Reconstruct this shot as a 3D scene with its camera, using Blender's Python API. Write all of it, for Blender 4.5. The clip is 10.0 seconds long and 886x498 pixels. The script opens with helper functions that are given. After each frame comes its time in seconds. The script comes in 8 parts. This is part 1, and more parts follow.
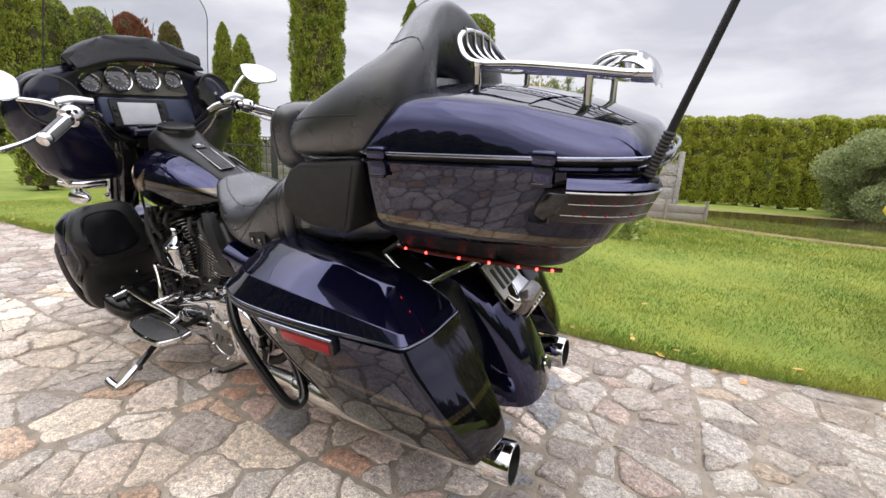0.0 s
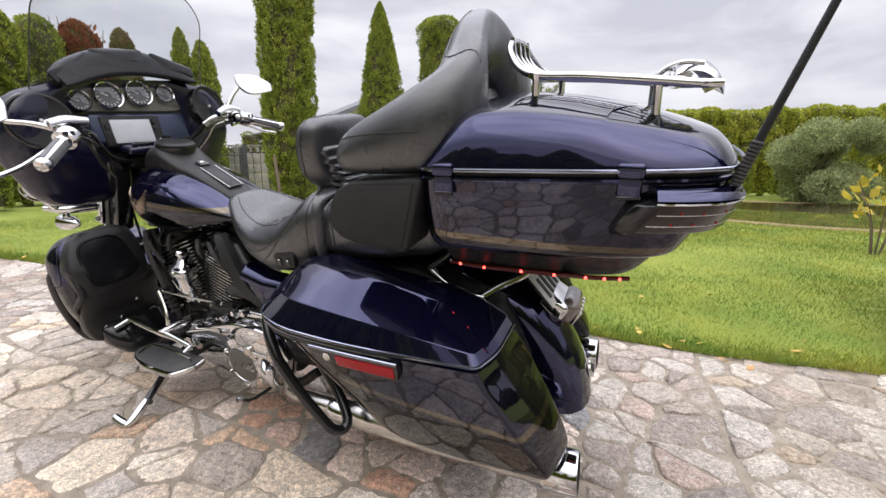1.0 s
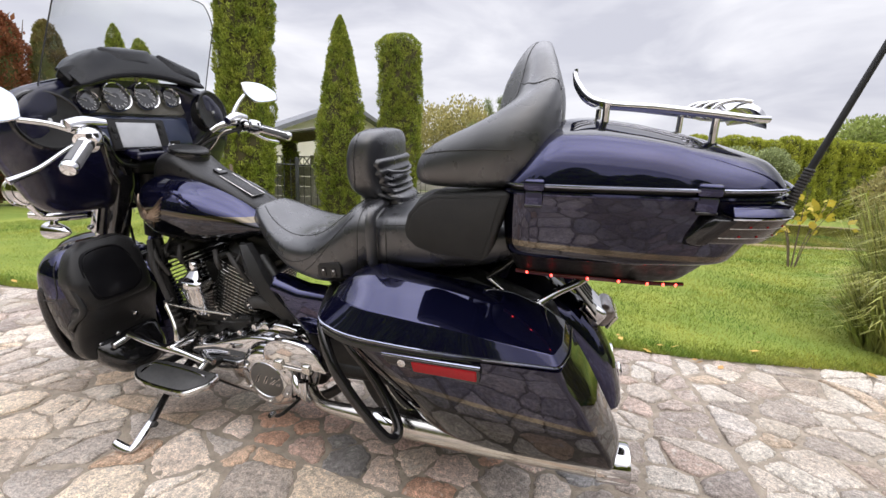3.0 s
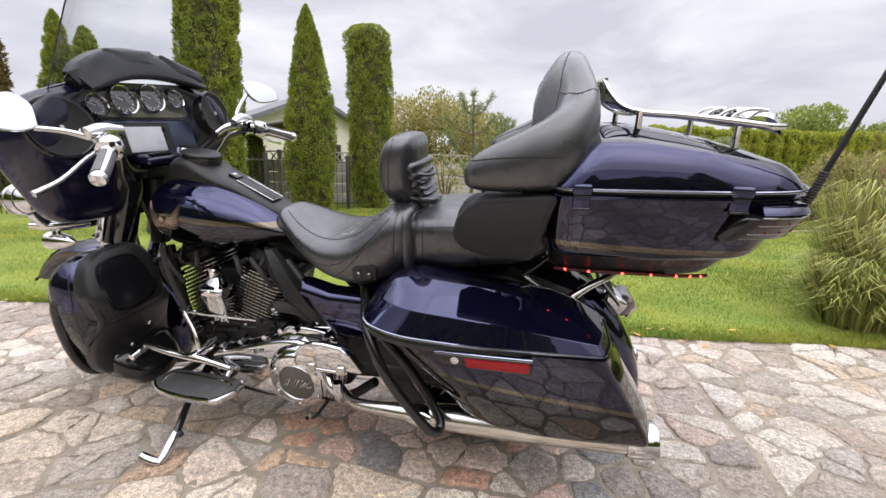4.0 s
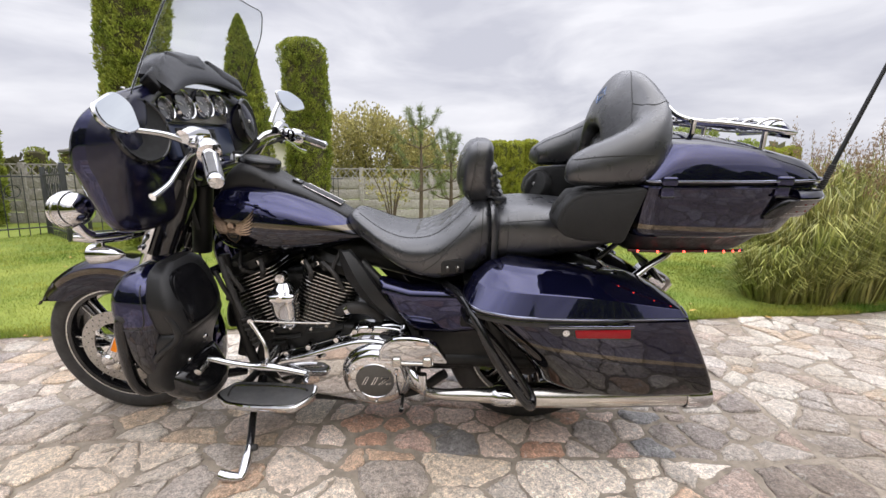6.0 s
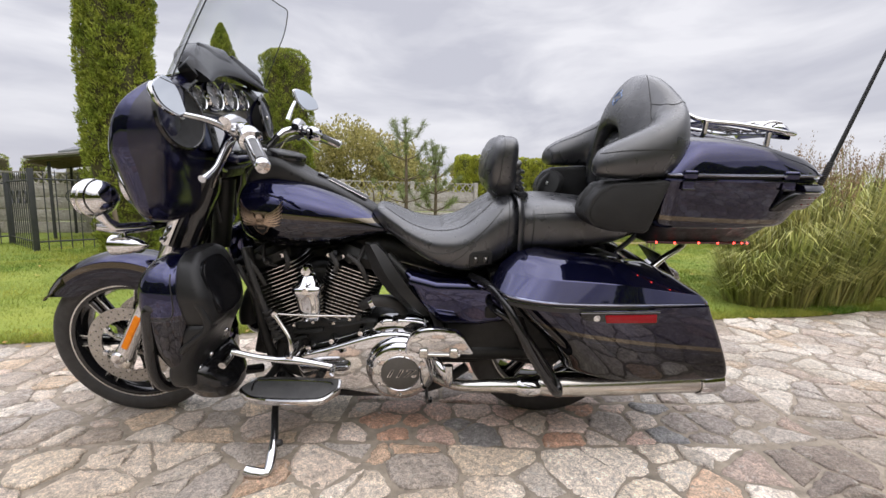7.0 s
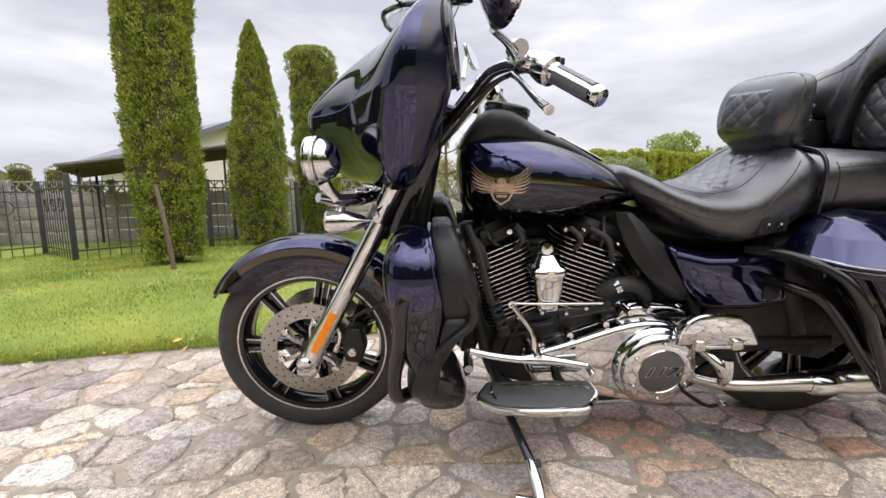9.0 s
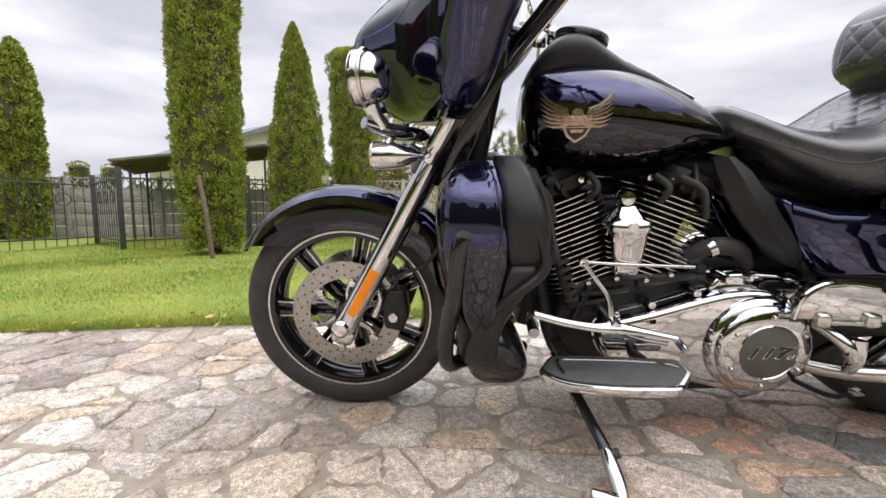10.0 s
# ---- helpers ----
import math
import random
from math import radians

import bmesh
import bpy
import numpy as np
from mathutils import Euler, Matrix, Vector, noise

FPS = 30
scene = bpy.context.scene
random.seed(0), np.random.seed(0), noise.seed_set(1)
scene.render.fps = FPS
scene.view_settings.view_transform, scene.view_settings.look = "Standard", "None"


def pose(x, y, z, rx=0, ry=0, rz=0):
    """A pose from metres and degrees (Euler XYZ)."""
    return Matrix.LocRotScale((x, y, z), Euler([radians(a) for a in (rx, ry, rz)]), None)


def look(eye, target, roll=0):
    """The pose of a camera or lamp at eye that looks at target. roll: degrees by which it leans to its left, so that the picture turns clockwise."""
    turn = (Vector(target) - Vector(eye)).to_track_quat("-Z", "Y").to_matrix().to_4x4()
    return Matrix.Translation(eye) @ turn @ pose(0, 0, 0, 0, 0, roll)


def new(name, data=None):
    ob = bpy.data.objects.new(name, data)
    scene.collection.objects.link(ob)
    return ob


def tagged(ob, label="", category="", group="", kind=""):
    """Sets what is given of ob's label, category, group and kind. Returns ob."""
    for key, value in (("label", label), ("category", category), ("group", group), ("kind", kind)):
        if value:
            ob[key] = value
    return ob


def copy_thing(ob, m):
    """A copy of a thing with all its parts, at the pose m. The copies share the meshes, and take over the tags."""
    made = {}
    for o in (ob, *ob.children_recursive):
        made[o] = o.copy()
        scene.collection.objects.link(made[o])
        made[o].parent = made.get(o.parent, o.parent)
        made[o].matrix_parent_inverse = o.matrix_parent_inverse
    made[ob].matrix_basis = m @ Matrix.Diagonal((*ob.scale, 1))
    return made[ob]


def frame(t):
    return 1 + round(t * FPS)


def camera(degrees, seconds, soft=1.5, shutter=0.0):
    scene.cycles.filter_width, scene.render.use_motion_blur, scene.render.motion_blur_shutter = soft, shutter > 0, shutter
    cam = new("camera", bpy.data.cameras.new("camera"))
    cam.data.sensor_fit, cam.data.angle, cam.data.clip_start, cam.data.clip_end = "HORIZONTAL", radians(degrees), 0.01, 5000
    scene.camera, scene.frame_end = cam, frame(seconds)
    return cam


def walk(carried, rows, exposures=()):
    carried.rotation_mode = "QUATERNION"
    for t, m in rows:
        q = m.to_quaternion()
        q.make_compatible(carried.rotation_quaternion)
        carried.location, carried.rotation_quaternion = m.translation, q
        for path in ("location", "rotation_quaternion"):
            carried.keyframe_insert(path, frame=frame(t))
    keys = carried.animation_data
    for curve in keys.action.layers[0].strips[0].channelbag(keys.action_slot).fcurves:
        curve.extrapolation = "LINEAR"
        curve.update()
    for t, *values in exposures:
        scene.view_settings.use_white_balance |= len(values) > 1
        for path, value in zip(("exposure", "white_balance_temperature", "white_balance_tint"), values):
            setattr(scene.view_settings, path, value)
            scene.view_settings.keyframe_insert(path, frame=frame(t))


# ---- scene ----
cam = camera(95.3, 10.0)
PATH = [
    (0, (2.428, -1.084, 0.946), (1.495, 0.634, 0.522), 2.9),
    (0.5, (2.338, -1.116, 0.94), (1.465, 0.635, 0.525), 1.7),
    (1, (2.245, -1.149, 0.969), (1.435, 0.631, 0.551), 0.6),
    (1.5, (2.197, -1.166, 0.993), (1.425, 0.632, 0.581), -0.2),
    (2, (2.162, -1.201, 1.0), (1.422, 0.616, 0.61), 0.3),
    (2.2, (2.144, -1.221, 0.994), (1.419, 0.601, 0.602), 0.9),
    (3.3, (1.927, -1.325, 0.958), (1.414, 0.579, 0.627), 2.2),
    (3.5, (1.894, -1.333, 0.983), (1.405, 0.569, 0.605), 1.9),
    (4, (1.807, -1.397, 0.99), (1.4, 0.524, 0.611), 1.3),
    (4.5, (1.711, -1.419, 0.992), (1.386, 0.517, 0.611), 0.9),
    (5, (1.564, -1.441, 0.996), (1.334, 0.509, 0.617), 0.6),
    (5.5, (1.441, -1.493, 0.978), (1.308, 0.471, 0.627), 0.2),
    (5.7, (1.394, -1.533, 0.965), (1.293, 0.436, 0.631), 0.1),
    (6.8, (1.174, -1.634, 0.87), (1.242, 0.351, 0.637), 0.9),
    (7, (1.147, -1.625, 0.864), (1.221, 0.361, 0.635), 0.8),
    (7.5, (0.991, -1.543, 0.848), (1.08, 0.441, 0.614), 0.9),
    (8, (0.79, -1.454, 0.828), (0.866, 0.53, 0.585), 0.6),
    (8.5, (0.554, -1.431, 0.814), (0.643, 0.55, 0.557), -0.2),
    (9, (0.395, -1.341, 0.756), (0.454, 0.646, 0.529), -1.3),
    (9.5, (0.339, -1.248, 0.656), (0.326, 0.742, 0.458), -0.9),
    (10, (0.328, -1.2, 0.589), (0.237, 0.789, 0.407), -0.2),
]
EXPOSURE = [(0.0, -0.08), (1.5, -0.03), (3.5, 0.02), (5.5, 0.0), (6.9, -0.16), (7.5, -0.10), (8.2, 0.0), (9.2, 0.03), (10.0, 0.03)]
walk(cam, [(t, look(eye, target, roll)) for t, eye, target, roll in PATH], EXPOSURE)

# ---- world and sun ----
world = bpy.data.worlds.new("overcast_sky")
scene.world = world
world.use_nodes = True
wn, wl = world.node_tree.nodes, world.node_tree.links
wn.clear()
w_out = wn.new("ShaderNodeOutputWorld")
w_bg = wn.new("ShaderNodeBackground")
w_sky = wn.new("ShaderNodeTexSky")
w_sky.sky_type = "NISHITA"
w_sky.sun_disc = False
w_sky.sun_elevation, w_sky.sun_rotation = radians(38), radians(150)
w_sky.air_density, w_sky.dust_density = 1.5, 4.0
w_co = wn.new("ShaderNodeTexCoord")
w_map = wn.new("ShaderNodeMapping")
w_map.inputs["Scale"].default_value = (1.0, 1.0, 3.2)
w_noise = wn.new("ShaderNodeTexNoise")
w_noise.inputs["Scale"].default_value = 2.8
w_noise.inputs["Detail"].default_value = 5.0
w_noise.inputs["Roughness"].default_value = 0.52
w_noise.inputs["Distortion"].default_value = 0.35
w_ramp = wn.new("ShaderNodeValToRGB")
w_ramp.color_ramp.elements[0].position, w_ramp.color_ramp.elements[0].color = 0.36, (6.9, 6.95, 7.9, 1)
w_ramp.color_ramp.elements[1].position, w_ramp.color_ramp.elements[1].color = 0.64, (10.3, 10.25, 10.9, 1)
w_mix = wn.new("ShaderNodeMixRGB")
w_mix.inputs["Fac"].default_value = 0.93
wl.new(w_co.outputs["Generated"], w_map.inputs["Vector"])
wl.new(w_map.outputs["Vector"], w_noise.inputs["Vector"])
wl.new(w_noise.outputs["Fac"], w_ramp.inputs["Fac"])
wl.new(w_sky.outputs["Color"], w_mix.inputs["Color1"])
wl.new(w_ramp.outputs["Color"], w_mix.inputs["Color2"])
# an overcast sky grows brighter towards its top
w_sep = wn.new("ShaderNodeSeparateXYZ")
wl.new(w_co.outputs["Generated"], w_sep.inputs["Vector"])
w_top = wn.new("ShaderNodeMapRange")
w_top.interpolation_type = "SMOOTHSTEP"
w_top.inputs["From Min"].default_value, w_top.inputs["From Max"].default_value = 0.43, 0.80
w_top.inputs["To Min"].default_value, w_top.inputs["To Max"].default_value = 1.0, 3.7
wl.new(w_sep.outputs["Z"], w_top.inputs["Value"])
w_gain = wn.new("ShaderNodeVectorMath")
w_gain.operation = "SCALE"
wl.new(w_mix.outputs["Color"], w_gain.inputs[0])
wl.new(w_top.outputs["Result"], w_gain.inputs["Scale"])
wl.new(w_gain.outputs["Vector"], w_bg.inputs["Color"])
w_bg.inputs["Strength"].default_value = 0.1
wl.new(w_bg.outputs["Background"], w_out.inputs["Surface"])

sun = new("sun", bpy.data.lights.new("sun", "SUN"))
sun.data.energy, sun.data.angle, sun.data.color = 1.1, radians(85), (1.0, 0.94, 0.86)
sun.matrix_world = look((0, 0, 30), (-9, 12, 0))


# ---- materials ----
def mat(name, base, rough=0.5, metal=0.0, second=None, scale=6.0, bump=0.0, bump_scale=60.0, coat=0.0, vary=0.0, spec=0.5,
        rough_var=0.0, amount=0.5, distance=0.004):
    """A surface with two colours mixed by coarse noise, fine relief and uneven gloss."""
    m = bpy.data.materials.new(name)
    m.use_nodes = True
    nt = m.node_tree
    b = nt.nodes["Principled BSDF"]
    b.inputs["Base Color"].default_value = (*base, 1)
    b.inputs["Roughness"].default_value = rough
    b.inputs["Metallic"].default_value = metal
    b.inputs["Specular IOR Level"].default_value = spec
    if metal == 0.85:
        b.inputs["Specular Tint"].default_value = (0.04, 0.04, 0.09, 1)
    if coat:
        b.inputs["Coat Weight"].default_value = coat
        b.inputs["Coat Roughness"].default_value = 0.02
        b.inputs["Coat IOR"].default_value = 1.50
    co = nt.nodes.new("ShaderNodeTexCoord")
    if second is not None:
        n = nt.nodes.new("ShaderNodeTexNoise")
        n.inputs["Scale"].default_value, n.inputs["Detail"].default_value = scale, 6.0
        n.inputs["Roughness"].default_value = 0.65
        nt.links.new(co.outputs["Object"], n.inputs["Vector"])
        ramp = nt.nodes.new("ShaderNodeValToRGB")
        ramp.color_ramp.elements[0].position, ramp.color_ramp.elements[1].position = 0.5 - amount / 2, 0.5 + amount / 2
        ramp.color_ramp.elements[0].color, ramp.color_ramp.elements[1].color = (*base, 1), (*second, 1)
        nt.links.new(n.outputs["Fac"], ramp.inputs["Fac"])
        out = ramp.outputs["Color"]
        if vary:
            info = nt.nodes.new("ShaderNodeNewGeometry")
            hsv = nt.nodes.new("ShaderNodeHueSaturation")
            mr = nt.nodes.new("ShaderNodeMapRange")
            mr.inputs["To Min"].default_value, mr.inputs["To Max"].default_value = 1 - vary, 1 + vary
            nt.links.new(info.outputs["Random Per Island"], mr.inputs["Value"])
            nt.links.new(mr.outputs["Result"], hsv.inputs["Value"])
            nt.links.new(out, hsv.inputs["Color"])
            out = hsv.outputs["Color"]
        nt.links.new(out, b.inputs["Base Color"])
    if rough_var:
        rn = nt.nodes.new("ShaderNodeTexNoise")
        rn.inputs["Scale"].default_value, rn.inputs["Detail"].default_value = scale * 2.3, 4.0
        nt.links.new(co.outputs["Object"], rn.inputs["Vector"])
        rr = nt.nodes.new("ShaderNodeMapRange")
        rr.inputs["From Min"].default_value, rr.inputs["From Max"].default_value = 0.3, 0.7
        rr.inputs["To Min"].default_value, rr.inputs["To Max"].default_value = max(rough - rough_var, 0.02), rough + rough_var
        nt.links.new(rn.outputs["Fac"], rr.inputs["Value"])
        nt.links.new(rr.outputs["Result"], b.inputs["Roughness"])
    if bump:
        bn = nt.nodes.new("ShaderNodeTexNoise")
        bn.inputs["Scale"].default_value, bn.inputs["Detail"].default_value = bump_scale, 5.0
        nt.links.new(co.outputs["Object"], bn.inputs["Vector"])
        bp = nt.nodes.new("ShaderNodeBump")
        bp.inputs["Strength"].default_value, bp.inputs["Distance"].default_value = bump, distance
        nt.links.new(bn.outputs["Fac"], bp.inputs["Height"])
        nt.links.new(bp.outputs["Normal"], b.inputs["Normal"])
    return m


def leafy(m, share=0.35):
    """Thin leaves let part of the light through."""
    nt = m.node_tree
    b = nt.nodes["Principled BSDF"]
    out = nt.nodes["Material Output"]
    tr = nt.nodes.new("ShaderNodeBsdfTranslucent")
    nt.links.new(b.inputs["Base Color"].links[0].from_socket, tr.inputs["Color"])
    mx = nt.nodes.new("ShaderNodeMixShader")
    mx.inputs["Fac"].default_value = share
    nt.links.new(b.outputs["BSDF"], mx.inputs[1])
    nt.links.new(tr.outputs["BSDF"], mx.inputs[2])
    nt.links.new(mx.outputs["Shader"], out.inputs["Surface"])
    return m


def stone_mat(name, by_object, shades, dark=0.64):
    """Rough field stones: each of its own shade, mottled with lichen and grain, damp in places."""
    m = bpy.data.materials.new(name)
    m.use_nodes = True
    nt = m.node_tree
    b = nt.nodes["Principled BSDF"]
    geo = nt.nodes.new("ShaderNodeNewGeometry")
    pick = nt.nodes.new("ShaderNodeObjectInfo").outputs["Random"] if by_object else geo.outputs["Random Per Island"]
    tone = nt.nodes.new("ShaderNodeValToRGB")
    tone.color_ramp.interpolation = "CONSTANT"
    for k, colour in enumerate(shades):
        at = k / len(shades)
        e = tone.color_ramp.elements[k] if k < 2 else tone.color_ramp.elements.new(at)
        e.position, e.color = at, (*colour, 1)
    nt.links.new(pick, tone.inputs["Fac"])
    last = tone.outputs["Color"]

    def field(scale, detail=6.0, rough=0.7, warp=0.0):
        n = nt.nodes.new("ShaderNodeTexNoise")
        n.inputs["Scale"].default_value, n.inputs["Detail"].default_value, n.inputs["Roughness"].default_value = scale, detail, rough
        n.inputs["Distortion"].default_value = warp
        nt.links.new(geo.outputs["Position"], n.inputs["Vector"])
        return n.outputs["Fac"]

    def ranged(value, a, b_, lo, hi):
        mr = nt.nodes.new("ShaderNodeMapRange")
        mr.inputs["From Min"].default_value, mr.inputs["From Max"].default_value = a, b_
        mr.inputs["To Min"].default_value, mr.inputs["To Max"].default_value = lo, hi
        nt.links.new(value, mr.inputs["Value"])
        return mr.outputs["Result"]

    def mixed(colour, fac, other, blend="MIX"):
        x = nt.nodes.new("ShaderNodeMixRGB")
        x.blend_type = blend
        if isinstance(fac, float):
            x.inputs["Fac"].default_value = fac
        else:
            nt.links.new(fac, x.inputs["Fac"])
        nt.links.new(colour, x.inputs["Color1"])
        if isinstance(other, tuple):
            x.inputs["Color2"].default_value = (*other, 1)
        else:
            nt.links.new(other, x.inputs["Color2"])
        return x.outputs["Color"]

    last = mixed(last, 0.85, ranged(field(13.0, 5.0, 0.65, 0.6), 0.30, 0.70, 0.76, 1.34), "MULTIPLY")
    last = mixed(last, 0.9, ranged(field(60.0, 6.0, 0.75), 0.36, 0.64, 0.56, 1.52), "MULTIPLY")
    last = mixed(last, 0.85, ranged(field(220.0, 4.0, 0.7), 0.38, 0.62, 0.56, 1.50), "MULTIPLY")
    last = mixed(last, ranged(field(30.0, 8.0, 0.75, 0.9), dark, dark + 0.05, 0.0, 0.8), (0.085, 0.075, 0.062))
    last = mixed(last, ranged(field(23.0, 8.0, 0.75, 0.6), 0.57, 0.63, 0.0, 0.7), (0.70, 0.68, 0.63))
    # thin dark cracks and creases
    off = nt.nodes.new("ShaderNodeMath")
    off.operation = "SUBTRACT"
    off.inputs[1].default_value = 0.5
    nt.links.new(field(9.0, 7.0, 0.72, 1.2), off.inputs[0])
    near = nt.nodes.new("ShaderNodeMath")
    near.operation = "ABSOLUTE"
    nt.links.new(off.outputs[0], near.inputs[0])
    last = mixed(last, ranged(near.outputs[0], 0.0, 0.011, 0.6, 0.0), (0.075, 0.062, 0.05))
    damp = ranged(field(1.1, 5.0, 0.6), 0.47, 0.60, 0.0, 1.0)
    last = mixed(last, damp, (0.78, 0.74, 0.70), "MULTIPLY")
    nt.links.new(last, b.inputs["Base Color"])
    nt.links.new(ranged(damp, 0.0, 1.0, 0.66, 0.40), b.inputs["Roughness"])
    bp = nt.nodes.new("ShaderNodeBump")
    bp.inputs["Strength"].default_value, bp.inputs["Distance"].default_value = 1.0, 0.016
    nt.links.new(field(45.0, 9.0, 0.75), bp.inputs["Height"])
    nt.links.new(bp.outputs["Normal"], b.inputs["Normal"])
    return m


def glass_mat(name, tint=(1, 1, 1), rough=0.0):
    m = bpy.data.materials.new(name)
    m.use_nodes = True
    b = m.node_tree.nodes["Principled BSDF"]
    b.inputs["Base Color"].default_value = (*tint, 1)
    b.inputs["Roughness"].default_value = rough
    b.inputs["Transmission Weight"].default_value = 1.0
    b.inputs["IOR"].default_value = 1.45
    return m


def pane_mat(name, tint):
    """A thin clear sheet: straight through but for its gloss."""
    m = bpy.data.materials.new(name)
    m.use_nodes = True
    nt = m.node_tree
    nt.nodes.remove(nt.nodes["Principled BSDF"])
    clear, gloss, mix = nt.nodes.new("ShaderNodeBsdfTransparent"), nt.nodes.new("ShaderNodeBsdfGlossy"), nt.nodes.new("ShaderNodeMixShader")
    clear.inputs["Color"].default_value = (*tint, 1)
    gloss.inputs["Roughness"].default_value = 0.02
    edge = nt.nodes.new("ShaderNodeLayerWeight")
    power = nt.nodes.new("ShaderNodeMath")
    power.operation = "POWER"
    power.inputs[1].default_value = 4.0
    rise = nt.nodes.new("ShaderNodeMapRange")
    rise.inputs["To Min"].default_value, rise.inputs["To Max"].default_value = 0.02, 0.5
    nt.links.new(edge.outputs["Facing"], power.inputs[0])
    nt.links.new(power.outputs[0], rise.inputs["Value"])
    nt.links.new(rise.outputs["Result"], mix.inputs["Fac"])
    nt.links.new(clear.outputs["BSDF"], mix.inputs[1])
    nt.links.new(gloss.outputs["BSDF"], mix.inputs[2])
    nt.links.new(mix.outputs["Shader"], nt.nodes["Material Output"].inputs["Surface"])
    return m


def creased(m):
    """Soft creases over the fine grain."""
    nt = m.node_tree
    fine = [n for n in nt.nodes if n.bl_idname == "ShaderNodeBump"][0]
    co = nt.nodes.new("ShaderNodeTexCoord")
    n = nt.nodes.new("ShaderNodeTexNoise")
    n.inputs["Scale"].default_value, n.inputs["Detail"].default_value, n.inputs["Distortion"].default_value = 15.0, 2.0, 0.8
    nt.links.new(co.outputs["Object"], n.inputs["Vector"])
    bp = nt.nodes.new("ShaderNodeBump")
    bp.inputs["Strength"].default_value, bp.inputs["Distance"].default_value = 0.12, 0.008
    nt.links.new(n.outputs["Fac"], bp.inputs["Height"])
    nt.links.new(bp.outputs["Normal"], fine.inputs["Normal"])


PAINT = mat("deep_blue_pearl_paint", (0.0100, 0.0112, 0.046), 0.075, 0.85, second=(0.0145, 0.0158, 0.062), scale=220, coat=1.0, spec=0.0)
CHROME = mat("chrome", (0.60, 0.60, 0.61), 0.045, 1.0, second=(0.53, 0.53, 0.54), scale=30, rough_var=0.03)
BRUSHED = mat("satin_stainless_steel", (0.60, 0.58, 0.54), 0.22, 1.0, second=(0.50, 0.48, 0.45), scale=9, rough_var=0.04)
LEATHER = mat("black_leather", (0.012, 0.0125, 0.015), 0.31, second=(0.023, 0.024, 0.028), scale=9, spec=0.85, bump=0.16, bump_scale=380, rough_var=0.08)
LEATHER.node_tree.nodes["Principled BSDF"].inputs["Coat Weight"].default_value = 0.25
LEATHER.node_tree.nodes["Principled BSDF"].inputs["Coat Roughness"].default_value = 0.30
creased(LEATHER)
VINYL = mat("glossy_black_vinyl", (0.004, 0.004, 0.005), 0.18, second=(0.008, 0.008, 0.009), scale=14, bump=0.10, bump_scale=45, rough_var=0.06, spec=0.14)
SATIN = mat("satin_black_plastic", (0.011, 0.011, 0.012), 0.33, second=(0.018, 0.018, 0.018), scale=12, spec=0.27, bump=0.2, bump_scale=900, rough_var=0.06)
TEXTURED = mat("grained_black_plastic", (0.008, 0.008, 0.008), 0.55, second=(0.014, 0.014, 0.014), scale=20, spec=0.35, bump=0.6, bump_scale=700, rough_var=0.08)
GLOSSBLACK = mat("gloss_black_paint", (0.006, 0.006, 0.007), 0.08, second=(0.01, 0.01, 0.011), scale=40, rough_var=0.04)
BLACK = mat("engine_black", (0.006, 0.006, 0.006), 0.45, second=(0.012, 0.012, 0.011), scale=25, spec=0.35, bump=0.3, bump_scale=300, rough_var=0.15)
RUBBER = mat("tyre_rubber", (0.018, 0.017, 0.017), 0.68, second=(0.035, 0.033, 0.031), scale=18, bump=0.35, bump_scale=260, rough_var=0.1)
PAD = mat("grey_footboard_rubber", (0.040, 0.040, 0.042), 0.5, second=(0.065, 0.064, 0.063), scale=30, bump=0.3, bump_scale=500, rough_var=0.1)
ALU = mat("machined_aluminium", (0.62, 0.61, 0.59), 0.28, 1.0, second=(0.5, 0.49, 0.47), scale=80, rough_var=0.1)
DISC = mat("brake_disc_steel", (0.42, 0.40, 0.38), 0.32, 1.0, second=(0.30, 0.29, 0.27), scale=70, rough_var=0.12)
RED = mat("red_reflector", (0.25, 0.004, 0.008), 0.22, second=(0.20, 0.003, 0.006), scale=140, coat=0.25, spec=0.2)
ORANGE = mat("amber_reflector", (0.92, 0.28, 0.006), 0.3, second=(0.80, 0.22, 0.006), scale=90, coat=0.1, spec=0.15)
WHITE = mat("white_plate", (0.82, 0.82, 0.82), 0.35, second=(0.62, 0.62, 0.62), scale=30)
INK = mat("black_print", (0.012, 0.012, 0.012), 0.5)
BRONZE = mat("bronze_emblem", (0.50, 0.39, 0.30), 0.32, 1.0, second=(0.24, 0.18, 0.13), scale=160, rough_var=0.1)
PINSTRIPE = mat("blue_pinstripe", (0.08, 0.16, 0.36), 0.25, coat=0.6)
SILVERLINE = mat("silver_trim_strip", (0.34, 0.35, 0.43), 0.16, 1.0, second=(0.27, 0.28, 0.35), scale=50)
SMOKE = mat("smoked_lens", (0.020, 0.015, 0.013), 0.20, second=(0.035, 0.026, 0.022), scale=40, coat=0.1, spec=0.3)
GREYLENS = mat("smoky_ribbed_lens", (0.14, 0.10, 0.09), 0.12, second=(0.22, 0.19, 0.18), scale=120, coat=0.8)
SCREEN = mat("screen_glass", (0.48, 0.49, 0.52), 0.08, second=(0.40, 0.41, 0.44), scale=20, coat=0.6)
DIAL = mat("gauge_face", (0.03, 0.03, 0.032), 0.35, second=(0.06, 0.06, 0.063), scale=60, coat=0.8)
GREYPANEL = mat("dark_grey_gauge_panel", (0.13, 0.122, 0.105), 0.34, 0.15, second=(0.165, 0.156, 0.135), scale=40)
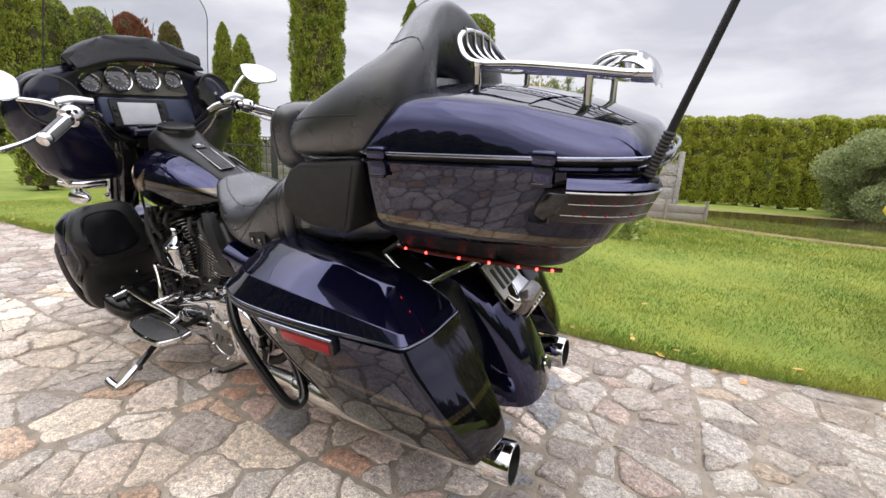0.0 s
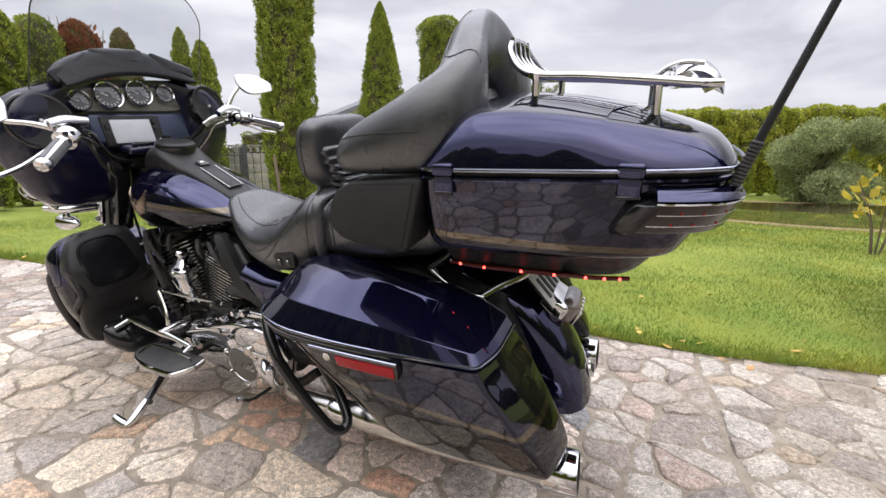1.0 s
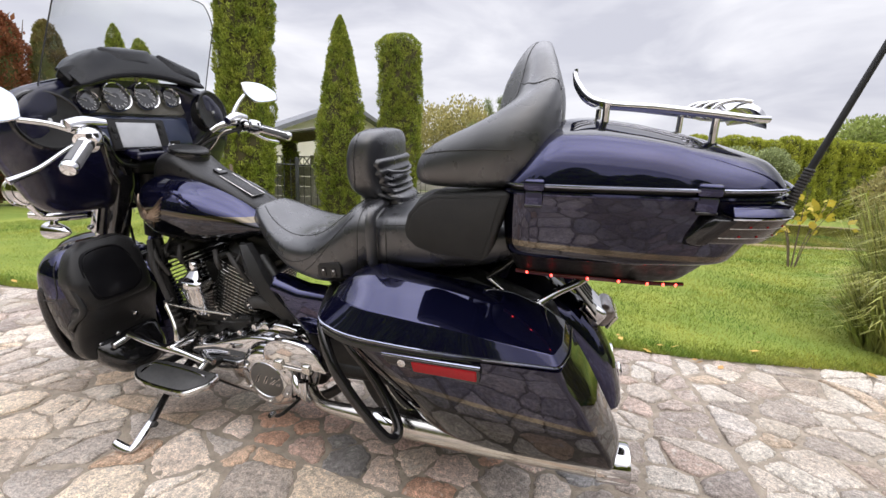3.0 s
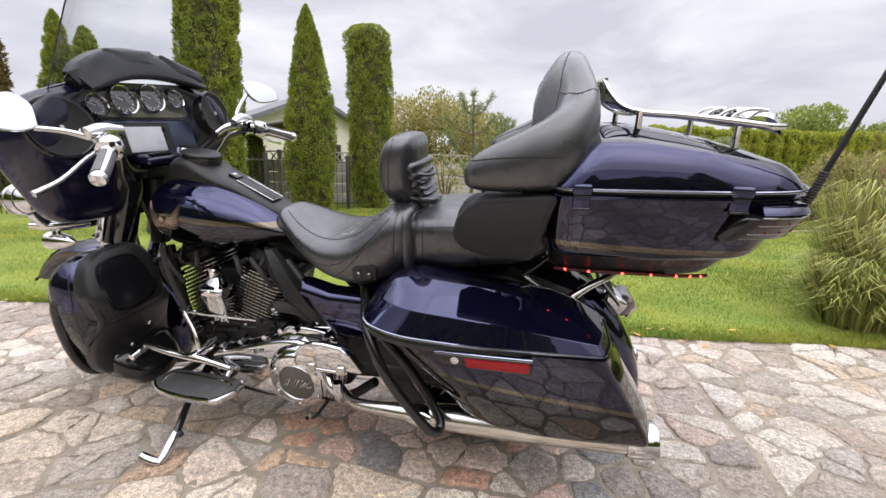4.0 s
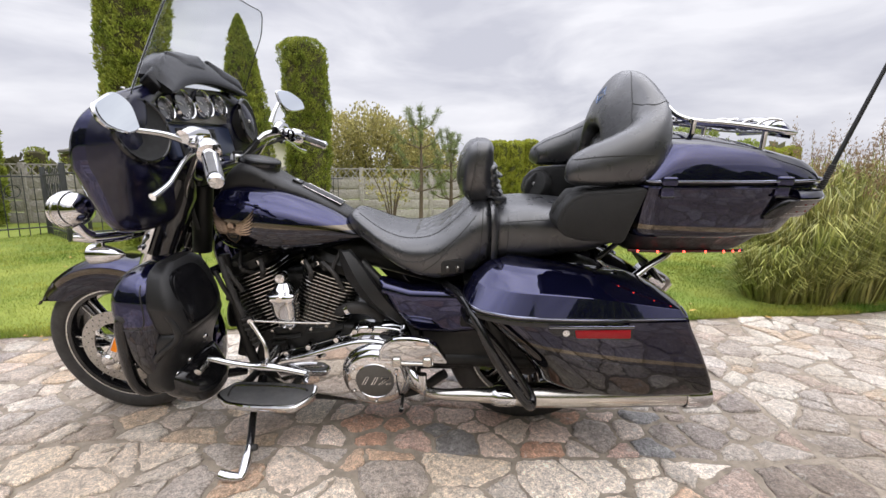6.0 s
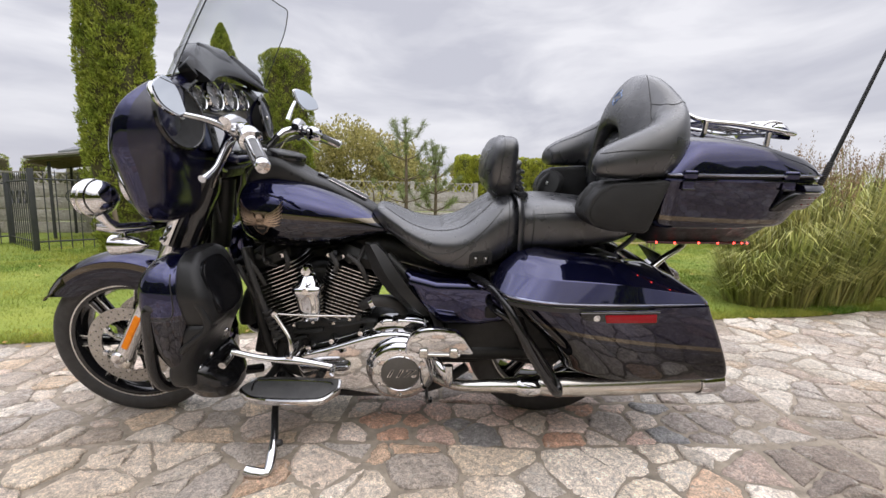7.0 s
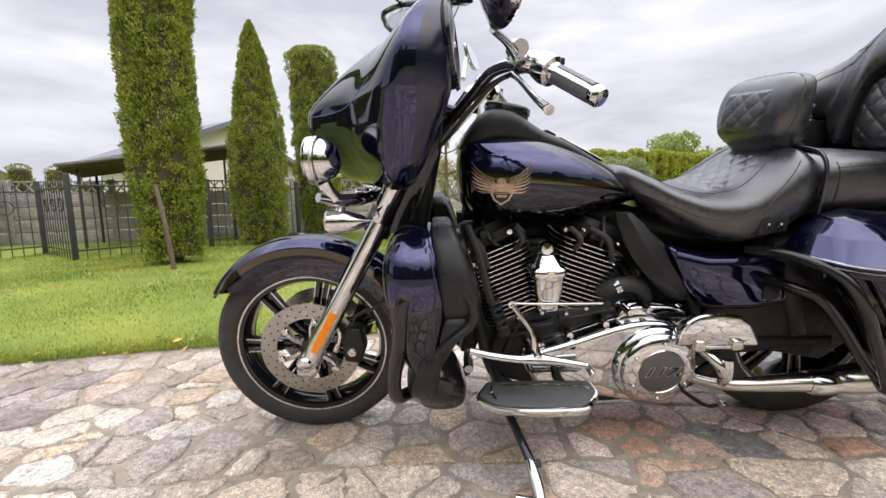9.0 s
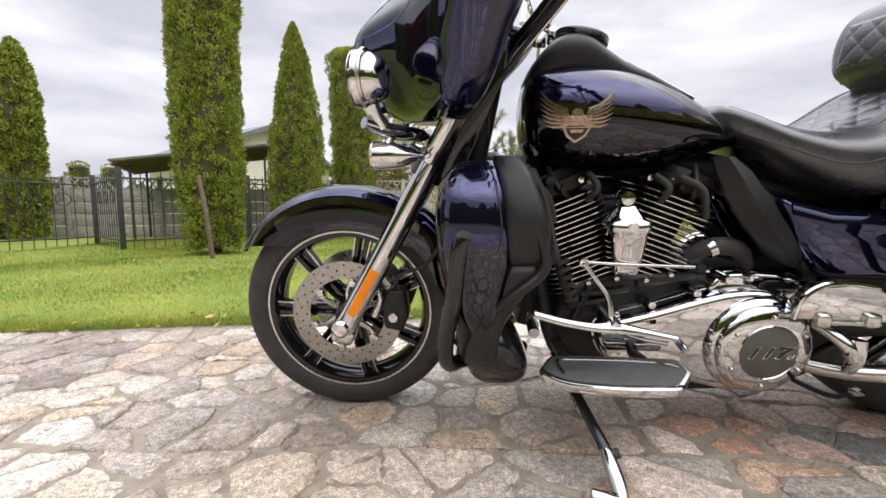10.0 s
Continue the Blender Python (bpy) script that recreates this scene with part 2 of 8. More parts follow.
PLATEGREY = mat("dark_grey_cover_plate", (0.075, 0.072, 0.067), 0.30, 0.3, second=(0.095, 0.091, 0.085), scale=90)
BLUESATIN = mat("satin_blue_dash_panel", (0.018, 0.026, 0.058), 0.32, 0.2, second=(0.024, 0.033, 0.070), scale=30, spec=0.6)
GRIPBAND = mat("grey_grip_rubber", (0.075, 0.075, 0.078), 0.42, second=(0.11, 0.11, 0.112), scale=60, bump=0.2, bump_scale=300)
SHIELD = pane_mat("clear_windshield", (0.93, 0.94, 0.945))
LENS = glass_mat("clear_lens", (0.95, 0.95, 0.95), 0.03)
MIRROR = mat("mirror_glass", (0.86, 0.91, 0.94), 0.01, 1.0)
INNER = mat("dark_inner_fairing", (0.0050, 0.0052, 0.018), 0.20, 0.0, second=(0.0068, 0.0070, 0.024), scale=30, spec=0.55)
DIALSILVER = mat("silver_dial_face", (0.13, 0.13, 0.135), 0.28, 0.6, second=(0.22, 0.22, 0.225), scale=60)
SHIELDEDGE = mat("smoky_shield_edge", (0.03, 0.032, 0.035), 0.2, second=(0.05, 0.052, 0.055), scale=20)
DIODEBASE = mat("dark_red_diode_strip", (0.10, 0.008, 0.008), 0.25, second=(0.05, 0.006, 0.006), scale=60, coat=0.4)
LED = bpy.data.materials.new("red_led")
LED.use_nodes = True
LED.node_tree.nodes["Principled BSDF"].inputs["Base Color"].default_value = (0.6, 0.02, 0.02, 1)
LED.node_tree.nodes["Principled BSDF"].inputs["Emission Color"].default_value = (1.0, 0.05, 0.04, 1)
LED.node_tree.nodes["Principled BSDF"].inputs["Emission Strength"].default_value = 10.0

PALE = [(0.636, 0.553, 0.466), (0.53, 0.45, 0.377), (0.678, 0.615, 0.536), (0.445, 0.379, 0.317), (0.594, 0.471, 0.348), (0.657, 0.594, 0.507), (0.403, 0.348, 0.298), (0.572, 0.471, 0.397), (0.7, 0.625, 0.536), (0.488, 0.43, 0.377)]
PINK = [(0.616, 0.468, 0.395), (0.496, 0.403, 0.357), (0.698, 0.56, 0.485), (0.402, 0.352, 0.319), (0.643, 0.468, 0.395), (0.576, 0.495, 0.434), (0.738, 0.612, 0.523), (0.536, 0.326, 0.229), (0.255, 0.248, 0.249), (0.671, 0.573, 0.485)]
EARTH = [(0.755, 0.659, 0.548), (0.658, 0.565, 0.468), (0.828, 0.742, 0.639), (0.633, 0.459, 0.331), (0.609, 0.53, 0.445), (0.78, 0.671, 0.537), (0.707, 0.6, 0.502), (0.487, 0.435, 0.388), (0.804, 0.706, 0.594), (0.56, 0.494, 0.422)]
SIDE = [(0.469, 0.414, 0.359), (0.394, 0.34, 0.294), (0.507, 0.46, 0.414), (0.338, 0.285, 0.248), (0.45, 0.35, 0.294), (0.488, 0.442, 0.386), (0.31, 0.267, 0.239), (0.422, 0.35, 0.304)]
BRIGHT = [tuple(c * 0.78 for c in q) for q in PALE]
MIXES = {"bright": (BRIGHT, 0.66), "pale": (PALE, 0.64), "pink": (PINK, 0.60), "earth": (EARTH, 0.66), "side": (SIDE, 0.62)}
STONE_ONE = {k: stone_mat(k + "_paving_stone", True, *q) for k, q in MIXES.items()}
STONE_ALL = {k: stone_mat(k + "_paving_field", False, *q) for k, q in MIXES.items()}
JOINT = mat("pale_joint_grit", (0.17, 0.142, 0.11), 0.85, second=(0.38, 0.32, 0.25), scale=17, bump=0.9, bump_scale=170, rough_var=0.12, distance=0.008, amount=0.4)
LAWN = mat("lawn_soil", (0.11, 0.185, 0.018), 0.9, second=(0.30, 0.33, 0.05), scale=1.3, bump=0.8, bump_scale=60, distance=0.03)
GRASS = leafy(mat("grass_blades", (0.100, 0.188, 0.015), 0.6, second=(0.34, 0.34, 0.055), scale=1.7, vary=0.35, amount=0.28))
THUJA = leafy(mat("thuja_foliage", (0.155, 0.225, 0.036), 0.75, second=(0.40, 0.41, 0.075), scale=4.2, vary=0.55, spec=0.25))
HEDGE = leafy(mat("hedge_foliage", (0.31, 0.36, 0.05), 0.75, second=(0.54, 0.53, 0.09), scale=1.6, vary=0.4, spec=0.25))
# twig cores: the shade inside the crown is put into the colour
THUJA_CORE = mat("thuja_shaded_twigs", (0.045, 0.045, 0.016), 0.9, second=(0.095, 0.075, 0.035), scale=6)
HEDGE_CORE = mat("hedge_shaded_twigs", (0.075, 0.09, 0.02), 0.9, second=(0.10, 0.10, 0.03), scale=6)
BARK = mat("brown_bark", (0.10, 0.07, 0.05), 0.85, second=(0.17, 0.13, 0.09), scale=14, bump=0.8, bump_scale=60, distance=0.01)
LITTER = mat("fallen_leaf", (0.50, 0.34, 0.06), 0.7, second=(0.30, 0.15, 0.06), scale=3.0, vary=0.4)


def striped_paint(name, edge, slope=0.0, band=0.03, radial=None, upper=(0.0130, 0.0144, 0.058)):
    """Blue pearl above, a bronze band and a thin blue line, dark charcoal below; the band follows height, or the distance from a wheel's axle."""
    m = mat(name, (0.020, 0.019, 0.060), 0.08, 0.85, coat=1.0, spec=0.0)
    nt = m.node_tree
    b = nt.nodes["Principled BSDF"]
    co = nt.nodes.new("ShaderNodeTexCoord")
    sep = nt.nodes.new("ShaderNodeSeparateXYZ")
    nt.links.new(co.outputs["Object"], sep.inputs["Vector"])
    if radial is None:
        k = nt.nodes.new("ShaderNodeMath")
        k.operation = "MULTIPLY_ADD"
        k.inputs[1].default_value = slope
        nt.links.new(sep.outputs["X"], k.inputs[0])
        nt.links.new(sep.outputs["Z"], k.inputs[2])
        height = k.outputs[0]
    else:
        dz = nt.nodes.new("ShaderNodeMath")
        dz.operation = "SUBTRACT"
        dz.inputs[1].default_value = radial
        nt.links.new(sep.outputs["Z"], dz.inputs[0])
        h = nt.nodes.new("ShaderNodeMath")
        h.operation = "POWER"
        h.inputs[1].default_value = 2
        x2 = nt.nodes.new("ShaderNodeMath")
        x2.operation = "MULTIPLY"
        nt.links.new(sep.outputs["X"], x2.inputs[0])
        nt.links.new(sep.outputs["X"], x2.inputs[1])
        z2 = nt.nodes.new("ShaderNodeMath")
        z2.operation = "MULTIPLY_ADD"
        nt.links.new(dz.outputs[0], z2.inputs[0])
        nt.links.new(dz.outputs[0], z2.inputs[1])
        nt.links.new(x2.outputs[0], z2.inputs[2])
        r = nt.nodes.new("ShaderNodeMath")
        r.operation = "SQRT"
        nt.links.new(z2.outputs[0], r.inputs[0])
        height = r.outputs[0]
    mr = nt.nodes.new("ShaderNodeMapRange")
    mr.inputs["From Min"].default_value, mr.inputs["From Max"].default_value = edge - 0.05, edge + 0.05
    nt.links.new(height, mr.inputs["Value"])
    ramp = nt.nodes.new("ShaderNodeValToRGB")
    ramp.color_ramp.interpolation = "CONSTANT"
    stops = [(0.0, (0.006, 0.006, 0.013)), (0.5 - 10 * 0.014, (0.035, 0.045, 0.085)), (0.5 - 10 * 0.0125, (0.006, 0.006, 0.013)),
             (0.5, (0.092, 0.074, 0.048)), (0.5 + 10 * band, upper)]
    for i, (at, colour) in enumerate(stops):
        e = ramp.color_ramp.elements[i] if i < 2 else ramp.color_ramp.elements.new(at)
        e.position, e.color = at, (*colour, 1)
    nt.links.new(mr.outputs["Result"], ramp.inputs["Fac"])
    nt.links.new(ramp.outputs["Color"], b.inputs["Base Color"])
    return m


PAINT_TANK = striped_paint("striped_tank_paint", 0.906, 0.095, 0.016)
PAINT_BAG = striped_paint("striped_saddlebag_paint", 0.741, 0.130, 0.013, upper=(0.010, 0.010, 0.030))
PAINT_TRUNK = striped_paint("striped_trunk_paint", 0.954, 0.040, 0.014, upper=(0.008, 0.008, 0.026))
PAINT_LOWER = striped_paint("two_tone_lower_fairing_paint", 0.588, 0.0, 0.0005)
PAINT_FENDER = striped_paint("striped_fender_paint", 0.318, 0.0, 0.020, radial=0.312)


# ---- geometry helpers ----
def link_mesh(name, mesh, material, parent=None, label=""):
    ob = new(name, mesh)
    if material:
        mesh.materials.append(material)
    if parent is not None:
        ob.parent = parent
    if label:
        tagged(ob, label)
    return ob


def part(name, bm, material, parent, label="", sharp=38):
    """Links a bmesh as one mesh object under a thing or under a part."""
    bmesh.ops.recalc_face_normals(bm, faces=bm.faces)
    limit = radians(sharp)
    for f in bm.faces:
        f.smooth = True
    for e in bm.edges:
        if len(e.link_faces) == 2 and e.calc_face_angle(0) > limit:
            e.smooth = False
    mesh = bpy.data.meshes.new(name)
    bm.to_mesh(mesh)
    bm.free()
    return link_mesh(name, mesh, material, parent, label)


def thing(name, label, category, matrix=None, group="", kind=""):
    ob = new(name)
    if matrix is not None:
        ob.matrix_world = matrix
    return tagged(ob, label, category, group, kind)


def spline(pts, k=4, closed=False):
    """Catmull-Rom points through pts (tuples of any length), k to a span."""
    pts = [np.array(p, float) for p in pts]
    n = len(pts)
    if n < 3 or k < 2:
        return [tuple(p) for p in pts]
    out = []
    for i in range(n if closed else n - 1):
        if closed:
            p0, p1, p2, p3 = pts[i - 1], pts[i], pts[(i + 1) % n], pts[(i + 2) % n]
        else:
            p1, p2 = pts[i], pts[i + 1]
            p0 = pts[i - 1] if i else 2 * p1 - p2
            p3 = pts[i + 2] if i + 2 < n else 2 * p2 - p1
        for j in range(k):
            t = j / k
            out.append(tuple(0.5 * (2 * p1 + (p2 - p0) * t + (2 * p0 - 5 * p1 + 4 * p2 - p3) * t * t + (3 * p1 - p0 - 3 * p2 + p3) * t ** 3)))
    if not closed:
        out.append(tuple(pts[-1]))
    return out


def skin(bm, rings, closed=True, caps=True, wrap=False):
    """Quads between rings of equally many points."""
    vs = [[bm.verts.new(p) for p in r] for r in rings]
    n = len(vs[0])
    count = len(vs) if wrap else len(vs) - 1
    for a in range(count):
        b = (a + 1) % len(vs)
        for i in range(n if closed else n - 1):
            j = (i + 1) % n
            bm.faces.new((vs[a][i], vs[a][j], vs[b][j], vs[b][i]))
    if caps and closed and not wrap:
        for r in (vs[0], vs[-1]):
            c = bm.verts.new(sum((v.co for v in r), Vector()) / n)
            for i in range(n):
                bm.faces.new((r[i], r[(i + 1) % n], c))
    return bm


def ring_vh(s, vc, w, bottom, top, e=2.6, n=32, shear=0.0):
    """A rounded ring across the bike at s; v is to the bike's left, shear moves its top backwards."""
    out = []
    hc, hr = (top + bottom) / 2, (top - bottom) / 2
    for i in range(n):
        a = 2 * math.pi * i / n
        c, d = math.cos(a), math.sin(a)
        x = math.copysign(abs(c) ** (2 / e), c)
        z = math.copysign(abs(d) ** (2 / e), d)
        out.append((s + shear * z * hr, -(vc + w * x), hc + hr * z))
    return out


def ring_sv(h, s0, s1, v0, v1, e=4.0, n=40, taper=0.0):
    """A rounded ring in plan at height h, from s0 to s1 and v0 to v1; taper narrows its rear end."""
    out = []
    sc, sr, vc, vr = (s0 + s1) / 2, (s1 - s0) / 2, (v0 + v1) / 2, (v1 - v0) / 2
    for i in range(n):
        a = 2 * math.pi * i / n
        c, d = math.cos(a), math.sin(a)
        x = math.copysign(abs(c) ** (2 / e), c)
        y = math.copysign(abs(d) ** (2 / e), d)
        k = 1 - taper * max(0.0, x) ** 2
        out.append((sc + sr * x, -(vc + vr * y * k), h))
    return out


def hull_s(stations, e=2.6, n=32, k=5):
    """A body lofted along s: stations (s, centre v, half width, bottom, top[, shear])."""
    bm = bmesh.new()
    return skin(bm, [ring_vh(q[0], q[1], q[2], q[3], q[4], e, n, q[5] if len(q) > 5 else 0.0) for q in spline(stations, k)])


def hull_h(stations, e=4.0, n=44, k=4, taper=0.0):
    """A body lofted upwards: stations (h, s0, s1, v0, v1)."""
    bm = bmesh.new()
    return skin(bm, [ring_sv(*q, e, n, taper) for q in spline(stations, k)])


def P(s, v, h):
    return (s, -v, h)


def tube(points, r, n=10, k=5, closed=False, bm=None, flat=1.0):
    """A round bar through the points; r may be a list, one radius a point."""
    bm = bm or bmesh.new()
    rad = r if isinstance(r, (list, tuple)) else [r] * len(points)
    path = spline([(*p, q) for p, q in zip(points, rad)], k, closed)
    pos = [Vector(p[:3]) for p in path]
    m = len(pos)
    rings, up = [], None
    for i in range(m):
        a = pos[i - 1] if (i or closed) else pos[i]
        b = pos[(i + 1) % m] if (i < m - 1 or closed) else pos[i]
        t = (b - a).normalized()
        if up is None:
            up = t.orthogonal().normalized()
        up = (up - t * up.dot(t)).normalized()
        side = t.cross(up)
        rings.append([pos[i] + (up * math.cos(2 * math.pi * j / n) + side * math.sin(2 * math.pi * j / n) * flat) * path[i][3] for j in range(n)])
    return skin(bm, rings, wrap=closed)


def lathe(profile, origin, axis, n=40, bm=None, caps=True):
    """A turned body: profile of (radius, distance along the axis)."""
    bm = bm or bmesh.new()
    z = Vector(axis).normalized()
    x = z.orthogonal().normalized()
    y = z.cross(x)
    o = Vector(origin)
    return skin(bm, [[o + z * a + (x * math.cos(2 * math.pi * i / n) + y * math.sin(2 * math.pi * i / n)) * max(r, 1e-5) for i in range(n)] for r, a in profile], caps=caps)


def slab(outline, v0, v1, bevel=0.004, segments=2, k=1, bm=None):
    """A plate with the outline (s, h) between v0 and v1, with rounded edges."""
    own = bmesh.new()
    pts = spline(outline, k, True) if k > 1 else outline
    a = [own.verts.new(P(s, v0, h)) for s, h in pts]
    b = [own.verts.new(P(s, v1, h)) for s, h in pts]
    n = len(pts)
    own.faces.new(a)
    own.faces.new(b[::-1])
    for i in range(n):
        own.faces.new((a[i], b[i], b[(i + 1) % n], a[(i + 1) % n]))
    bmesh.ops.recalc_face_normals(own, faces=own.faces)
    if bevel:
        edges = [e for e in own.edges if e.calc_face_angle(0) > 0.5]
        bmesh.ops.bevel(own, geom=edges, offset=bevel, segments=segments, affect="EDGES", profile=0.5)
    return own


def block(centre, size, turn=(0, 0, 0), bevel=0.004, segments=2):
    """A box with rounded edges; centre (s, v, h), size along s, v, h."""
    bm = bmesh.new()
    bmesh.ops.create_cube(bm, size=1)
    bmesh.ops.scale(bm, vec=size, verts=bm.verts)
    if bevel:
        bmesh.ops.bevel(bm, geom=bm.edges[:], offset=min(bevel, min(size) * 0.45), segments=segments, affect="EDGES", profile=0.5)
    bmesh.ops.transform(bm, matrix=Matrix.Translation(P(*centre)) @ Euler([radians(a) for a in turn]).to_matrix().to_4x4(), verts=bm.verts)
    return bm


def mirrored(bm):
    """The same body on the bike's other side."""
    other = bm.copy()
    bmesh.ops.scale(other, vec=(1, -1, 1), verts=other.verts)
    bmesh.ops.reverse_faces(other, faces=other.faces)
    return other


def join(*many):
    first = bmesh.new()
    for b in many:
        me = bpy.data.meshes.new("joined")
        b.to_mesh(me)
        b.free()
        first.from_mesh(me)
        bpy.data.meshes.remove(me)
    return first


def from_arrays(name, verts, faces, material, parent=None, smooth=False):
    """A mesh from numpy arrays of places and of equally long faces."""
    mesh = bpy.data.meshes.new(name)
    nv, nf, k = len(verts), len(faces), faces.shape[1]
    mesh.vertices.add(nv)
    mesh.vertices.foreach_set("co", np.ascontiguousarray(verts, np.float32).ravel())
    mesh.loops.add(nf * k)
    mesh.loops.foreach_set("vertex_index", np.ascontiguousarray(faces, np.int32).ravel())
    mesh.polygons.add(nf)
    mesh.polygons.foreach_set("loop_start", np.arange(0, nf * k, k, dtype=np.int32))
    mesh.polygons.foreach_set("use_smooth", np.full(nf, smooth))
    mesh.update(calc_edges=True)
    return link_mesh(name, mesh, material, parent)




def corner_ring(corners, n=5):
    """A closed ring through corners (s, v, h, radius), each rounded with n points."""
    out, m = [], len(corners)
    for i in range(m):
        p = Vector(corners[i][:3])
        a, b = Vector(corners[i - 1][:3]), Vector(corners[(i + 1) % m][:3])
        r = corners[i][3]
        pa = p + (a - p).normalized() * min(r, (a - p).length * 0.48)
        pb = p + (b - p).normalized() * min(r, (b - p).length * 0.48)
        for j in range(n):
            t = j / (n - 1)
            q = pa * (1 - t) ** 2 + p * 2 * t * (1 - t) + pb * t ** 2
            out.append(Vector(P(*q)))
    return out


def blend_rings(rings, steps):
    """Straight rings in between: steps[i] are the shares of the way from ring i to ring i + 1."""
    out = []
    for i in range(len(rings) - 1):
        out += [[a.lerp(b, t) for a, b in zip(rings[i], rings[i + 1])] for t in steps[i]]
    return out + [rings[-1]]
# ---- ground, lawn and background ----
def lawn_edge(x):
    """Where the paving ends and the lawn begins."""
    return 0.96 + 0.118 * x + 0.05 * math.sin(1.3 * x + 0.6) + 0.02 * math.sin(4.1 * x)


def ground_sheet():
    bm = bmesh.new()
    for x0, y0, x1, y1 in ((-400, -400, 400, 600),):
        vs = [bm.verts.new(p) for p in ((x0, y0, -0.03), (x1, y0, -0.03), (x1, y1, -0.03), (x0, y1, -0.03))]
        bm.faces.new(vs)
    ob = part("ground", bm, LAWN, None)
    return tagged(ob, "green lawn soil that reaches the horizon", "ground", kind="structure")


ground = ground_sheet()


def bed():
    bm = bmesh.new()
    xs = np.linspace(-7, 9, 81)
    a = [bm.verts.new((x, lawn_edge(x) + 0.02, -0.0065)) for x in xs]
    b = [bm.verts.new((x, -8.0, -0.0065)) for x in xs]
    c = [bm.verts.new((x, lawn_edge(x) + 0.05, -0.05)) for x in xs]
    for i in range(80):
        bm.faces.new((b[i], b[i + 1], a[i + 1], a[i]))
        bm.faces.new((a[i], a[i + 1], c[i + 1], c[i]))
    ob = part("pavement", bm, JOINT, None)
    return tagged(ob, "driveway of uneven field stones with soil joints", "pavement", kind="structure")


pavement = bed()


def lawn_mound():
    """The lawn lies a little higher than the paving and swells gently."""
    nx, ny = 120, 60
    xs = np.linspace(-22, 26, nx)
    ts = np.linspace(0, 1, ny) ** 2
    bm = bmesh.new()
    rows = []
    for t in ts:
        row = []
        for x in xs:
            e = lawn_edge(max(-7, min(9, x)))
            y = e + t * (16 - e)
            z = 0.028 * min(1, t * 60) + 0.02 * noise.noise((x * 0.6, y * 0.6, 0)) * min(1, t * 20) - 0.012
            row.append(bm.verts.new((x, y, z)))
        rows.append(row)
    for j in range(ny - 1):
        for i in range(nx - 1):
            bm.faces.new((rows[j][i], rows[j][i + 1], rows[j + 1][i + 1], rows[j + 1][i]))
    ob = part("lawn", bm, LAWN, None)
    return tagged(ob, "short green lawn beside the stone driveway", "lawn", kind="structure")


lawn = lawn_mound()


def grass_field(name, count, area, height, seed, width=0.0035, keep=None):
    rng = np.random.default_rng(seed)
    x = rng.uniform(area[0], area[1], count)
    u = rng.uniform(0, 1, count) ** 1.7
    e = np.array([lawn_edge(max(-7, min(9, a))) for a in x])
    y = e - 0.015 + u * (area[2] - e)
    h = height * rng.uniform(0.5, 1.4, count) * (1 + 0.12 * y)
    w = width * (1 + 0.35 * y)
    a = rng.uniform(0, 2 * np.pi, count)
    dx, dy = np.cos(a) * w, np.sin(a) * w
    lx, ly = rng.normal(0, 0.5, count) * h, rng.normal(0, 0.5, count) * h
    z = np.full(count, 0.0)
    v = np.empty((count, 3, 3))
    v[:, 0] = np.stack((x - dx, y - dy, z), 1)
    v[:, 1] = np.stack((x + dx, y + dy, z), 1)
    v[:, 2] = np.stack((x + lx, y + ly, z + h), 1)
    f = np.arange(count * 3).reshape(-1, 3)
    ob = from_arrays(name, v.reshape(-1, 3), f, GRASS)
    return tagged(ob, "short green lawn grass with yellowed blades", "grass", kind="stuff")


grass_field("grass", 420000, (-6.5, 8.5, 9.5), 0.026, 3, 0.0019)


def fallen_leaves():
    """Yellow and brown leaves strewn on the lawn and along its edge."""
    rng = np.random.default_rng(17)
    n = 260
    x = rng.uniform(-5.5, 7, n)
    e = np.array([lawn_edge(a) for a in x])
    y = e + np.where(rng.random(n) < 0.45, rng.normal(0, 0.06, n), rng.uniform(0, 1, n) ** 1.5 * 6)
    pts = np.stack((x, y, np.where(y > e, 0.035, 0.008) + rng.uniform(0, 0.012, n)), 1)
    a = rng.uniform(0, 2 * np.pi, n)
    d = np.stack((np.cos(a), np.sin(a), rng.normal(0, 0.25, n)), 1)
    q = np.stack((-np.sin(a), np.cos(a), rng.normal(0, 0.25, n)), 1)
    ln = rng.uniform(0.012, 0.028, (n, 1))
    v = np.stack((pts - d * ln, pts + q * ln * 0.6, pts + d * ln, pts - q * ln * 0.6), 1).reshape(-1, 3)
    return tagged(from_arrays("fallen_leaves", v, np.arange(n * 4).reshape(-1, 4), LITTER), "small yellow and brown fallen leaves on the lawn", "leaves", kind="stuff")


fallen_leaves()


def leaf_cloud(points, normals, size, seed, slim=1.0):
    """Small bent sprays at the points: arrays of places and triangles."""
    rng = np.random.default_rng(seed)
    n = len(points)
    up = np.tile((0.0, 0.0, 1.0), (n, 1))
    d = normals * 0.75 + up * rng.uniform(0.2, 1.0, (n, 1)) + rng.normal(0, 0.45, (n, 3))
    d /= np.linalg.norm(d, axis=1)[:, None]
    side = np.cross(d, rng.normal(0, 1, (n, 3)))
    side /= np.linalg.norm(side, axis=1)[:, None]
    ln = (size * rng.uniform(0.6, 1.5, n))[:, None]
    wd = ln * rng.uniform(0.28, 0.5, (n, 1)) * slim
    v = np.empty((n, 4, 3))
    v[:, 0] = points - d * ln * 0.25
    v[:, 1] = points + side * wd + d * ln * 0.35
    v[:, 2] = points + d * ln
    v[:, 3] = points - side * wd + d * ln * 0.3
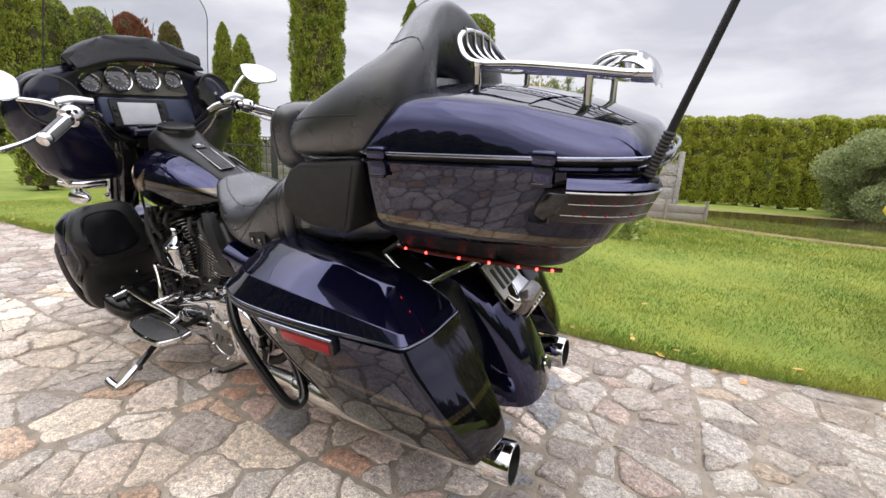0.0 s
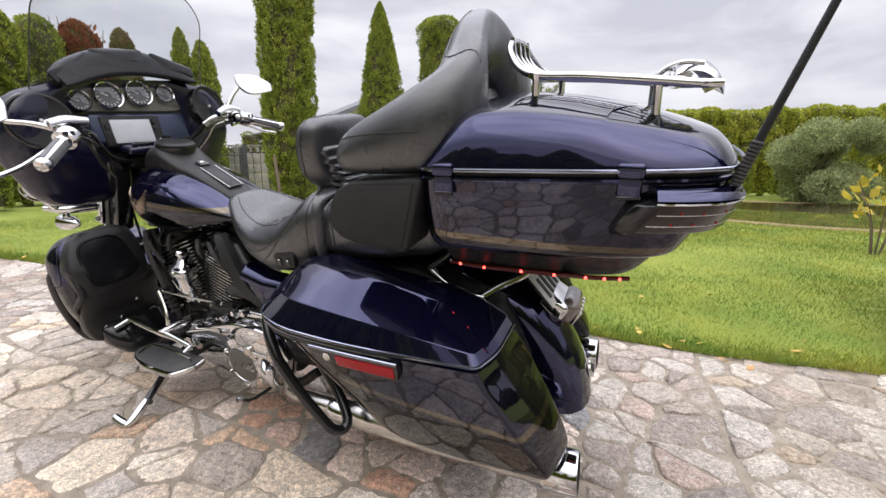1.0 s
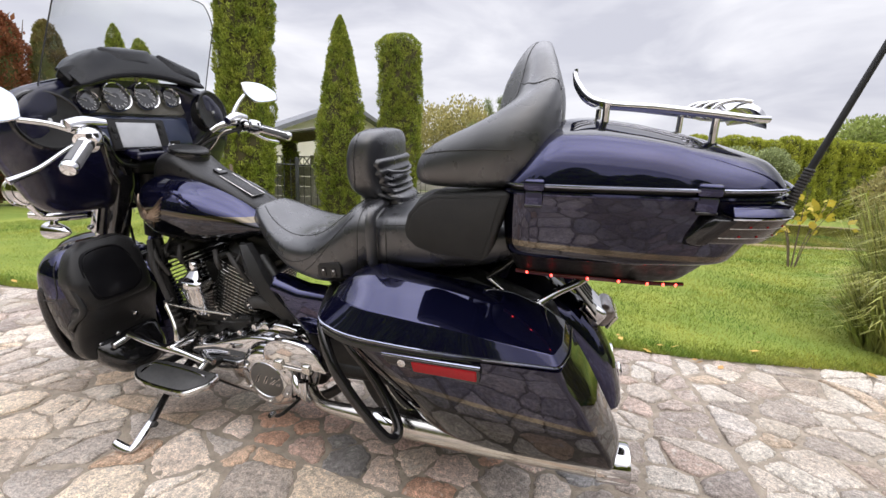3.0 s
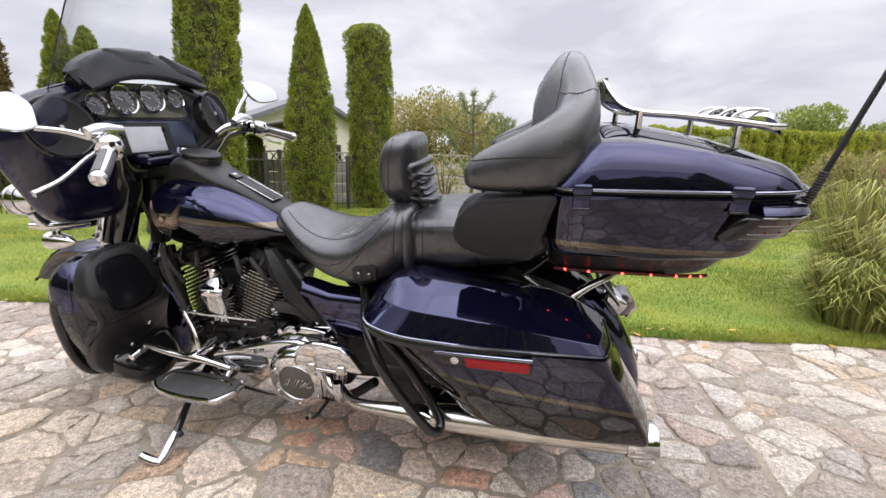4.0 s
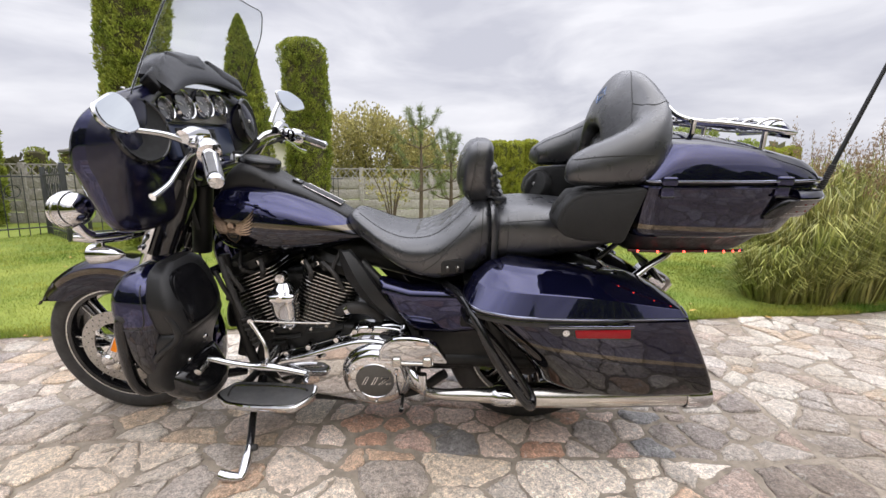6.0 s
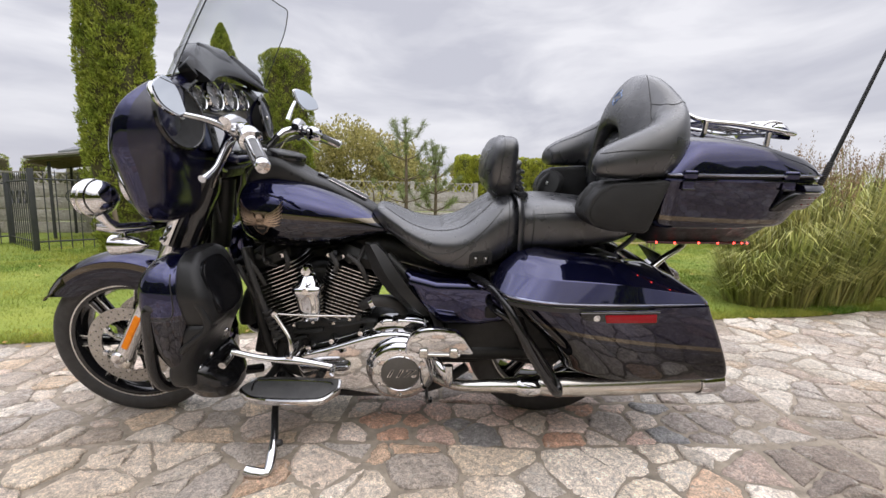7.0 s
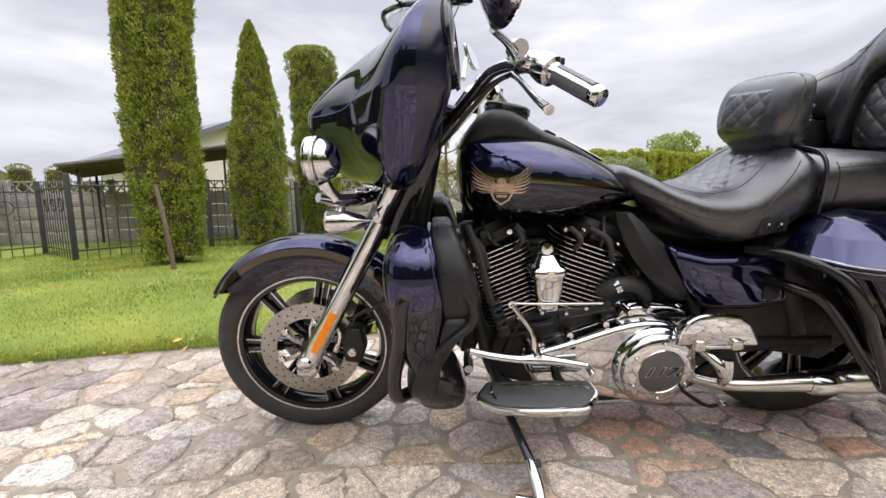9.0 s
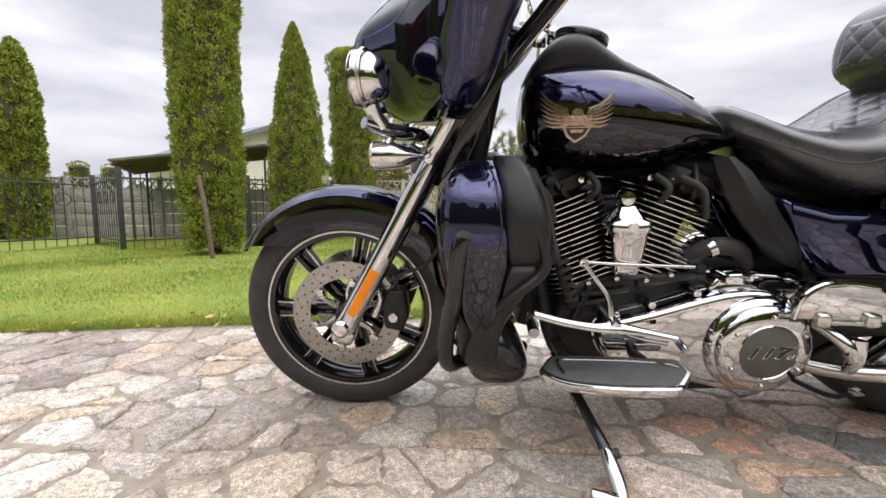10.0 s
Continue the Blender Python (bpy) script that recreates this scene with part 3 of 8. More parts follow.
    return v.reshape(-1, 3), np.arange(n * 4).reshape(-1, 4)


def thuja(x, y, height, width, flat_top=0.0, seed=1, count=9000, size=0.05, label="", group="thuja columns", lean=0.0, foliage=None):
    """A columnar conifer: trunk, twig core coloured dark like inner shade, and many sprays."""
    rng = np.random.default_rng(seed)
    tree = thing("thuja_tree", label or "tall columnar green thuja tree on the lawn", "tree", Matrix.Translation((x, y, 0)), group)
    part("trunk", tube([(0, 0, -0.05), (0.01, 0, height * 0.4), (0, 0.01, height * 0.85)], [0.09, 0.07, 0.02], 8, 3), BARK, tree)

    def radius(t, ang):
        taper = np.clip((1 - t) / (0.55 - 0.5 * flat_top), 0, 1) ** (0.62 - 0.3 * flat_top)
        foot = 0.80 + 0.2 * np.clip(t / 0.22, 0, 1)
        lump = 1 + 0.07 * np.sin(3 * ang + 7 * t + seed) + 0.05 * np.sin(7 * ang - 19 * t + 2 * seed) + 0.04 * np.sin(31 * t + 5 * ang)
        return width / 2 * taper * foot * lump

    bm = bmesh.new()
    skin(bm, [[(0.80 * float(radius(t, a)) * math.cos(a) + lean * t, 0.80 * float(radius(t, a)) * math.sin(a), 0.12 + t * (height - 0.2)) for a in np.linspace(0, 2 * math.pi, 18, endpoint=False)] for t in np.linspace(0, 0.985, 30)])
    part("shaded_twig_core", bm, HEDGE_CORE if foliage else THUJA_CORE, tree)
    count = int(count * 3.8)
    size = size * 0.62
    # sprays grow in clumps with gaps that show the darkened core
    nc = max(60, count // 34)
    ct = rng.uniform(0, 1, nc) ** 0.9
    ca = rng.uniform(0, 2 * np.pi, nc)
    cr = rng.uniform(0.86, 0.99, nc)
    spread = np.sqrt(height * width * 3.0 / nc) * 0.42
    pick = rng.integers(0, nc, count)
    t = np.clip(ct[pick] + rng.normal(0, spread * 1.15, count) / height, 0, 1)
    ang = ca[pick] + rng.normal(0, spread, count) / (width / 2)
    off = np.sqrt(((t - ct[pick]) * height) ** 2 + ((ang - ca[pick]) * width / 2) ** 2) / spread
    r = radius(t, ang) * (cr[pick] + rng.uniform(-0.02, 0.09, count)) - 0.016 * np.clip(off, 0, 2.5)
    pts = np.stack((r * np.cos(ang) + lean * t, r * np.sin(ang), 0.08 + t * (height - 0.1)), 1)
    nor = np.stack((np.cos(ang), np.sin(ang), 0.25 + 0.5 * t), 1)
    nor = nor + 0.5 * np.stack((-np.sin(ang) * (ang - ca[pick]), np.cos(ang) * (ang - ca[pick]), (t - ct[pick]) * height / (width / 2)), 1) * (width / 2) / spread
    nor /= np.linalg.norm(nor, axis=1)[:, None]
    v, f = leaf_cloud(pts, nor, size, seed + 50, 0.6)
    from_arrays("crown", v, f, foliage or THUJA, tree)
    return tree


LEAF_OLIVE = leafy(mat("shrub_foliage", (0.23, 0.29, 0.075), 0.7, second=(0.35, 0.39, 0.12), scale=2.0, vary=0.4))
LEAF_WILLOW = leafy(mat("willow_foliage", (0.27, 0.32, 0.14), 0.7, second=(0.38, 0.42, 0.20), scale=2.0, vary=0.45))
LEAF_YELLOW = leafy(mat("autumn_foliage", (0.34, 0.29, 0.10), 0.7, second=(0.40, 0.37, 0.15), scale=1.5, vary=0.4))
LEAF_RED = leafy(mat("red_foliage", (0.26, 0.07, 0.035), 0.7, second=(0.20, 0.10, 0.04), scale=2.0, vary=0.4))
LEAF_RUSSET = leafy(mat("russet_foliage", (0.20, 0.11, 0.045), 0.7, second=(0.17, 0.20, 0.05), scale=1.5, vary=0.4))
LEAF_BRIGHT = leafy(mat("yellow_leaves", (0.62, 0.42, 0.04), 0.6, second=(0.45, 0.42, 0.08), scale=3.0, vary=0.3))
NEEDLE = leafy(mat("pine_needles", (0.17, 0.22, 0.085), 0.7, second=(0.28, 0.31, 0.13), scale=4.0, vary=0.35))
STRAW = leafy(mat("ornamental_grass", (0.19, 0.26, 0.048), 0.6, second=(0.46, 0.40, 0.15), scale=2.5, vary=0.55))
PLUME = leafy(mat("brown_seed_heads", (0.24, 0.15, 0.085), 0.8, second=(0.34, 0.24, 0.14), scale=6.0, vary=0.4))
FARWOOD = mat("far_foliage", (0.10, 0.11, 0.05), 0.8, second=(0.18, 0.16, 0.08), scale=0.5, vary=0.3)

thuja(-3.14, 4.33, 6.0, 0.86, 0.5, 1, 27000, 0.052, "very tall broad green thuja column beside a wooden stake")
thuja(-2.97, 6.92, 4.30, 1.05, 0.0, 2, 16000, 0.053, "slim pointed green thuja column beside the fence")
thuja(-2.24, 8.50, 4.38, 1.06, 1.0, 3, 16000, 0.053, "flat-topped green thuja column beside the wall")
thuja(-10.3, 7.4, 4.75, 0.95, 0.1, 4, 5000, 0.10, "pointed green thuja column far on the lawn")
thuja(-9.0, 7.1, 4.2, 0.80, 0.45, 5, 5000, 0.10, "blunt green thuja column far on the lawn")
thuja(-8.11, 2.05, 3.75, 0.70, 0.55, 6, 5000, 0.085, "tall green thuja column at the lawn's far side")
thuja(-8.91, 2.84, 3.75, 0.80, 0.75, 7, 5000, 0.085, "tall green thuja column at the lawn's far side")
thuja(-9.63, 3.78, 3.95, 0.86, 0.85, 8, 5000, 0.085, "tall flat-topped green thuja at the lawn's far side")
thuja(-9.81, 4.61, 4.10, 0.96, 0.75, 10, 5000, 0.09, "red-leaved clipped column at the lawn's far side", foliage=LEAF_RED)
thuja(-9.89, 5.58, 4.20, 0.74, 0.6, 11, 4000, 0.09, "reddish green thuja column at the lawn's far side", foliage=LEAF_RUSSET)
for x, y, h in ((-9.33, 8.73, 1.90), (-8.87, 9.16, 1.89), (-5.6, 8.6, 1.9)):
    thuja(x, y, h, 0.46, 1.0, 20 + int(10 * h), 1000, 0.06, "small clipped round green thuja behind the fence", "clipped thujas")


def stake(x, y):
    s = thing("tree_stake", "weathered round wooden stake beside the tall thuja", "stake", Matrix.Translation((x, y, 0)))
    part("post", tube([(0.05, 0.02, -0.05), (0.0, 0.0, 0.6), (-0.10, 0.05, 1.05)], [0.028, 0.027, 0.024], 10, 3), BARK, s)


stake(-2.82, 3.66)


def hedge_row():
    """A clipped row of thuja columns: one built, the others copied."""
    first = thuja(2.55, 14.6, 2.75, 0.72, 1.0, 31, 4200, 0.085, "green clipped thuja of the tall boundary hedge", "boundary hedge", 0.0, HEDGE)
    rng = random.Random(4)
    for i in range(1, 24):
        x = 2.55 + 0.60 * i
        y = 14.6 + 0.115 * i + rng.uniform(-0.05, 0.05)
        c = copy_thing(first, Matrix.Translation((x, y, 0)) @ Matrix.Rotation(rng.uniform(0, 6.28), 4, "Z"))
        c.scale = (1, 1, rng.uniform(0.97, 1.04))


hedge_row()


def shrub(name, x, y, radius, height, material, seed, count, size, label, category="shrub", trunk=0.3, stem=1.0):
    """A leafy shrub: several limbs and a lumpy open crown of small leaves."""
    rng = np.random.default_rng(seed)
    root = thing(name, label, category, Matrix.Translation((x, y, 0)))
    limbs = []
    for i in range(7):
        a = 2 * math.pi * i / 7 + rng.uniform(-0.3, 0.3)
        r = radius * rng.uniform(0.4, 0.8)
        limbs.append(tube([(0.03 * math.cos(a), 0.03 * math.sin(a), -0.02), (0.35 * r * math.cos(a), 0.35 * r * math.sin(a), height * 0.4), (r * math.cos(a), r * math.sin(a), height * rng.uniform(0.7, 0.92))], [0.035 * stem * height / 2, 0.022 * stem * height / 2, 0.006 * min(1, stem * 1.2)], 6, 4))
    for b in limbs:
        part("limb", b, BARK, root)
    if count > 1000:
        count, size = int(count * 2.2), size * 0.66
    k = 16
    cent = np.stack([rng.normal(0, radius * 0.42, k), rng.normal(0, radius * 0.42, k), rng.uniform(trunk * height, height * 0.86, k)], 1)
    rad = rng.uniform(0.28, 0.5, k) * radius
    pick = rng.integers(0, k, count)
    d = rng.normal(0, 1, (count, 3))
    d /= np.linalg.norm(d, axis=1)[:, None]
    pts = cent[pick] + d * (rad[pick] * rng.uniform(0.55, 1.05, count))[:, None] * np.array((1, 1, 0.85))
    pts[:, 2] = np.clip(pts[:, 2], 0.04, height)
    v, f = leaf_cloud(pts, d, size, seed + 7)
    from_arrays("crown", v, f, material, root)
    return root


shrub("willow_shrub", 6.6, 12.9, 1.20, 2.15, LEAF_WILLOW, 41, 24000, 0.060, "round grey-green willow shrub beside the pond", trunk=0.15)
shrub("yellow_shrub", 4.80, 4.85, 0.55, 1.05, LEAF_BRIGHT, 42, 62, 0.085, "sparse shrub with large yellow autumn leaves", trunk=0.45, stem=0.4)
shrub("autumn_tree", -1.5, 13.0, 1.9, 3.7, LEAF_YELLOW, 43, 9000, 0.11, "yellowing birch crown behind the concrete wall", "tree", 0.25)
shrub("autumn_tree", -0.1, 14.2, 1.5, 3.0, LEAF_YELLOW, 44, 6000, 0.11, "olive and yellow shrub behind the concrete wall", "tree", 0.2)
shrub("red_tree", -11.2, 5.35, 0.8, 5.0, LEAF_RED, 45, 420, 0.13, "almost bare red-leaved tree at the lawn's far side", "tree", 0.6)
shrub("bare_shrub", 0.05, 6.9, 0.6, 1.5, LEAF_YELLOW, 46, 500, 0.05, "almost bare reddish shrub beside the pine", trunk=0.4)
shrub("far_tree", 17.0, 24.5, 2.4, 4.9, LEAF_OLIVE, 47, 5000, 0.2, "distant green tree above the hedge", "tree", 0.35)
shrub("far_tree", 4.0, 26.0, 1.8, 4.2, LEAF_YELLOW, 48, 4000, 0.2, "distant tree in autumn colour above the hedge", "tree", 0.35)
shrub("willow_shrub", 9.6, 11.0, 1.1, 1.7, LEAF_YELLOW, 49, 6000, 0.09, "yellow-green shrub at the pond's far end", trunk=0.1)
shrub("flower_clump", 2.0, 5.1, 0.28, 0.34, LEAF_OLIVE, 50, 500, 0.05, "small clump of herbs with one yellow flower", "plant", 0.1)


def pine(x, y, height, seed=61):
    """A young open pine: whorls of branches with long needle tufts."""
    rng = np.random.default_rng(seed)
    root = thing("young_pine", "young open pine tree with long needle tufts", "tree", Matrix.Translation((x, y, 0)))
    part("trunk", tube([(0, 0, -0.05), (0.02, 0, height * 0.5), (0, 0.01, height * 0.98)], [0.045, 0.03, 0.010], 8, 4), BARK, root)
    tips = [(0, 0, height, 0, 0, 1)]
    for z, n, ln in ((0.36, 5, 0.62), (0.54, 5, 0.60), (0.70, 4, 0.46), (0.84, 4, 0.30)):
        for i in range(n):
            a = 2 * math.pi * (i + rng.uniform(-0.25, 0.25)) / n + z * 5
            l = ln * rng.uniform(0.8, 1.15) * height / 2.4
            p0 = Vector((0, 0, z * height))
            p1 = p0 + Vector((math.cos(a) * l * 0.6, math.sin(a) * l * 0.6, 0.10))
            p2 = p0 + Vector((math.cos(a) * l, math.sin(a) * l, 0.30 * rng.uniform(0.7, 1.3)))
            part("branch", tube([p0, p1, p2], [0.013, 0.009, 0.005], 6, 3), BARK, root)
            for f in (0.62, 0.82, 1.0):
                q = p0.lerp(p1, min(1, f * 1.6)) if f < 0.6 else p1.lerp(p2, (f - 0.6) / 0.4)
                tips.append((*q, math.cos(a) * 0.5, math.sin(a) * 0.5, 0.8))
    for f in np.linspace(0.80, 1, 5):
        tips.append((0, 0, height * f, 0, 0, 1))
    vs = []
    for x0, y0, z0, dx, dy, dz in tips:
        m = 62
        d = np.array((dx, dy, dz)) * 0.75 + rng.normal(0, 0.65, (m, 3))
        d /= np.linalg.norm(d, axis=1)[:, None]
        base = np.array((x0, y0, z0)) + rng.normal(0, 0.025, (m, 3))
        side = np.cross(d, rng.normal(0, 1, (m, 3)))
        side /= np.linalg.norm(side, axis=1)[:, None]
        ln = rng.uniform(0.07, 0.13, (m, 1))
        vs.append(np.stack((base - side * 0.0045, base + side * 0.0045, base + d * ln), 1))
    v = np.concatenate(vs).reshape(-1, 3)
    from_arrays("crown", v, np.arange(len(v)).reshape(-1, 3), NEEDLE, root)


pine(0.70, 6.24, 2.36)
pine(1.27, 6.48, 1.90, 62)


def grass_tuft(x, y, radius, height, count, seed, material, label):
    """A dense clump of long arching blades."""
    rng = np.random.default_rng(seed)
    root = thing("grass_clump", label, "ornamental grass", Matrix.Translation((x, y, 0)), "grass clumps")
    r = radius * np.sqrt(rng.uniform(0, 1, count)) * 0.6
    a = rng.uniform(0, 2 * np.pi, count)
    base = np.stack((r * np.cos(a), r * np.sin(a), np.zeros(count)), 1)
    out = a + rng.normal(0, 0.7, count)
    reach = radius * rng.uniform(0.2, 1.1, count)
    h = height * rng.uniform(0.35, 1.08, count)
    side = np.stack((-np.sin(out), np.cos(out), np.zeros(count)), 1)
    w = 0.0048 * rng.uniform(0.5, 1.5, (count, 1))
    v = np.empty((count, 8, 3))
    for k, (f, up, wk) in enumerate(((0, 0, 1), (0.25, 0.55, 1), (0.65, 0.95, 0.75), (1.15, 0.86, 0.12))):
        p = base + np.stack((np.cos(out) * reach * f, np.sin(out) * reach * f, h * up), 1)
        v[:, 2 * k] = p - side * w * wk
        v[:, 2 * k + 1] = p + side * w * wk
    idx = np.arange(count)[:, None, None] * 8
    f = (idx + np.array(((0, 1, 3, 2), (2, 3, 5, 4), (4, 5, 7, 6)))[None]).reshape(-1, 4)
    from_arrays("blade", v.reshape(-1, 3), f, material, root)
    if height > 0.9:
        n = 26
        a = rng.uniform(0, 2 * np.pi, n)
        tip = np.stack((np.cos(a) * radius * rng.uniform(0.1, 0.7, n), np.sin(a) * radius * rng.uniform(0.1, 0.7, n), height * rng.uniform(0.95, 1.25, n)), 1)
        pts = np.repeat(tip, 40, 0) + rng.normal(0, 1, (n * 40, 3)) * np.array((0.013, 0.013, 0.055))
        d = rng.normal(0, 1, (n * 40, 3)) * 0.4 + np.array((0, 0, 1.0))
        d /= np.linalg.norm(d, axis=1)[:, None]
        lv, lf = leaf_cloud(pts, d, 0.018, seed + 9, 0.5)
        from_arrays("seed_head", lv, lf, PLUME, root)
        stems = bmesh.new()
        for x1, y1, z1 in tip:
            tube([(x1 * 0.3, y1 * 0.3, 0.0), (x1 * 0.6, y1 * 0.6, z1 * 0.6), (x1, y1, z1)], 0.0018, 4, 2, bm=stems)
        part("stem", stems, material, root)


for i, (x, y, r, h) in enumerate(((4.00, 1.78, 0.30, 0.50), (4.28, 1.82, 0.38, 0.74), (4.62, 1.90, 0.44, 0.92), (4.42, 2.22, 0.44, 0.98), (5.00, 2.05, 0.50, 1.05), (4.85, 2.55, 0.50, 1.20), (5.50, 2.35, 0.55, 1.20), (6.05, 2.65, 0.55, 1.15))):
    grass_tuft(x, y, r, h, 1050, 70 + i, STRAW, "tall arching clump of green and straw-coloured grass")


# ---- walls, fence, house ----
CONCRETE = mat("pale_concrete_panels", (0.50, 0.47, 0.43), 0.85, second=(0.30, 0.275, 0.25), scale=13, bump=1.0, bump_scale=22, distance=0.04)
PLASTER = mat("cream_plaster", (0.74, 0.70, 0.62), 0.9, second=(0.66, 0.62, 0.55), scale=3, bump=0.2, bump_scale=200)
SLATE = mat("grey_roof_tiles", (0.13, 0.135, 0.15), 0.7, second=(0.18, 0.185, 0.20), scale=4, bump=0.5, bump_scale=60, distance=0.02)
IRON = mat("dark_iron_paint", (0.028, 0.030, 0.033), 0.55, second=(0.045, 0.046, 0.048), scale=12)
WOOD = mat("weathered_boards", (0.25, 0.22, 0.18), 0.85, second=(0.34, 0.31, 0.26), scale=7, bump=0.5, bump_scale=60, distance=0.01)
WATER = mat("dark_pond_water", (0.035, 0.026, 0.016), 0.06, second=(0.05, 0.035, 0.02), scale=1.2, bump=0.12, bump_scale=9, distance=0.02)
BANK = mat("brown_bank_soil", (0.19, 0.12, 0.065), 0.9, second=(0.27, 0.22, 0.10), scale=3, bump=0.7, bump_scale=30, distance=0.03)


def concrete_wall(x0, y0, x1, y1, height, bays):
    """Panel wall: posts, four rough-cast panels a bay and a pierced top panel."""
    wall = thing("concrete_wall", "pale concrete panel wall with a patterned top", "wall", kind="structure")
    d = Vector((x1 - x0, y1 - y0, 0))
    u = d.normalized()
    ang = math.atan2(u.y, u.x)
    step = d.length / bays
    for i in range(bays + 1):
        p = Vector((x0, y0, 0)) + u * step * i
        bm = block((0, 0, 0), (0.12, 0.12, height + 0.06), (0, 0, 0), 0.01)
        bmesh.ops.transform(bm, matrix=Matrix.Translation(p + Vector((0, 0, height / 2))) @ Matrix.Rotation(ang, 4, "Z"), verts=bm.verts)
        part("post", bm, CONCRETE, wall)
    rows = 5
    for i in range(bays):
        p = Vector((x0, y0, 0)) + u * step * (i + 0.5)
        for k in range(rows - 1):
            ph = height / rows
            bm = block((0, 0, 0), (step - 0.10, 0.05, ph - 0.012), (0, 0, 0), 0.012)
            bmesh.ops.transform(bm, matrix=Matrix.Translation(p + Vector((0, 0, ph * (k + 0.5)))) @ Matrix.Rotation(ang, 4, "Z"), verts=bm.verts)
            part("panel", bm, CONCRETE, wall)
        bits = []
        ph = height / rows
        z = ph * (rows - 0.5)
        for zz in (z - ph * 0.45, z + ph * 0.45):
            bits.append(block((0, 0, zz), (step - 0.10, 0.05, 0.035), (0, 0, 0), 0.006))
        n = 8
        for k in range(n):
            xx = (k + 0.5) / n * (step - 0.12) - (step - 0.12) / 2
            for tilt in (38, -38):
                bits.append(block((xx, 0, z), (0.03, 0.04, ph * 1.05), (0, tilt, 0), 0.004))
        bm = join(*bits)
        bmesh.ops.transform(bm, matrix=Matrix.Translation(p) @ Matrix.Rotation(ang, 4, "Z"), verts=bm.verts)
        part("top_panel", bm, CONCRETE, wall)


concrete_wall(-11.0, 7.6, 2.6, 11.0, 1.45, 7)


def fence(points, height, label):
    """Iron fence: posts, two rails and pointed bars."""
    f = thing("iron_fence", label, "fence", group="iron fence")
    for (x0, y0), (x1, y1) in zip(points, points[1:]):
        a, b = Vector((x0, y0, 0)), Vector((x1, y1, 0))
        u = (b - a).normalized()
        n = max(2, int((b - a).length / 0.14))
        for p in (a,):
            bm = block((0, 0, 0), (0.07, 0.07, height + 0.04), (0, 0, 0), 0.006)
            bmesh.ops.transform(bm, matrix=Matrix.Translation(p + Vector((0, 0, height / 2 - 0.02))) @ Matrix.Rotation(math.atan2(u.y, u.x), 4, "Z"), verts=bm.verts)
            part("post", bm, IRON, f)
        for z in (0.16, height - 0.16):
            part("rail", tube([a + Vector((0, 0, z)), b + Vector((0, 0, z))], 0.013, 6, 1), IRON, f)
        for i in range(1, n):
            p = a.lerp(b, i / n)
            part("bar", tube([p + Vector((0, 0, 0.0)), p + Vector((0, 0, height - 0.06)), p + Vector((0, 0, height))], [0.008, 0.008, 0.001], 5, 1), IRON, f)
        m = (a + b) / 2
        for q in (-0.35, 0.0, 0.35):
            c = m + u * q * (b - a).length * 0.7
            ring = [c + u * 0.11 * math.cos(t) + Vector((0, 0, height - 0.42 + 0.11 * math.sin(t))) for t in np.linspace(0, 2 * math.pi, 12, endpoint=False)]
            part("scroll", tube(ring, 0.008, 5, 1, closed=True), IRON, f)


fence([(-4.97, 4.88), (-3.77, 6.44), (-2.6, 7.95), (-1.6, 9.2)], 1.30, "dark iron bar fence beside the thujas")
fence([(-6.35, 5.9), (-4.97, 4.88)], 1.28, "dark iron bar fence panel at the corner")
fence([(-6.9, 4.2), (-6.35, 5.9)], 1.25, "dark iron gate with scrolls")
fence([(-9.5, 4.4), (-6.9, 4.2)], 1.25, "dark iron bar fence along the lawn")


def house():
    """A low cream house with a grey gable roof."""
    h = thing("house", "cream plastered house with a grey gable roof", "house", Matrix.Translation((-7.0, 14.0, 0)) @ Matrix.Rotation(radians(60), 4, "Z"))
    W, D, E, R = 6.0, 2.2, 2.5, 3.8
    bm = bmesh.new()
    front = [(-W / 2, 0, 0), (W / 2, 0, 0), (W / 2, 0, E), (0, 0, R), (-W / 2, 0, E)]
    a = [bm.verts.new(p) for p in front]
    b = [bm.verts.new((x, D, z)) for x, _, z in front]
    bm.faces.new(a)
    bm.faces.new(b[::-1])
    for i in range(5):
        bm.faces.new((a[i], b[i], b[(i + 1) % 5], a[(i + 1) % 5]))
    part("wall", bm, PLASTER, h)
    for sx in (-1, 1):
        bm = bmesh.new()
        o = 0.45
        s = (R - E) / (W / 2)
        p = [(0, -o, R + 0.06), (sx * (W / 2 + o), -o, E - s * o + 0.06), (sx * (W / 2 + o), D + o, E - s * o + 0.06), (0, D + o, R + 0.06)]
        vs = [bm.verts.new(q) for q in p]
        lo = [bm.verts.new((q[0], q[1], q[2] - 0.16)) for q in p]
        bm.faces.new(vs)
        bm.faces.new(lo[::-1])
        for i in range(4):
            bm.faces.new((vs[i], vs[(i + 1) % 4], lo[(i + 1) % 4], lo[i]))
        part("roof", bm, SLATE, h)
    bm = block((0.9, 0.02, 1.45), (0.9, 0.10, 1.1), (0, 0, 0), 0.02)
    win = part("window", bm, IRON, h, "dark framed window")
    part("pane", block((0.9, 0.065, 1.45), (0.78, 0.02, 0.98), (0, 0, 0), 0.004), SMOKE, win)


house()


TIN = mat("weathered_grey_tin", (0.20, 0.19, 0.18), 0.5, second=(0.13, 0.12, 0.11), scale=5, bump=0.2, bump_scale=40)


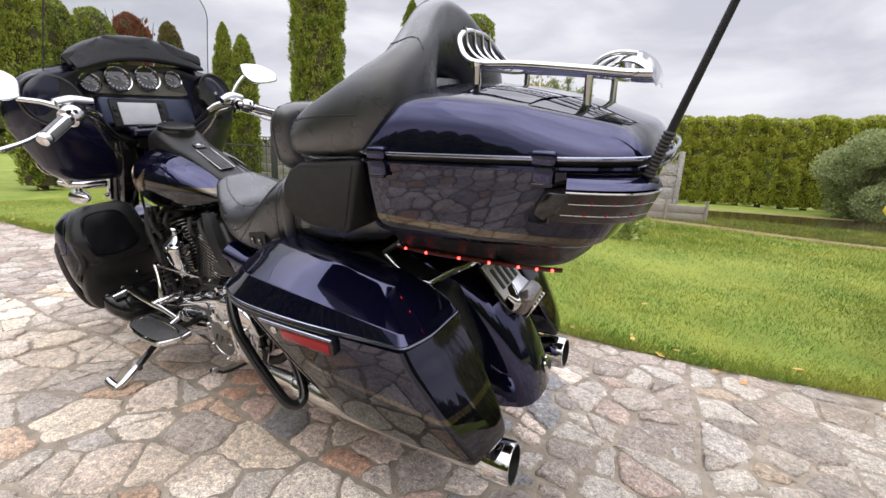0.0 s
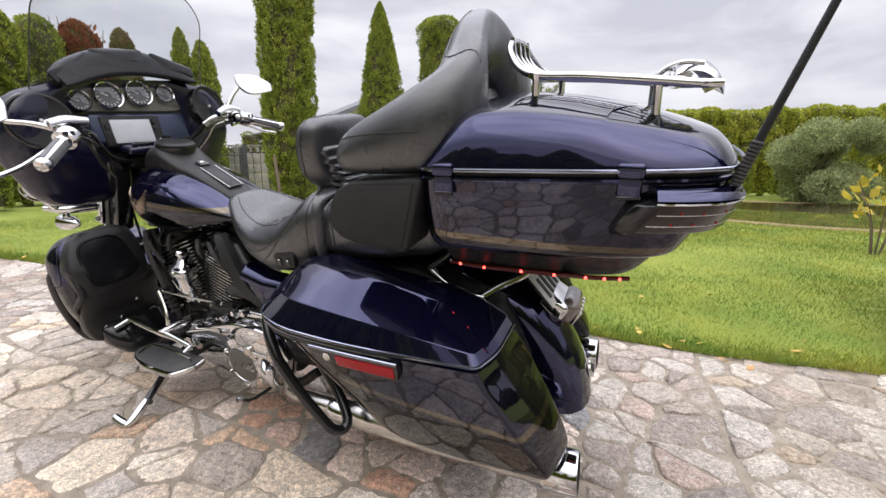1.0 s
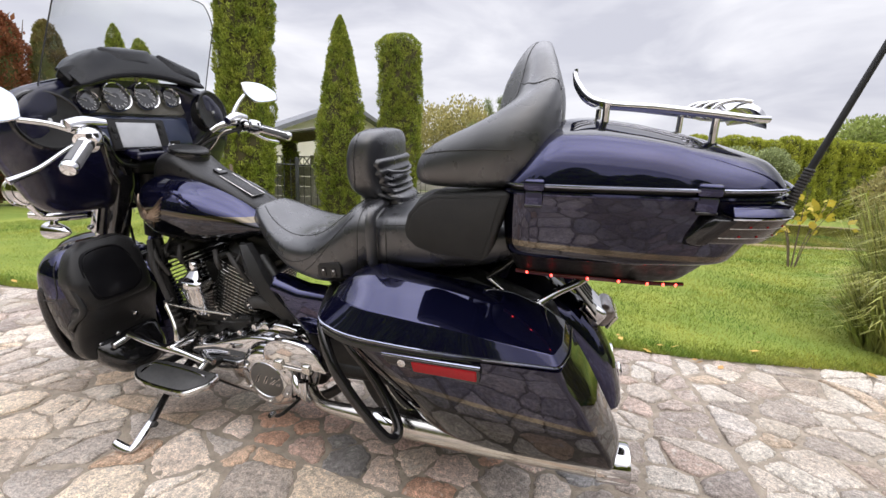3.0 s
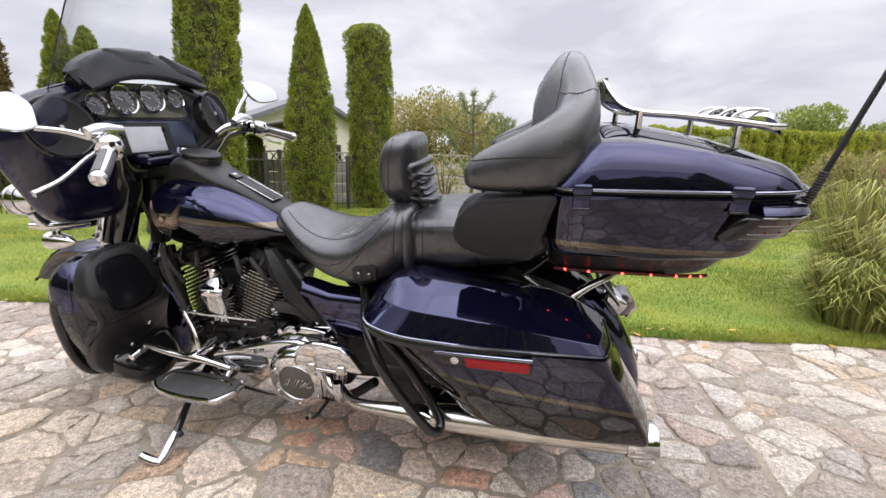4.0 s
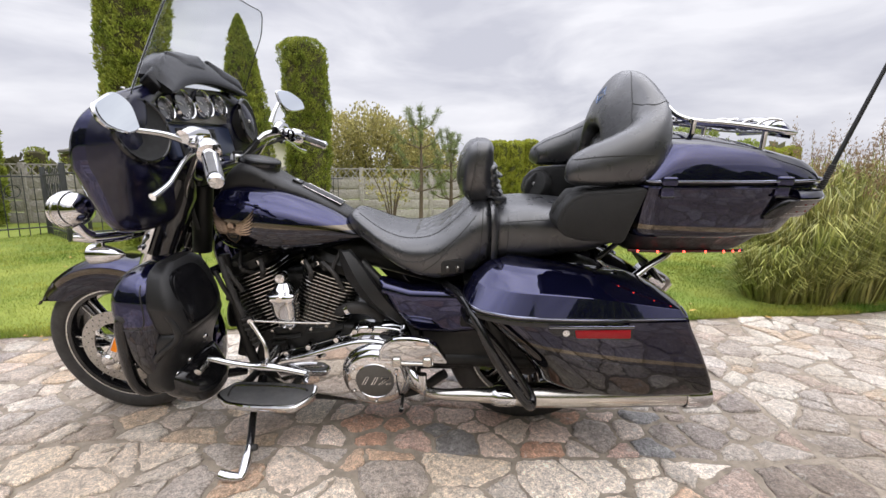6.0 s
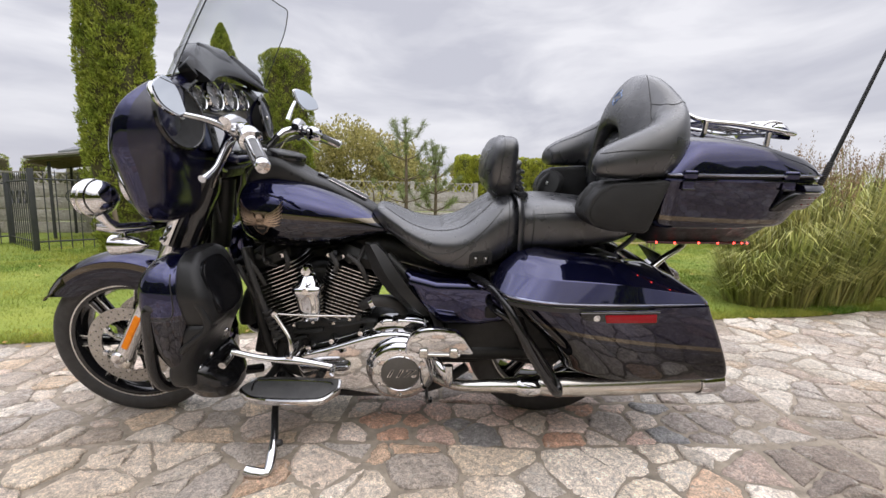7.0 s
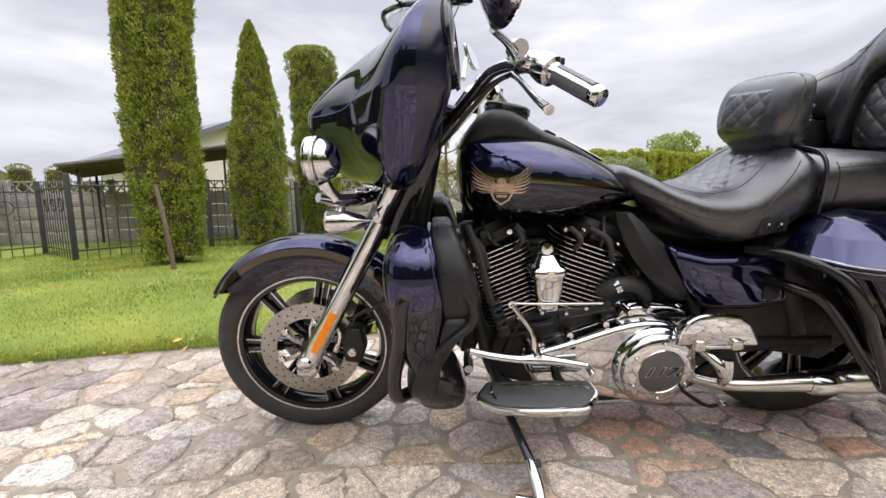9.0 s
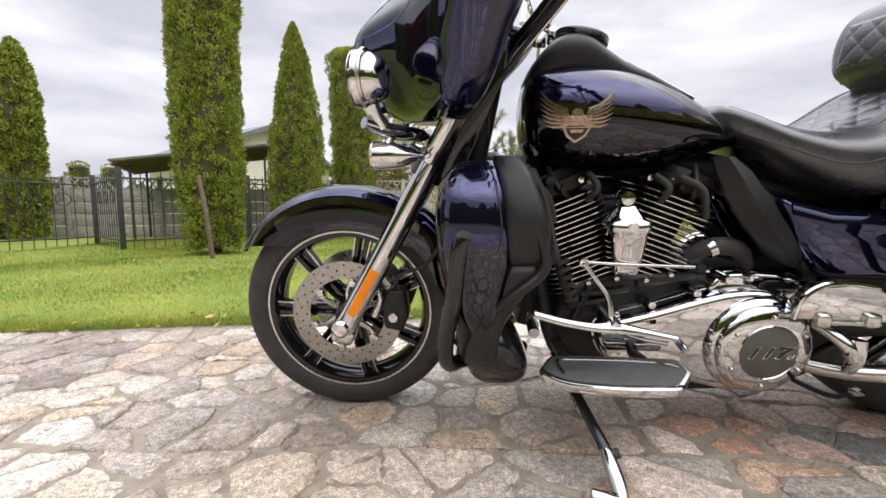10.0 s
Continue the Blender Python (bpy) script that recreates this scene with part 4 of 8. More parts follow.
def carport():
    c = thing("carport", "open carport with a thin corrugated sloping roof", "carport", Matrix.Translation((-5.6, 8.1, 0)) @ Matrix.Rotation(radians(30), 4, "Z"))
    for x in (-1.3, 1.3):
        for y in (-0.9, 0.9):
            part("post", block((x, -y, 0.8 + 0.09 * (x + 1.3)), (0.05, 0.05, 1.6 + 0.18 * (x + 1.3)), (0, 0, 0), 0.01), IRON, c)
    part("roof", block((0, 0, 1.86), (3.2, 2.4, 0.03), (0, -10, 0), 0.01), TIN, c)
    for y in np.linspace(-1.18, 1.18, 16):
        part("roof_rib", tube([(-1.58, y, 1.60), (1.58, y, 2.16)], 0.022, 6, 1), TIN, c)
    for y in np.linspace(-1.0, 1.0, 7):
        part("batten", block((0, y, 1.80), (3.2, 0.04, 0.05), (0, -10, 0), 0.006), BARK, c)


carport()


BRICKRED = mat("red_brick", (0.36, 0.12, 0.09), 0.85, second=(0.28, 0.10, 0.08), scale=9, bump=0.4, bump_scale=60)


def far_house():
    """A distant low roof with a red chimney, behind the hedge."""
    h = thing("far_house", "distant house with a grey roof and red chimney", "house", Matrix.Translation((18.4, 39.0, 0)) @ Matrix.Rotation(radians(-20), 4, "Z"))
    part("wall", block((0, 0, 1.5), (6.0, 5.0, 3.0), (0, 0, 0), 0.02), PLASTER, h)
    bm = bmesh.new()
    skin(bm, [[(-3.4, -2.9, 2.9), (3.4, -2.9, 2.9), (3.4, 2.9, 2.9), (-3.4, 2.9, 2.9)], [(-3.4, -2.9, 3.05), (3.4, -2.9, 3.05), (3.4, 2.9, 3.05), (-3.4, 2.9, 3.05)], [(-1.4, -0.05, 4.1), (1.4, -0.05, 4.1), (1.4, 0.05, 4.1), (-1.4, 0.05, 4.1)]])
    roof = part("roof", bm, SLATE, h)
    part("chimney", block((0.9, 0.3, 4.2), (0.8, 0.6, 0.9), (0, 0, 0), 0.02), BRICKRED, roof, "red brick chimney")


far_house()


def pond():
    bank = spline([(1.6, 8.3), (3.2, 7.7), (5.2, 7.1), (7.4, 7.6), (10.5, 8.6), (12.0, 11.0), (9.0, 12.6), (6.0, 12.2), (3.4, 11.6), (1.8, 10.4)], 5, True)
    bm = bmesh.new()
    c = Vector((6, 9.8, 0))
    skin(bm, [[c + (Vector((x, y, 0)) - c) * k + Vector((0, 0, z)) for x, y in bank] for k, z in ((1.10, 0.0), (1.03, 0.05), (0.99, 0.02), (0.96, -0.015))], caps=False)
    tagged(part("pond_bank", bm, BANK, None), "brown leaf-strewn bank of a small pond", "bank", kind="structure")
    bm = bmesh.new()
    bm.faces.new([bm.verts.new(c + (Vector((x, y, 0)) - c) * 0.985 + Vector((0, 0, 0.035))) for x, y in bank])
    tagged(part("water", bm, WATER, None), "dark brown still pond water", "water", kind="structure")


pond()


def edging():
    e = thing("board_edging", "weathered grey board edging with low posts beside the pond", "edging")
    a, b = Vector((1.7, 8.15, 0)), Vector((3.15, 8.6, 0))
    for i in range(2):
        p, q = a.lerp(b, i / 2), a.lerp(b, (i + 1) / 2)
        m = (p + q) / 2
        ang = math.atan2(q.y - p.y, q.x - p.x)
        for k in range(2):
            bm = block((0, 0, 0), ((q - p).length - 0.02, 0.04, 0.15), (0, 0, 0), 0.006)
            bmesh.ops.transform(bm, matrix=Matrix.Translation(m + Vector((0, 0, 0.08 + 0.16 * k))) @ Matrix.Rotation(ang, 4, "Z"), verts=bm.verts)
            part("board", bm, WOOD, e)
    for i in range(3):
        p = a.lerp(b, i / 2)
        part("post", tube([p + Vector((0, -0.03, -0.02)), p + Vector((0, -0.03, 0.42))], 0.03, 8, 1), WOOD, e)


edging()


def garden_row():
    """Tall dark conifers round the near side of the drive, which the paint mirrors."""
    first = thuja(-13.0, -5.2, 7.0, 3.0, 0.2, 95, 2600, 0.3, "tall dark green conifer beyond the drive", "row of garden conifers")
    rng = random.Random(8)
    for i in range(1, 30):
        a = radians(-158 + 5.3 * i)
        r = 15.0 + rng.uniform(-1.2, 1.2)
        c = copy_thing(first, Matrix.Translation((1.0 + r * math.cos(a), r * math.sin(a), 0)) @ Matrix.Rotation(rng.uniform(0, 6.28), 4, "Z"))
        k = rng.uniform(0.85, 1.10) if i < 11 else 0.95 if i % 6 == 2 else rng.uniform(0.58, 0.78)
        c.scale = (rng.uniform(0.8, 1.2), rng.uniform(0.8, 1.2), k)


garden_row()


def far_woods():
    """A low line of trees and hedges all round, far off."""
    rng = np.random.default_rng(90)
    n = 26000
    a = rng.uniform(0, 2 * np.pi, n)
    r = rng.uniform(38, 44, n)
    tall = 2.2 + 1.1 * np.sin(a * 9) + 0.9 * np.sin(a * 23 + 1) + 0.5 * np.sin(a * 57)
    z = rng.uniform(0, 1, n) * np.clip(tall, 1.0, 5)
    pts = np.stack((r * np.cos(a), r * np.sin(a) + 4, z), 1)
    nor = np.stack((-np.cos(a), -np.sin(a), 0.4 + 0 * a), 1)
    v, f = leaf_cloud(pts, nor, 0.75, 91)
    tagged(from_arrays("far_woods", v, f, FARWOOD), "distant line of hedges and autumn trees", "woods", kind="stuff")


far_woods()
# ---- motorcycle ----
from mathutils.bvhtree import BVHTree

LEAN_DEG = 9.0
bike = thing("motorcycle", "dark blue touring motorcycle leaning on its side stand on the paving", "motorcycle", pose(0, 0.05, 0, LEAN_DEG, 0, 0))


def turned(profile, centre, name, material, parent, label="", n=56, axis=(0, -1, 0)):
    """A ring whose closed profile is turned round an axle; the axis points to the bike's left."""
    bm = bmesh.new()
    z = Vector(axis).normalized()
    x = Vector((1, 0, 0)) if abs(z.x) < 0.9 else Vector((0, 1, 0))
    x = (x - z * x.dot(z)).normalized()
    y = z.cross(x)
    o = Vector(P(*centre))
    rings = []
    for i in range(n):
        a = 2 * math.pi * i / n
        d = x * math.cos(a) + y * math.sin(a)
        rings.append([o + d * r + z * w for r, w in profile])
    return part(name, skin(bm, rings, wrap=True), material, parent, label)


def wheel(name, centre, radius, width, rim, parent, label, discs, spokes=7, phase=77):
    s, _, h = centre
    hw = width / 2
    # rim, with the wheel's other pieces under it
    body = turned([(rim + 0.008, hw * 0.80), (rim + 0.002, hw * 0.84), (rim - 0.014, hw * 0.78), (rim - 0.026, hw * 0.35), (rim - 0.027, -hw * 0.35), (rim - 0.014, -hw * 0.78), (rim + 0.002, -hw * 0.84), (rim + 0.008, -hw * 0.80), (rim, -hw * 0.5), (rim - 0.012, 0), (rim, hw * 0.5)],
                  centre, name, GLOSSBLACK, parent, label, 72)
    turned([(rim - 0.004, hw * 0.70), (rim + 0.006, hw * 0.92), (rim + 0.02, hw * 1.0), (radius - 0.028, hw * 1.0), (radius - 0.012, hw * 0.86), (radius - 0.003, hw * 0.55), (radius, 0), (radius - 0.003, -hw * 0.55), (radius - 0.012, -hw * 0.86), (radius - 0.028, -hw), (rim + 0.02, -hw), (rim + 0.006, -hw * 0.92), (rim - 0.004, -hw * 0.7)],
           centre, "tyre", RUBBER, body, "black road tyre with a worn tread", 96)
    for side in (1, -1):
        turned([(rim + 0.0005, side * hw * 0.842), (rim + 0.003, side * hw * 0.862), (rim + 0.0005, side * hw * 0.866), (rim - 0.002, side * hw * 0.846)], centre, "lip", ALU, body, "machined silver rim edge", 72)
    part("hub", lathe([(0.0, -0.075), (0.035, -0.075), (0.042, -0.05), (0.035, -0.02), (0.035, 0.02), (0.042, 0.05), (0.035, 0.075), (0.0, 0.075)], P(*centre), (0, -1, 0), 28, caps=False), GLOSSBLACK, body)
    for i in range(spokes):
        a = radians(phase + 360 / spokes * i)
        rot = Matrix.Translation(P(*centre)) @ Matrix.Rotation(-a, 4, "Y")
        bm = bmesh.new()
        for off in (-1, 1):
            rings = []
            for r, w, t, bow in ((0.034, 0.010, 0.018, 0.02), (0.09, 0.0085, 0.016, 0.026), (0.15, 0.008, 0.014, 0.026), (rim - 0.016, 0.010, 0.014, 0.022)):
                yc = off * (0.006 + 0.010 * (r / rim) ** 1.3)
                rings.append([(r, -(bow + t * q), yc + w * p) for p, q in ((-1, -1), (1, -1), (1, 0.7), (0.6, 1), (-0.6, 1), (-1, 0.7))])
            skin(bm, rings)
        bmesh.ops.transform(bm, matrix=rot @ Matrix(((1, 0, 0, 0), (0, 1, 0, 0), (0, 0, 1, 0), (0, 0, 0, 1))), verts=bm.verts)
        spoke = part("spoke", bm, GLOSSBLACK, body)
        bm = bmesh.new()
        for off in (-1, 1):
            rings = []
            for r, bow in ((0.10, 0.0425), (0.15, 0.0402), (rim - 0.014, 0.0365)):
                yc = off * (0.006 + 0.010 * (r / rim) ** 1.3) + off * 0.0075
                rings.append([(r, -bow + q, yc + p) for p, q in ((-0.0016, -0.001), (0.0016, -0.001), (0.0016, 0.003), (-0.0016, 0.003))])
            skin(bm, rings)
        bmesh.ops.transform(bm, matrix=rot, verts=bm.verts)
        part("spoke_edge", bm, ALU, body, "machined silver spoke edge")
    for side in discs:
        vd = side * (0.072)
        disc = turned([(0.108, vd - 0.0025), (0.108, vd + 0.0025), (0.158, vd + 0.0025), (0.158, vd - 0.0025)], centre, "brake_disc", DISC, body, "drilled steel brake disc", 72)
        if side > 0:
            bm = bmesh.new()
            for ring, count, shift in ((0.118, 20, 0.0), (0.133, 20, 0.5), (0.148, 20, 0.0)):
                for i in range(count):
                    a = 2 * math.pi * (i + shift) / count
                    lathe([(0.0032, 0), (0.0032, 0.0006)], P(s + ring * math.cos(a), vd + 0.0022, h + ring * math.sin(a)), (0, -1, 0), 8, bm)
            part("drill_hole", bm, INK, body)
        for i in range(6):
            a = 2 * math.pi * i / 6 + 0.3
            c, d = math.cos(a), math.sin(a)
            part("disc_arm", tube([P(s + 0.036 * c, vd * 0.9, h + 0.036 * d), P(s + 0.075 * math.cos(a + 0.12), vd * 0.98, h + 0.075 * math.sin(a + 0.12)), P(s + 0.112 * c, vd, h + 0.112 * d)], [0.013, 0.008, 0.011], 8, 3), ALU if side > 0 else BLACK, body)
            part("disc_bolt", lathe([(0.0, 0.012), (0.009, 0.011), (0.010, 0.004), (0.010, 0)], P(s + 0.098 * c, vd + side * 0.002, h + 0.098 * d), (0, -side, 0), 12, caps=False), CHROME, body)
    return body


front_wheel = wheel("front_wheel", (0, 0, 0.312), 0.312, 0.126, 0.238, bike, "black seven-spoke front wheel with machined edges", (1, -1))
rear_wheel = wheel("rear_wheel", (1.625, 0, 0.325), 0.325, 0.176, 0.226, bike, "black rear wheel between the saddlebags", ())

# front fork
U = Vector((0.36, 0, 0.638)).normalized()


def fork_at(h, v=0.115, out=0.0, ahead=0.0):
    k = (h - 0.285) / 0.638
    return Vector(P(0.0 + 0.36 * k, v + out, h)) + Vector((-U.z, 0, U.x)) * ahead


fork = part("fork", join(*[tube([fork_at(0.255, sd * 0.115), fork_at(0.30, sd * 0.115), fork_at(0.34, sd * 0.115), fork_at(0.5, sd * 0.115), fork_at(0.735, sd * 0.115), fork_at(0.75, sd * 0.115)], [0.024, 0.035, 0.032, 0.0305, 0.0305, 0.028], 20, 4) for sd in (1, -1)]), CHROME, bike, "chrome fork sliders")
for sd in (1, -1):
    part("upper_tube", tube([fork_at(0.735, sd * 0.115), fork_at(0.86, sd * 0.115), fork_at(1.0, sd * 0.115)], 0.034, 20, 2), GLOSSBLACK, fork, "gloss black fork cover")
    part("axle_clamp", lathe([(0, 0.03), (0.018, 0.03), (0.024, 0.024), (0.026, 0), (0.020, -0.03)], P(0.0, sd * 0.125, 0.30), (0, -sd, 0), 20, caps=False), CHROME, fork)
    part("axle_foot", block((0.008, sd * 0.118, 0.272), (0.05, 0.05, 0.045), (0, 28, 0), 0.012, 3), BRUSHED, fork)
    # reflector lies on the slider's outer face
    o = fork_at(0.402, sd * 0.115, sd * 0.029)
    bm = bmesh.new()
    bmesh.ops.create_cube(bm, size=1)
    bmesh.ops.scale(bm, vec=(0.024, 0.008, 0.150), verts=bm.verts)
    bmesh.ops.bevel(bm, geom=bm.edges[:], offset=0.003, segments=2, affect="EDGES")
    bmesh.ops.transform(bm, matrix=Matrix.Translation(o) @ Matrix.Rotation(math.atan2(U.x, U.z), 4, "Y"), verts=bm.verts)
    part("reflector", bm, ORANGE, fork, "amber fork reflector")
    # caliper behind the leg
    part("caliper", slab([(0.115, 0.29), (0.165, 0.28), (0.185, 0.33), (0.175, 0.40), (0.13, 0.405), (0.11, 0.36)], sd * 0.066, sd * 0.122, 0.010, 3), BLACK, fork, "black brake caliper")
    part("caliper_bolt", lathe([(0, 0.008), (0.012, 0.008), (0.015, 0.004), (0.015, 0)], P(0.142, sd * 0.122, 0.325), (0, -sd, 0), 20, caps=False), ALU, fork)
    part("caliper_bracket", tube([P(0.09, sd * 0.09, 0.41), P(0.105, sd * 0.1, 0.37), P(0.085, sd * 0.1, 0.32)], [0.012, 0.010, 0.012], 10), ALU, fork)
    part("brake_hose", tube([P(0.145, sd * 0.10, 0.40), P(0.165, sd * 0.11, 0.445), P(0.24, sd * 0.09, 0.475), P(0.30, sd * 0.06, 0.60), P(0.30, sd * 0.05, 0.80)], 0.005, 8), RUBBER, fork)

# front fender
def front_fender():
    bm = bmesh.new()
    rings = []
    for a in np.linspace(145, -28, 60):
        t = radians(a)
        R = 0.352 + 0.014 * math.sin(t) ** 2 + (0.012 if a < 60 else 0.0)
        low = 0.205 / max(math.sin(t), 0.05)
        end = min(max(low, 0.252), R - 0.022)
        if a < 48:
            end = R - 0.09 * min(1, (a + 40) / 60)
        half = [(0.0, R), (0.03, R - 0.002), (0.058, R - 0.009), (0.076, R - 0.024), (0.084, (R - 0.024 + end) / 2), (0.086, end)]
        prof = [(-v, r) for v, r in half[::-1]] + half[1:]
        rings.append([P(r * math.cos(t), v, 0.312 + r * math.sin(t)) for v, r in prof])
    skin(bm, rings, closed=False, caps=False)
    bmesh.ops.recalc_face_normals(bm, faces=bm.faces)
    bmesh.ops.solidify(bm, geom=bm.faces[:], thickness=0.004)
    return bm


fender = part("front_fender", front_fender(), PAINT_FENDER, bike, "dark blue front fender with a bronze band")

# tank
tank_bm = hull_s([(0.482, 0, 0.06, 0.82, 0.90), (0.492, 0, 0.115, 0.765, 0.935), (0.52, 0, 0.155, 0.732, 0.958), (0.60, 0, 0.182, 0.710, 0.972), (0.70, 0, 0.186, 0.704, 0.962), (0.80, 0, 0.170, 0.714, 0.930), (0.9, 0, 0.138, 0.736, 0.880), (0.98, 0, 0.105, 0.760, 0.825), (1.03, 0, 0.07, 0.775, 0.80)], 2.35, 48, 6)
tank_tree = BVHTree.FromBMesh(tank_bm)
tank = part("tank", tank_bm, PAINT_TANK, bike, "dark blue fuel tank with a bronze band", 60)
console_bm = hull_s([(0.488, 0, 0.035, 0.91, 0.935), (0.510, 0, 0.064, 0.92, 0.978), (0.545, 0, 0.080, 0.93, 1.020), (0.585, 0, 0.088, 0.935, 1.044), (0.635, 0, 0.090, 0.93, 1.040), (0.685, 0, 0.085, 0.92, 1.006), (0.735, 0, 0.079, 0.905, 0.976), (0.80, 0, 0.073, 0.89, 0.948), (0.90, 0, 0.062, 0.84, 0.892), (0.97, 0, 0.052, 0.79, 0.852)], 2.9, 40, 6)
console_tree = BVHTree.FromBMesh(console_bm)
console = part("tank_console", console_bm, SATIN, tank, "satin black tank console", 60)
cap_axis = Vector((0.20, 0, 1))
part("fuel_cap", lathe([(0.0, 0.011), (0.050, 0.0105), (0.060, 0.009), (0.0645, 0.005), (0.0655, -0.010), (0.066, -0.028)], P(0.632, 0, 1.043), cap_axis, 48, caps=False), SATIN, console, "round black fuel door")
part("fuel_cap_ring", lathe([(0.0645, 0.0035), (0.0665, 0.0050), (0.0685, 0.0010), (0.0685, -0.012)], P(0.632, 0, 1.043), cap_axis, 48, caps=False), GLOSSBLACK, console)


def drape(tree, points, direction, lift, flip=1):
    """The points cast along a direction on to a body, lifted off it."""
    out = []
    d = Vector(direction).normalized()
    for p in points:
        hit, nor, _, _ = tree.ray_cast(Vector(p), d)
        if hit is None:
            hit, nor, _, _ = tree.find_nearest(Vector(p))
        if nor.dot(d) > 0:
            nor = -nor
        out.append(hit + nor * lift)
    return out


def quilt(tree, at, n, direction, lift, cells, depth=0.0045):
    """A stitched panel laid on to a body: at(u, t) gives its places, u and t from 0 to 1; cells are the diamonds across and along."""
    bm = bmesh.new()
    d = Vector(direction).normalized()
    rows = []
    for j in range(n + 1):
        t = j / n
        places = [at(i / n, t) for i in range(n + 1)]
        row = []
        for i, p in enumerate(drape(tree, places, direction, 0.0)):
            a, b = i / n * cells[0], t * cells[1]
            puff = (abs(math.sin(math.pi * (a + b))) * abs(math.sin(math.pi * (a - b)))) ** 0.35
            rim = min(1.0, 12 * min(i, n - i, j, n - j) / n)
            row.append(bm.verts.new(p - d * ((lift + depth * puff) * rim - 0.001 * (1 - rim))))
        rows.append(row)
    for j in range(n):
        for i in range(n):
            bm.faces.new((rows[j][i], rows[j][i + 1], rows[j + 1][i + 1], rows[j + 1][i]))
    return bm


def seam(name, tree, points, direction, parent, r=0.0016, material=None, k=6, lift=0.0006):
    pts = drape(tree, [q for q in spline(points, k)], direction, lift)
    return part(name, tube([tuple(p) for p in pts], r, 5, 1), material or INK, parent)


# console slot, latch plate
door = part("console_door", block((0.852, 0, 0.9215), (0.150, 0.056, 0.008), (0, 27, 0), 0.003), SATIN, console, "long black console door")
for v in (0.030, -0.030):
    part("door_trim", tube([P(0.785, v, 0.9585), P(0.918, v, 0.8905)], 0.0014, 6, 1), ALU, door)
part("door_trim", tube([P(0.918, 0.030, 0.8905), P(0.918, -0.030, 0.8905)], 0.0014, 6, 1), ALU, door)
part("console_latch", block((0.760, 0, 0.9690), (0.034, 0.038, 0.010), (0, 27, 0), 0.003), GLOSSBLACK, console, "black latch recess")
part("latch_button", block((0.757, 0, 0.9745), (0.012, 0.016, 0.006), (0, 27, 0), 0.002), ALU, console)

# tank emblem: a shield between two spread wings
def emblem(side):
    bits = []
    d = (0, side, 0)

    def plate(outline, lift, thick):
        pts = [P(0.588 + a * 1.18, side * 0.4, 0.827 + b * 1.18) for a, b in outline]
        base = drape(tank_tree, pts, d, lift)
        bm = bmesh.new()
        top = [bm.verts.new(p + Vector((0, -side * thick, 0))) for p in base]
        low = [bm.verts.new(p) for p in base]
        bm.faces.new(top)
        for i in range(len(top)):
            bm.faces.new((low[i], low[(i + 1) % len(low)], top[(i + 1) % len(top)], top[i]))
        return bm

    root = part("emblem", plate([(-0.024, 0.010), (-0.012, 0.013), (0.012, 0.013), (0.024, 0.010), (0.025, -0.010), (0.017, -0.026), (0.0, -0.038), (-0.017, -0.026), (-0.025, -0.010)], 0.001, 0.004), BRONZE, tank, "bronze winged shield emblem")
    part("shield_panel", plate([(-0.020, -0.010), (0.020, -0.010), (0.014, -0.023), (0.0, -0.033), (-0.014, -0.023)], 0.003, 0.004), INK, root)
    part("shield_bar", plate([(-0.013, -0.013), (0.013, -0.013), (0.010, -0.019), (-0.010, -0.019)], 0.005, 0.004), BRONZE, root)
    part("bar", plate([(-0.029, 0.004), (0.029, 0.004), (0.029, -0.008), (-0.029, -0.008)], 0.003, 0.0045), INK, root)
    part("bar", plate([(-0.027, 0.002), (0.027, 0.002), (0.027, -0.006), (-0.027, -0.006)], 0.005, 0.0045), BRONZE, root)
    part("head", plate([(-0.009, 0.011), (-0.012, 0.019), (-0.004, 0.026), (0.007, 0.023), (0.010, 0.012)], 0.002, 0.007), BRONZE, root)
    for w in (-1, 1):
        for i in range(7):
            a = radians(-4 + 7.0 * i)
            ln = 0.046 + 0.0022 * i
            x0, y0 = 0.010 + 0.0015 * i, -0.001 + 0.0042 * i
            run = [(x0 + ln * q * math.cos(a - 0.5 * (1 - q)), y0 + ln * q * math.sin(a - 0.5 * (1 - q))) for q in (0.0, 0.35, 0.7, 1.0)]
            up, low = [], []
            for (x, y), wd in zip(run, (0.0020, 0.0024, 0.0021, 0.0003)):
                up.append((w * (x - math.sin(a) * wd), y + math.cos(a) * wd))
                low.append((w * (x + math.sin(a) * wd), y - math.cos(a) * wd))
            part("feather", plate(up + low[::-1], 0.001 + 0.0004 * (i % 2), 0.005), BRONZE, root)


emblem(1)
emblem(-1)
# batwing fairing
FAIR = [(0.838, 0.180, 0.306, 0.330, 0.240, 0.0), (0.858, 0.140, 0.320, 0.360, 0.310, 0.0), (0.90, 0.098, 0.336, 0.386, 0.358, 0.005), (0.945, 0.066, 0.344, 0.404, 0.380, 0.012), (0.985, 0.050, 0.347, 0.418, 0.396, 0.018), (1.012, 0.049, 0.349, 0.431, 0.407, 0.024), (1.04, 0.057, 0.349, 0.441, 0.417, 0.030),
        (1.07, 0.086, 0.345, 0.448, 0.424, 0.036), (1.13, 0.160, 0.352, 0.452, 0.424, 0.042), (1.18, 0.236, 0.364, 0.455, 0.406, 0.042), (1.215, 0.294, 0.384, 0.452, 0.380, 0.038), (1.245, 0.328, 0.408, 0.448, 0.342, 0.03), (1.264, 0.346, 0.420, 0.440, 0.290, 0.015), (1.285, 0.352, 0.425, 0.432, 0.215, 0.0)]


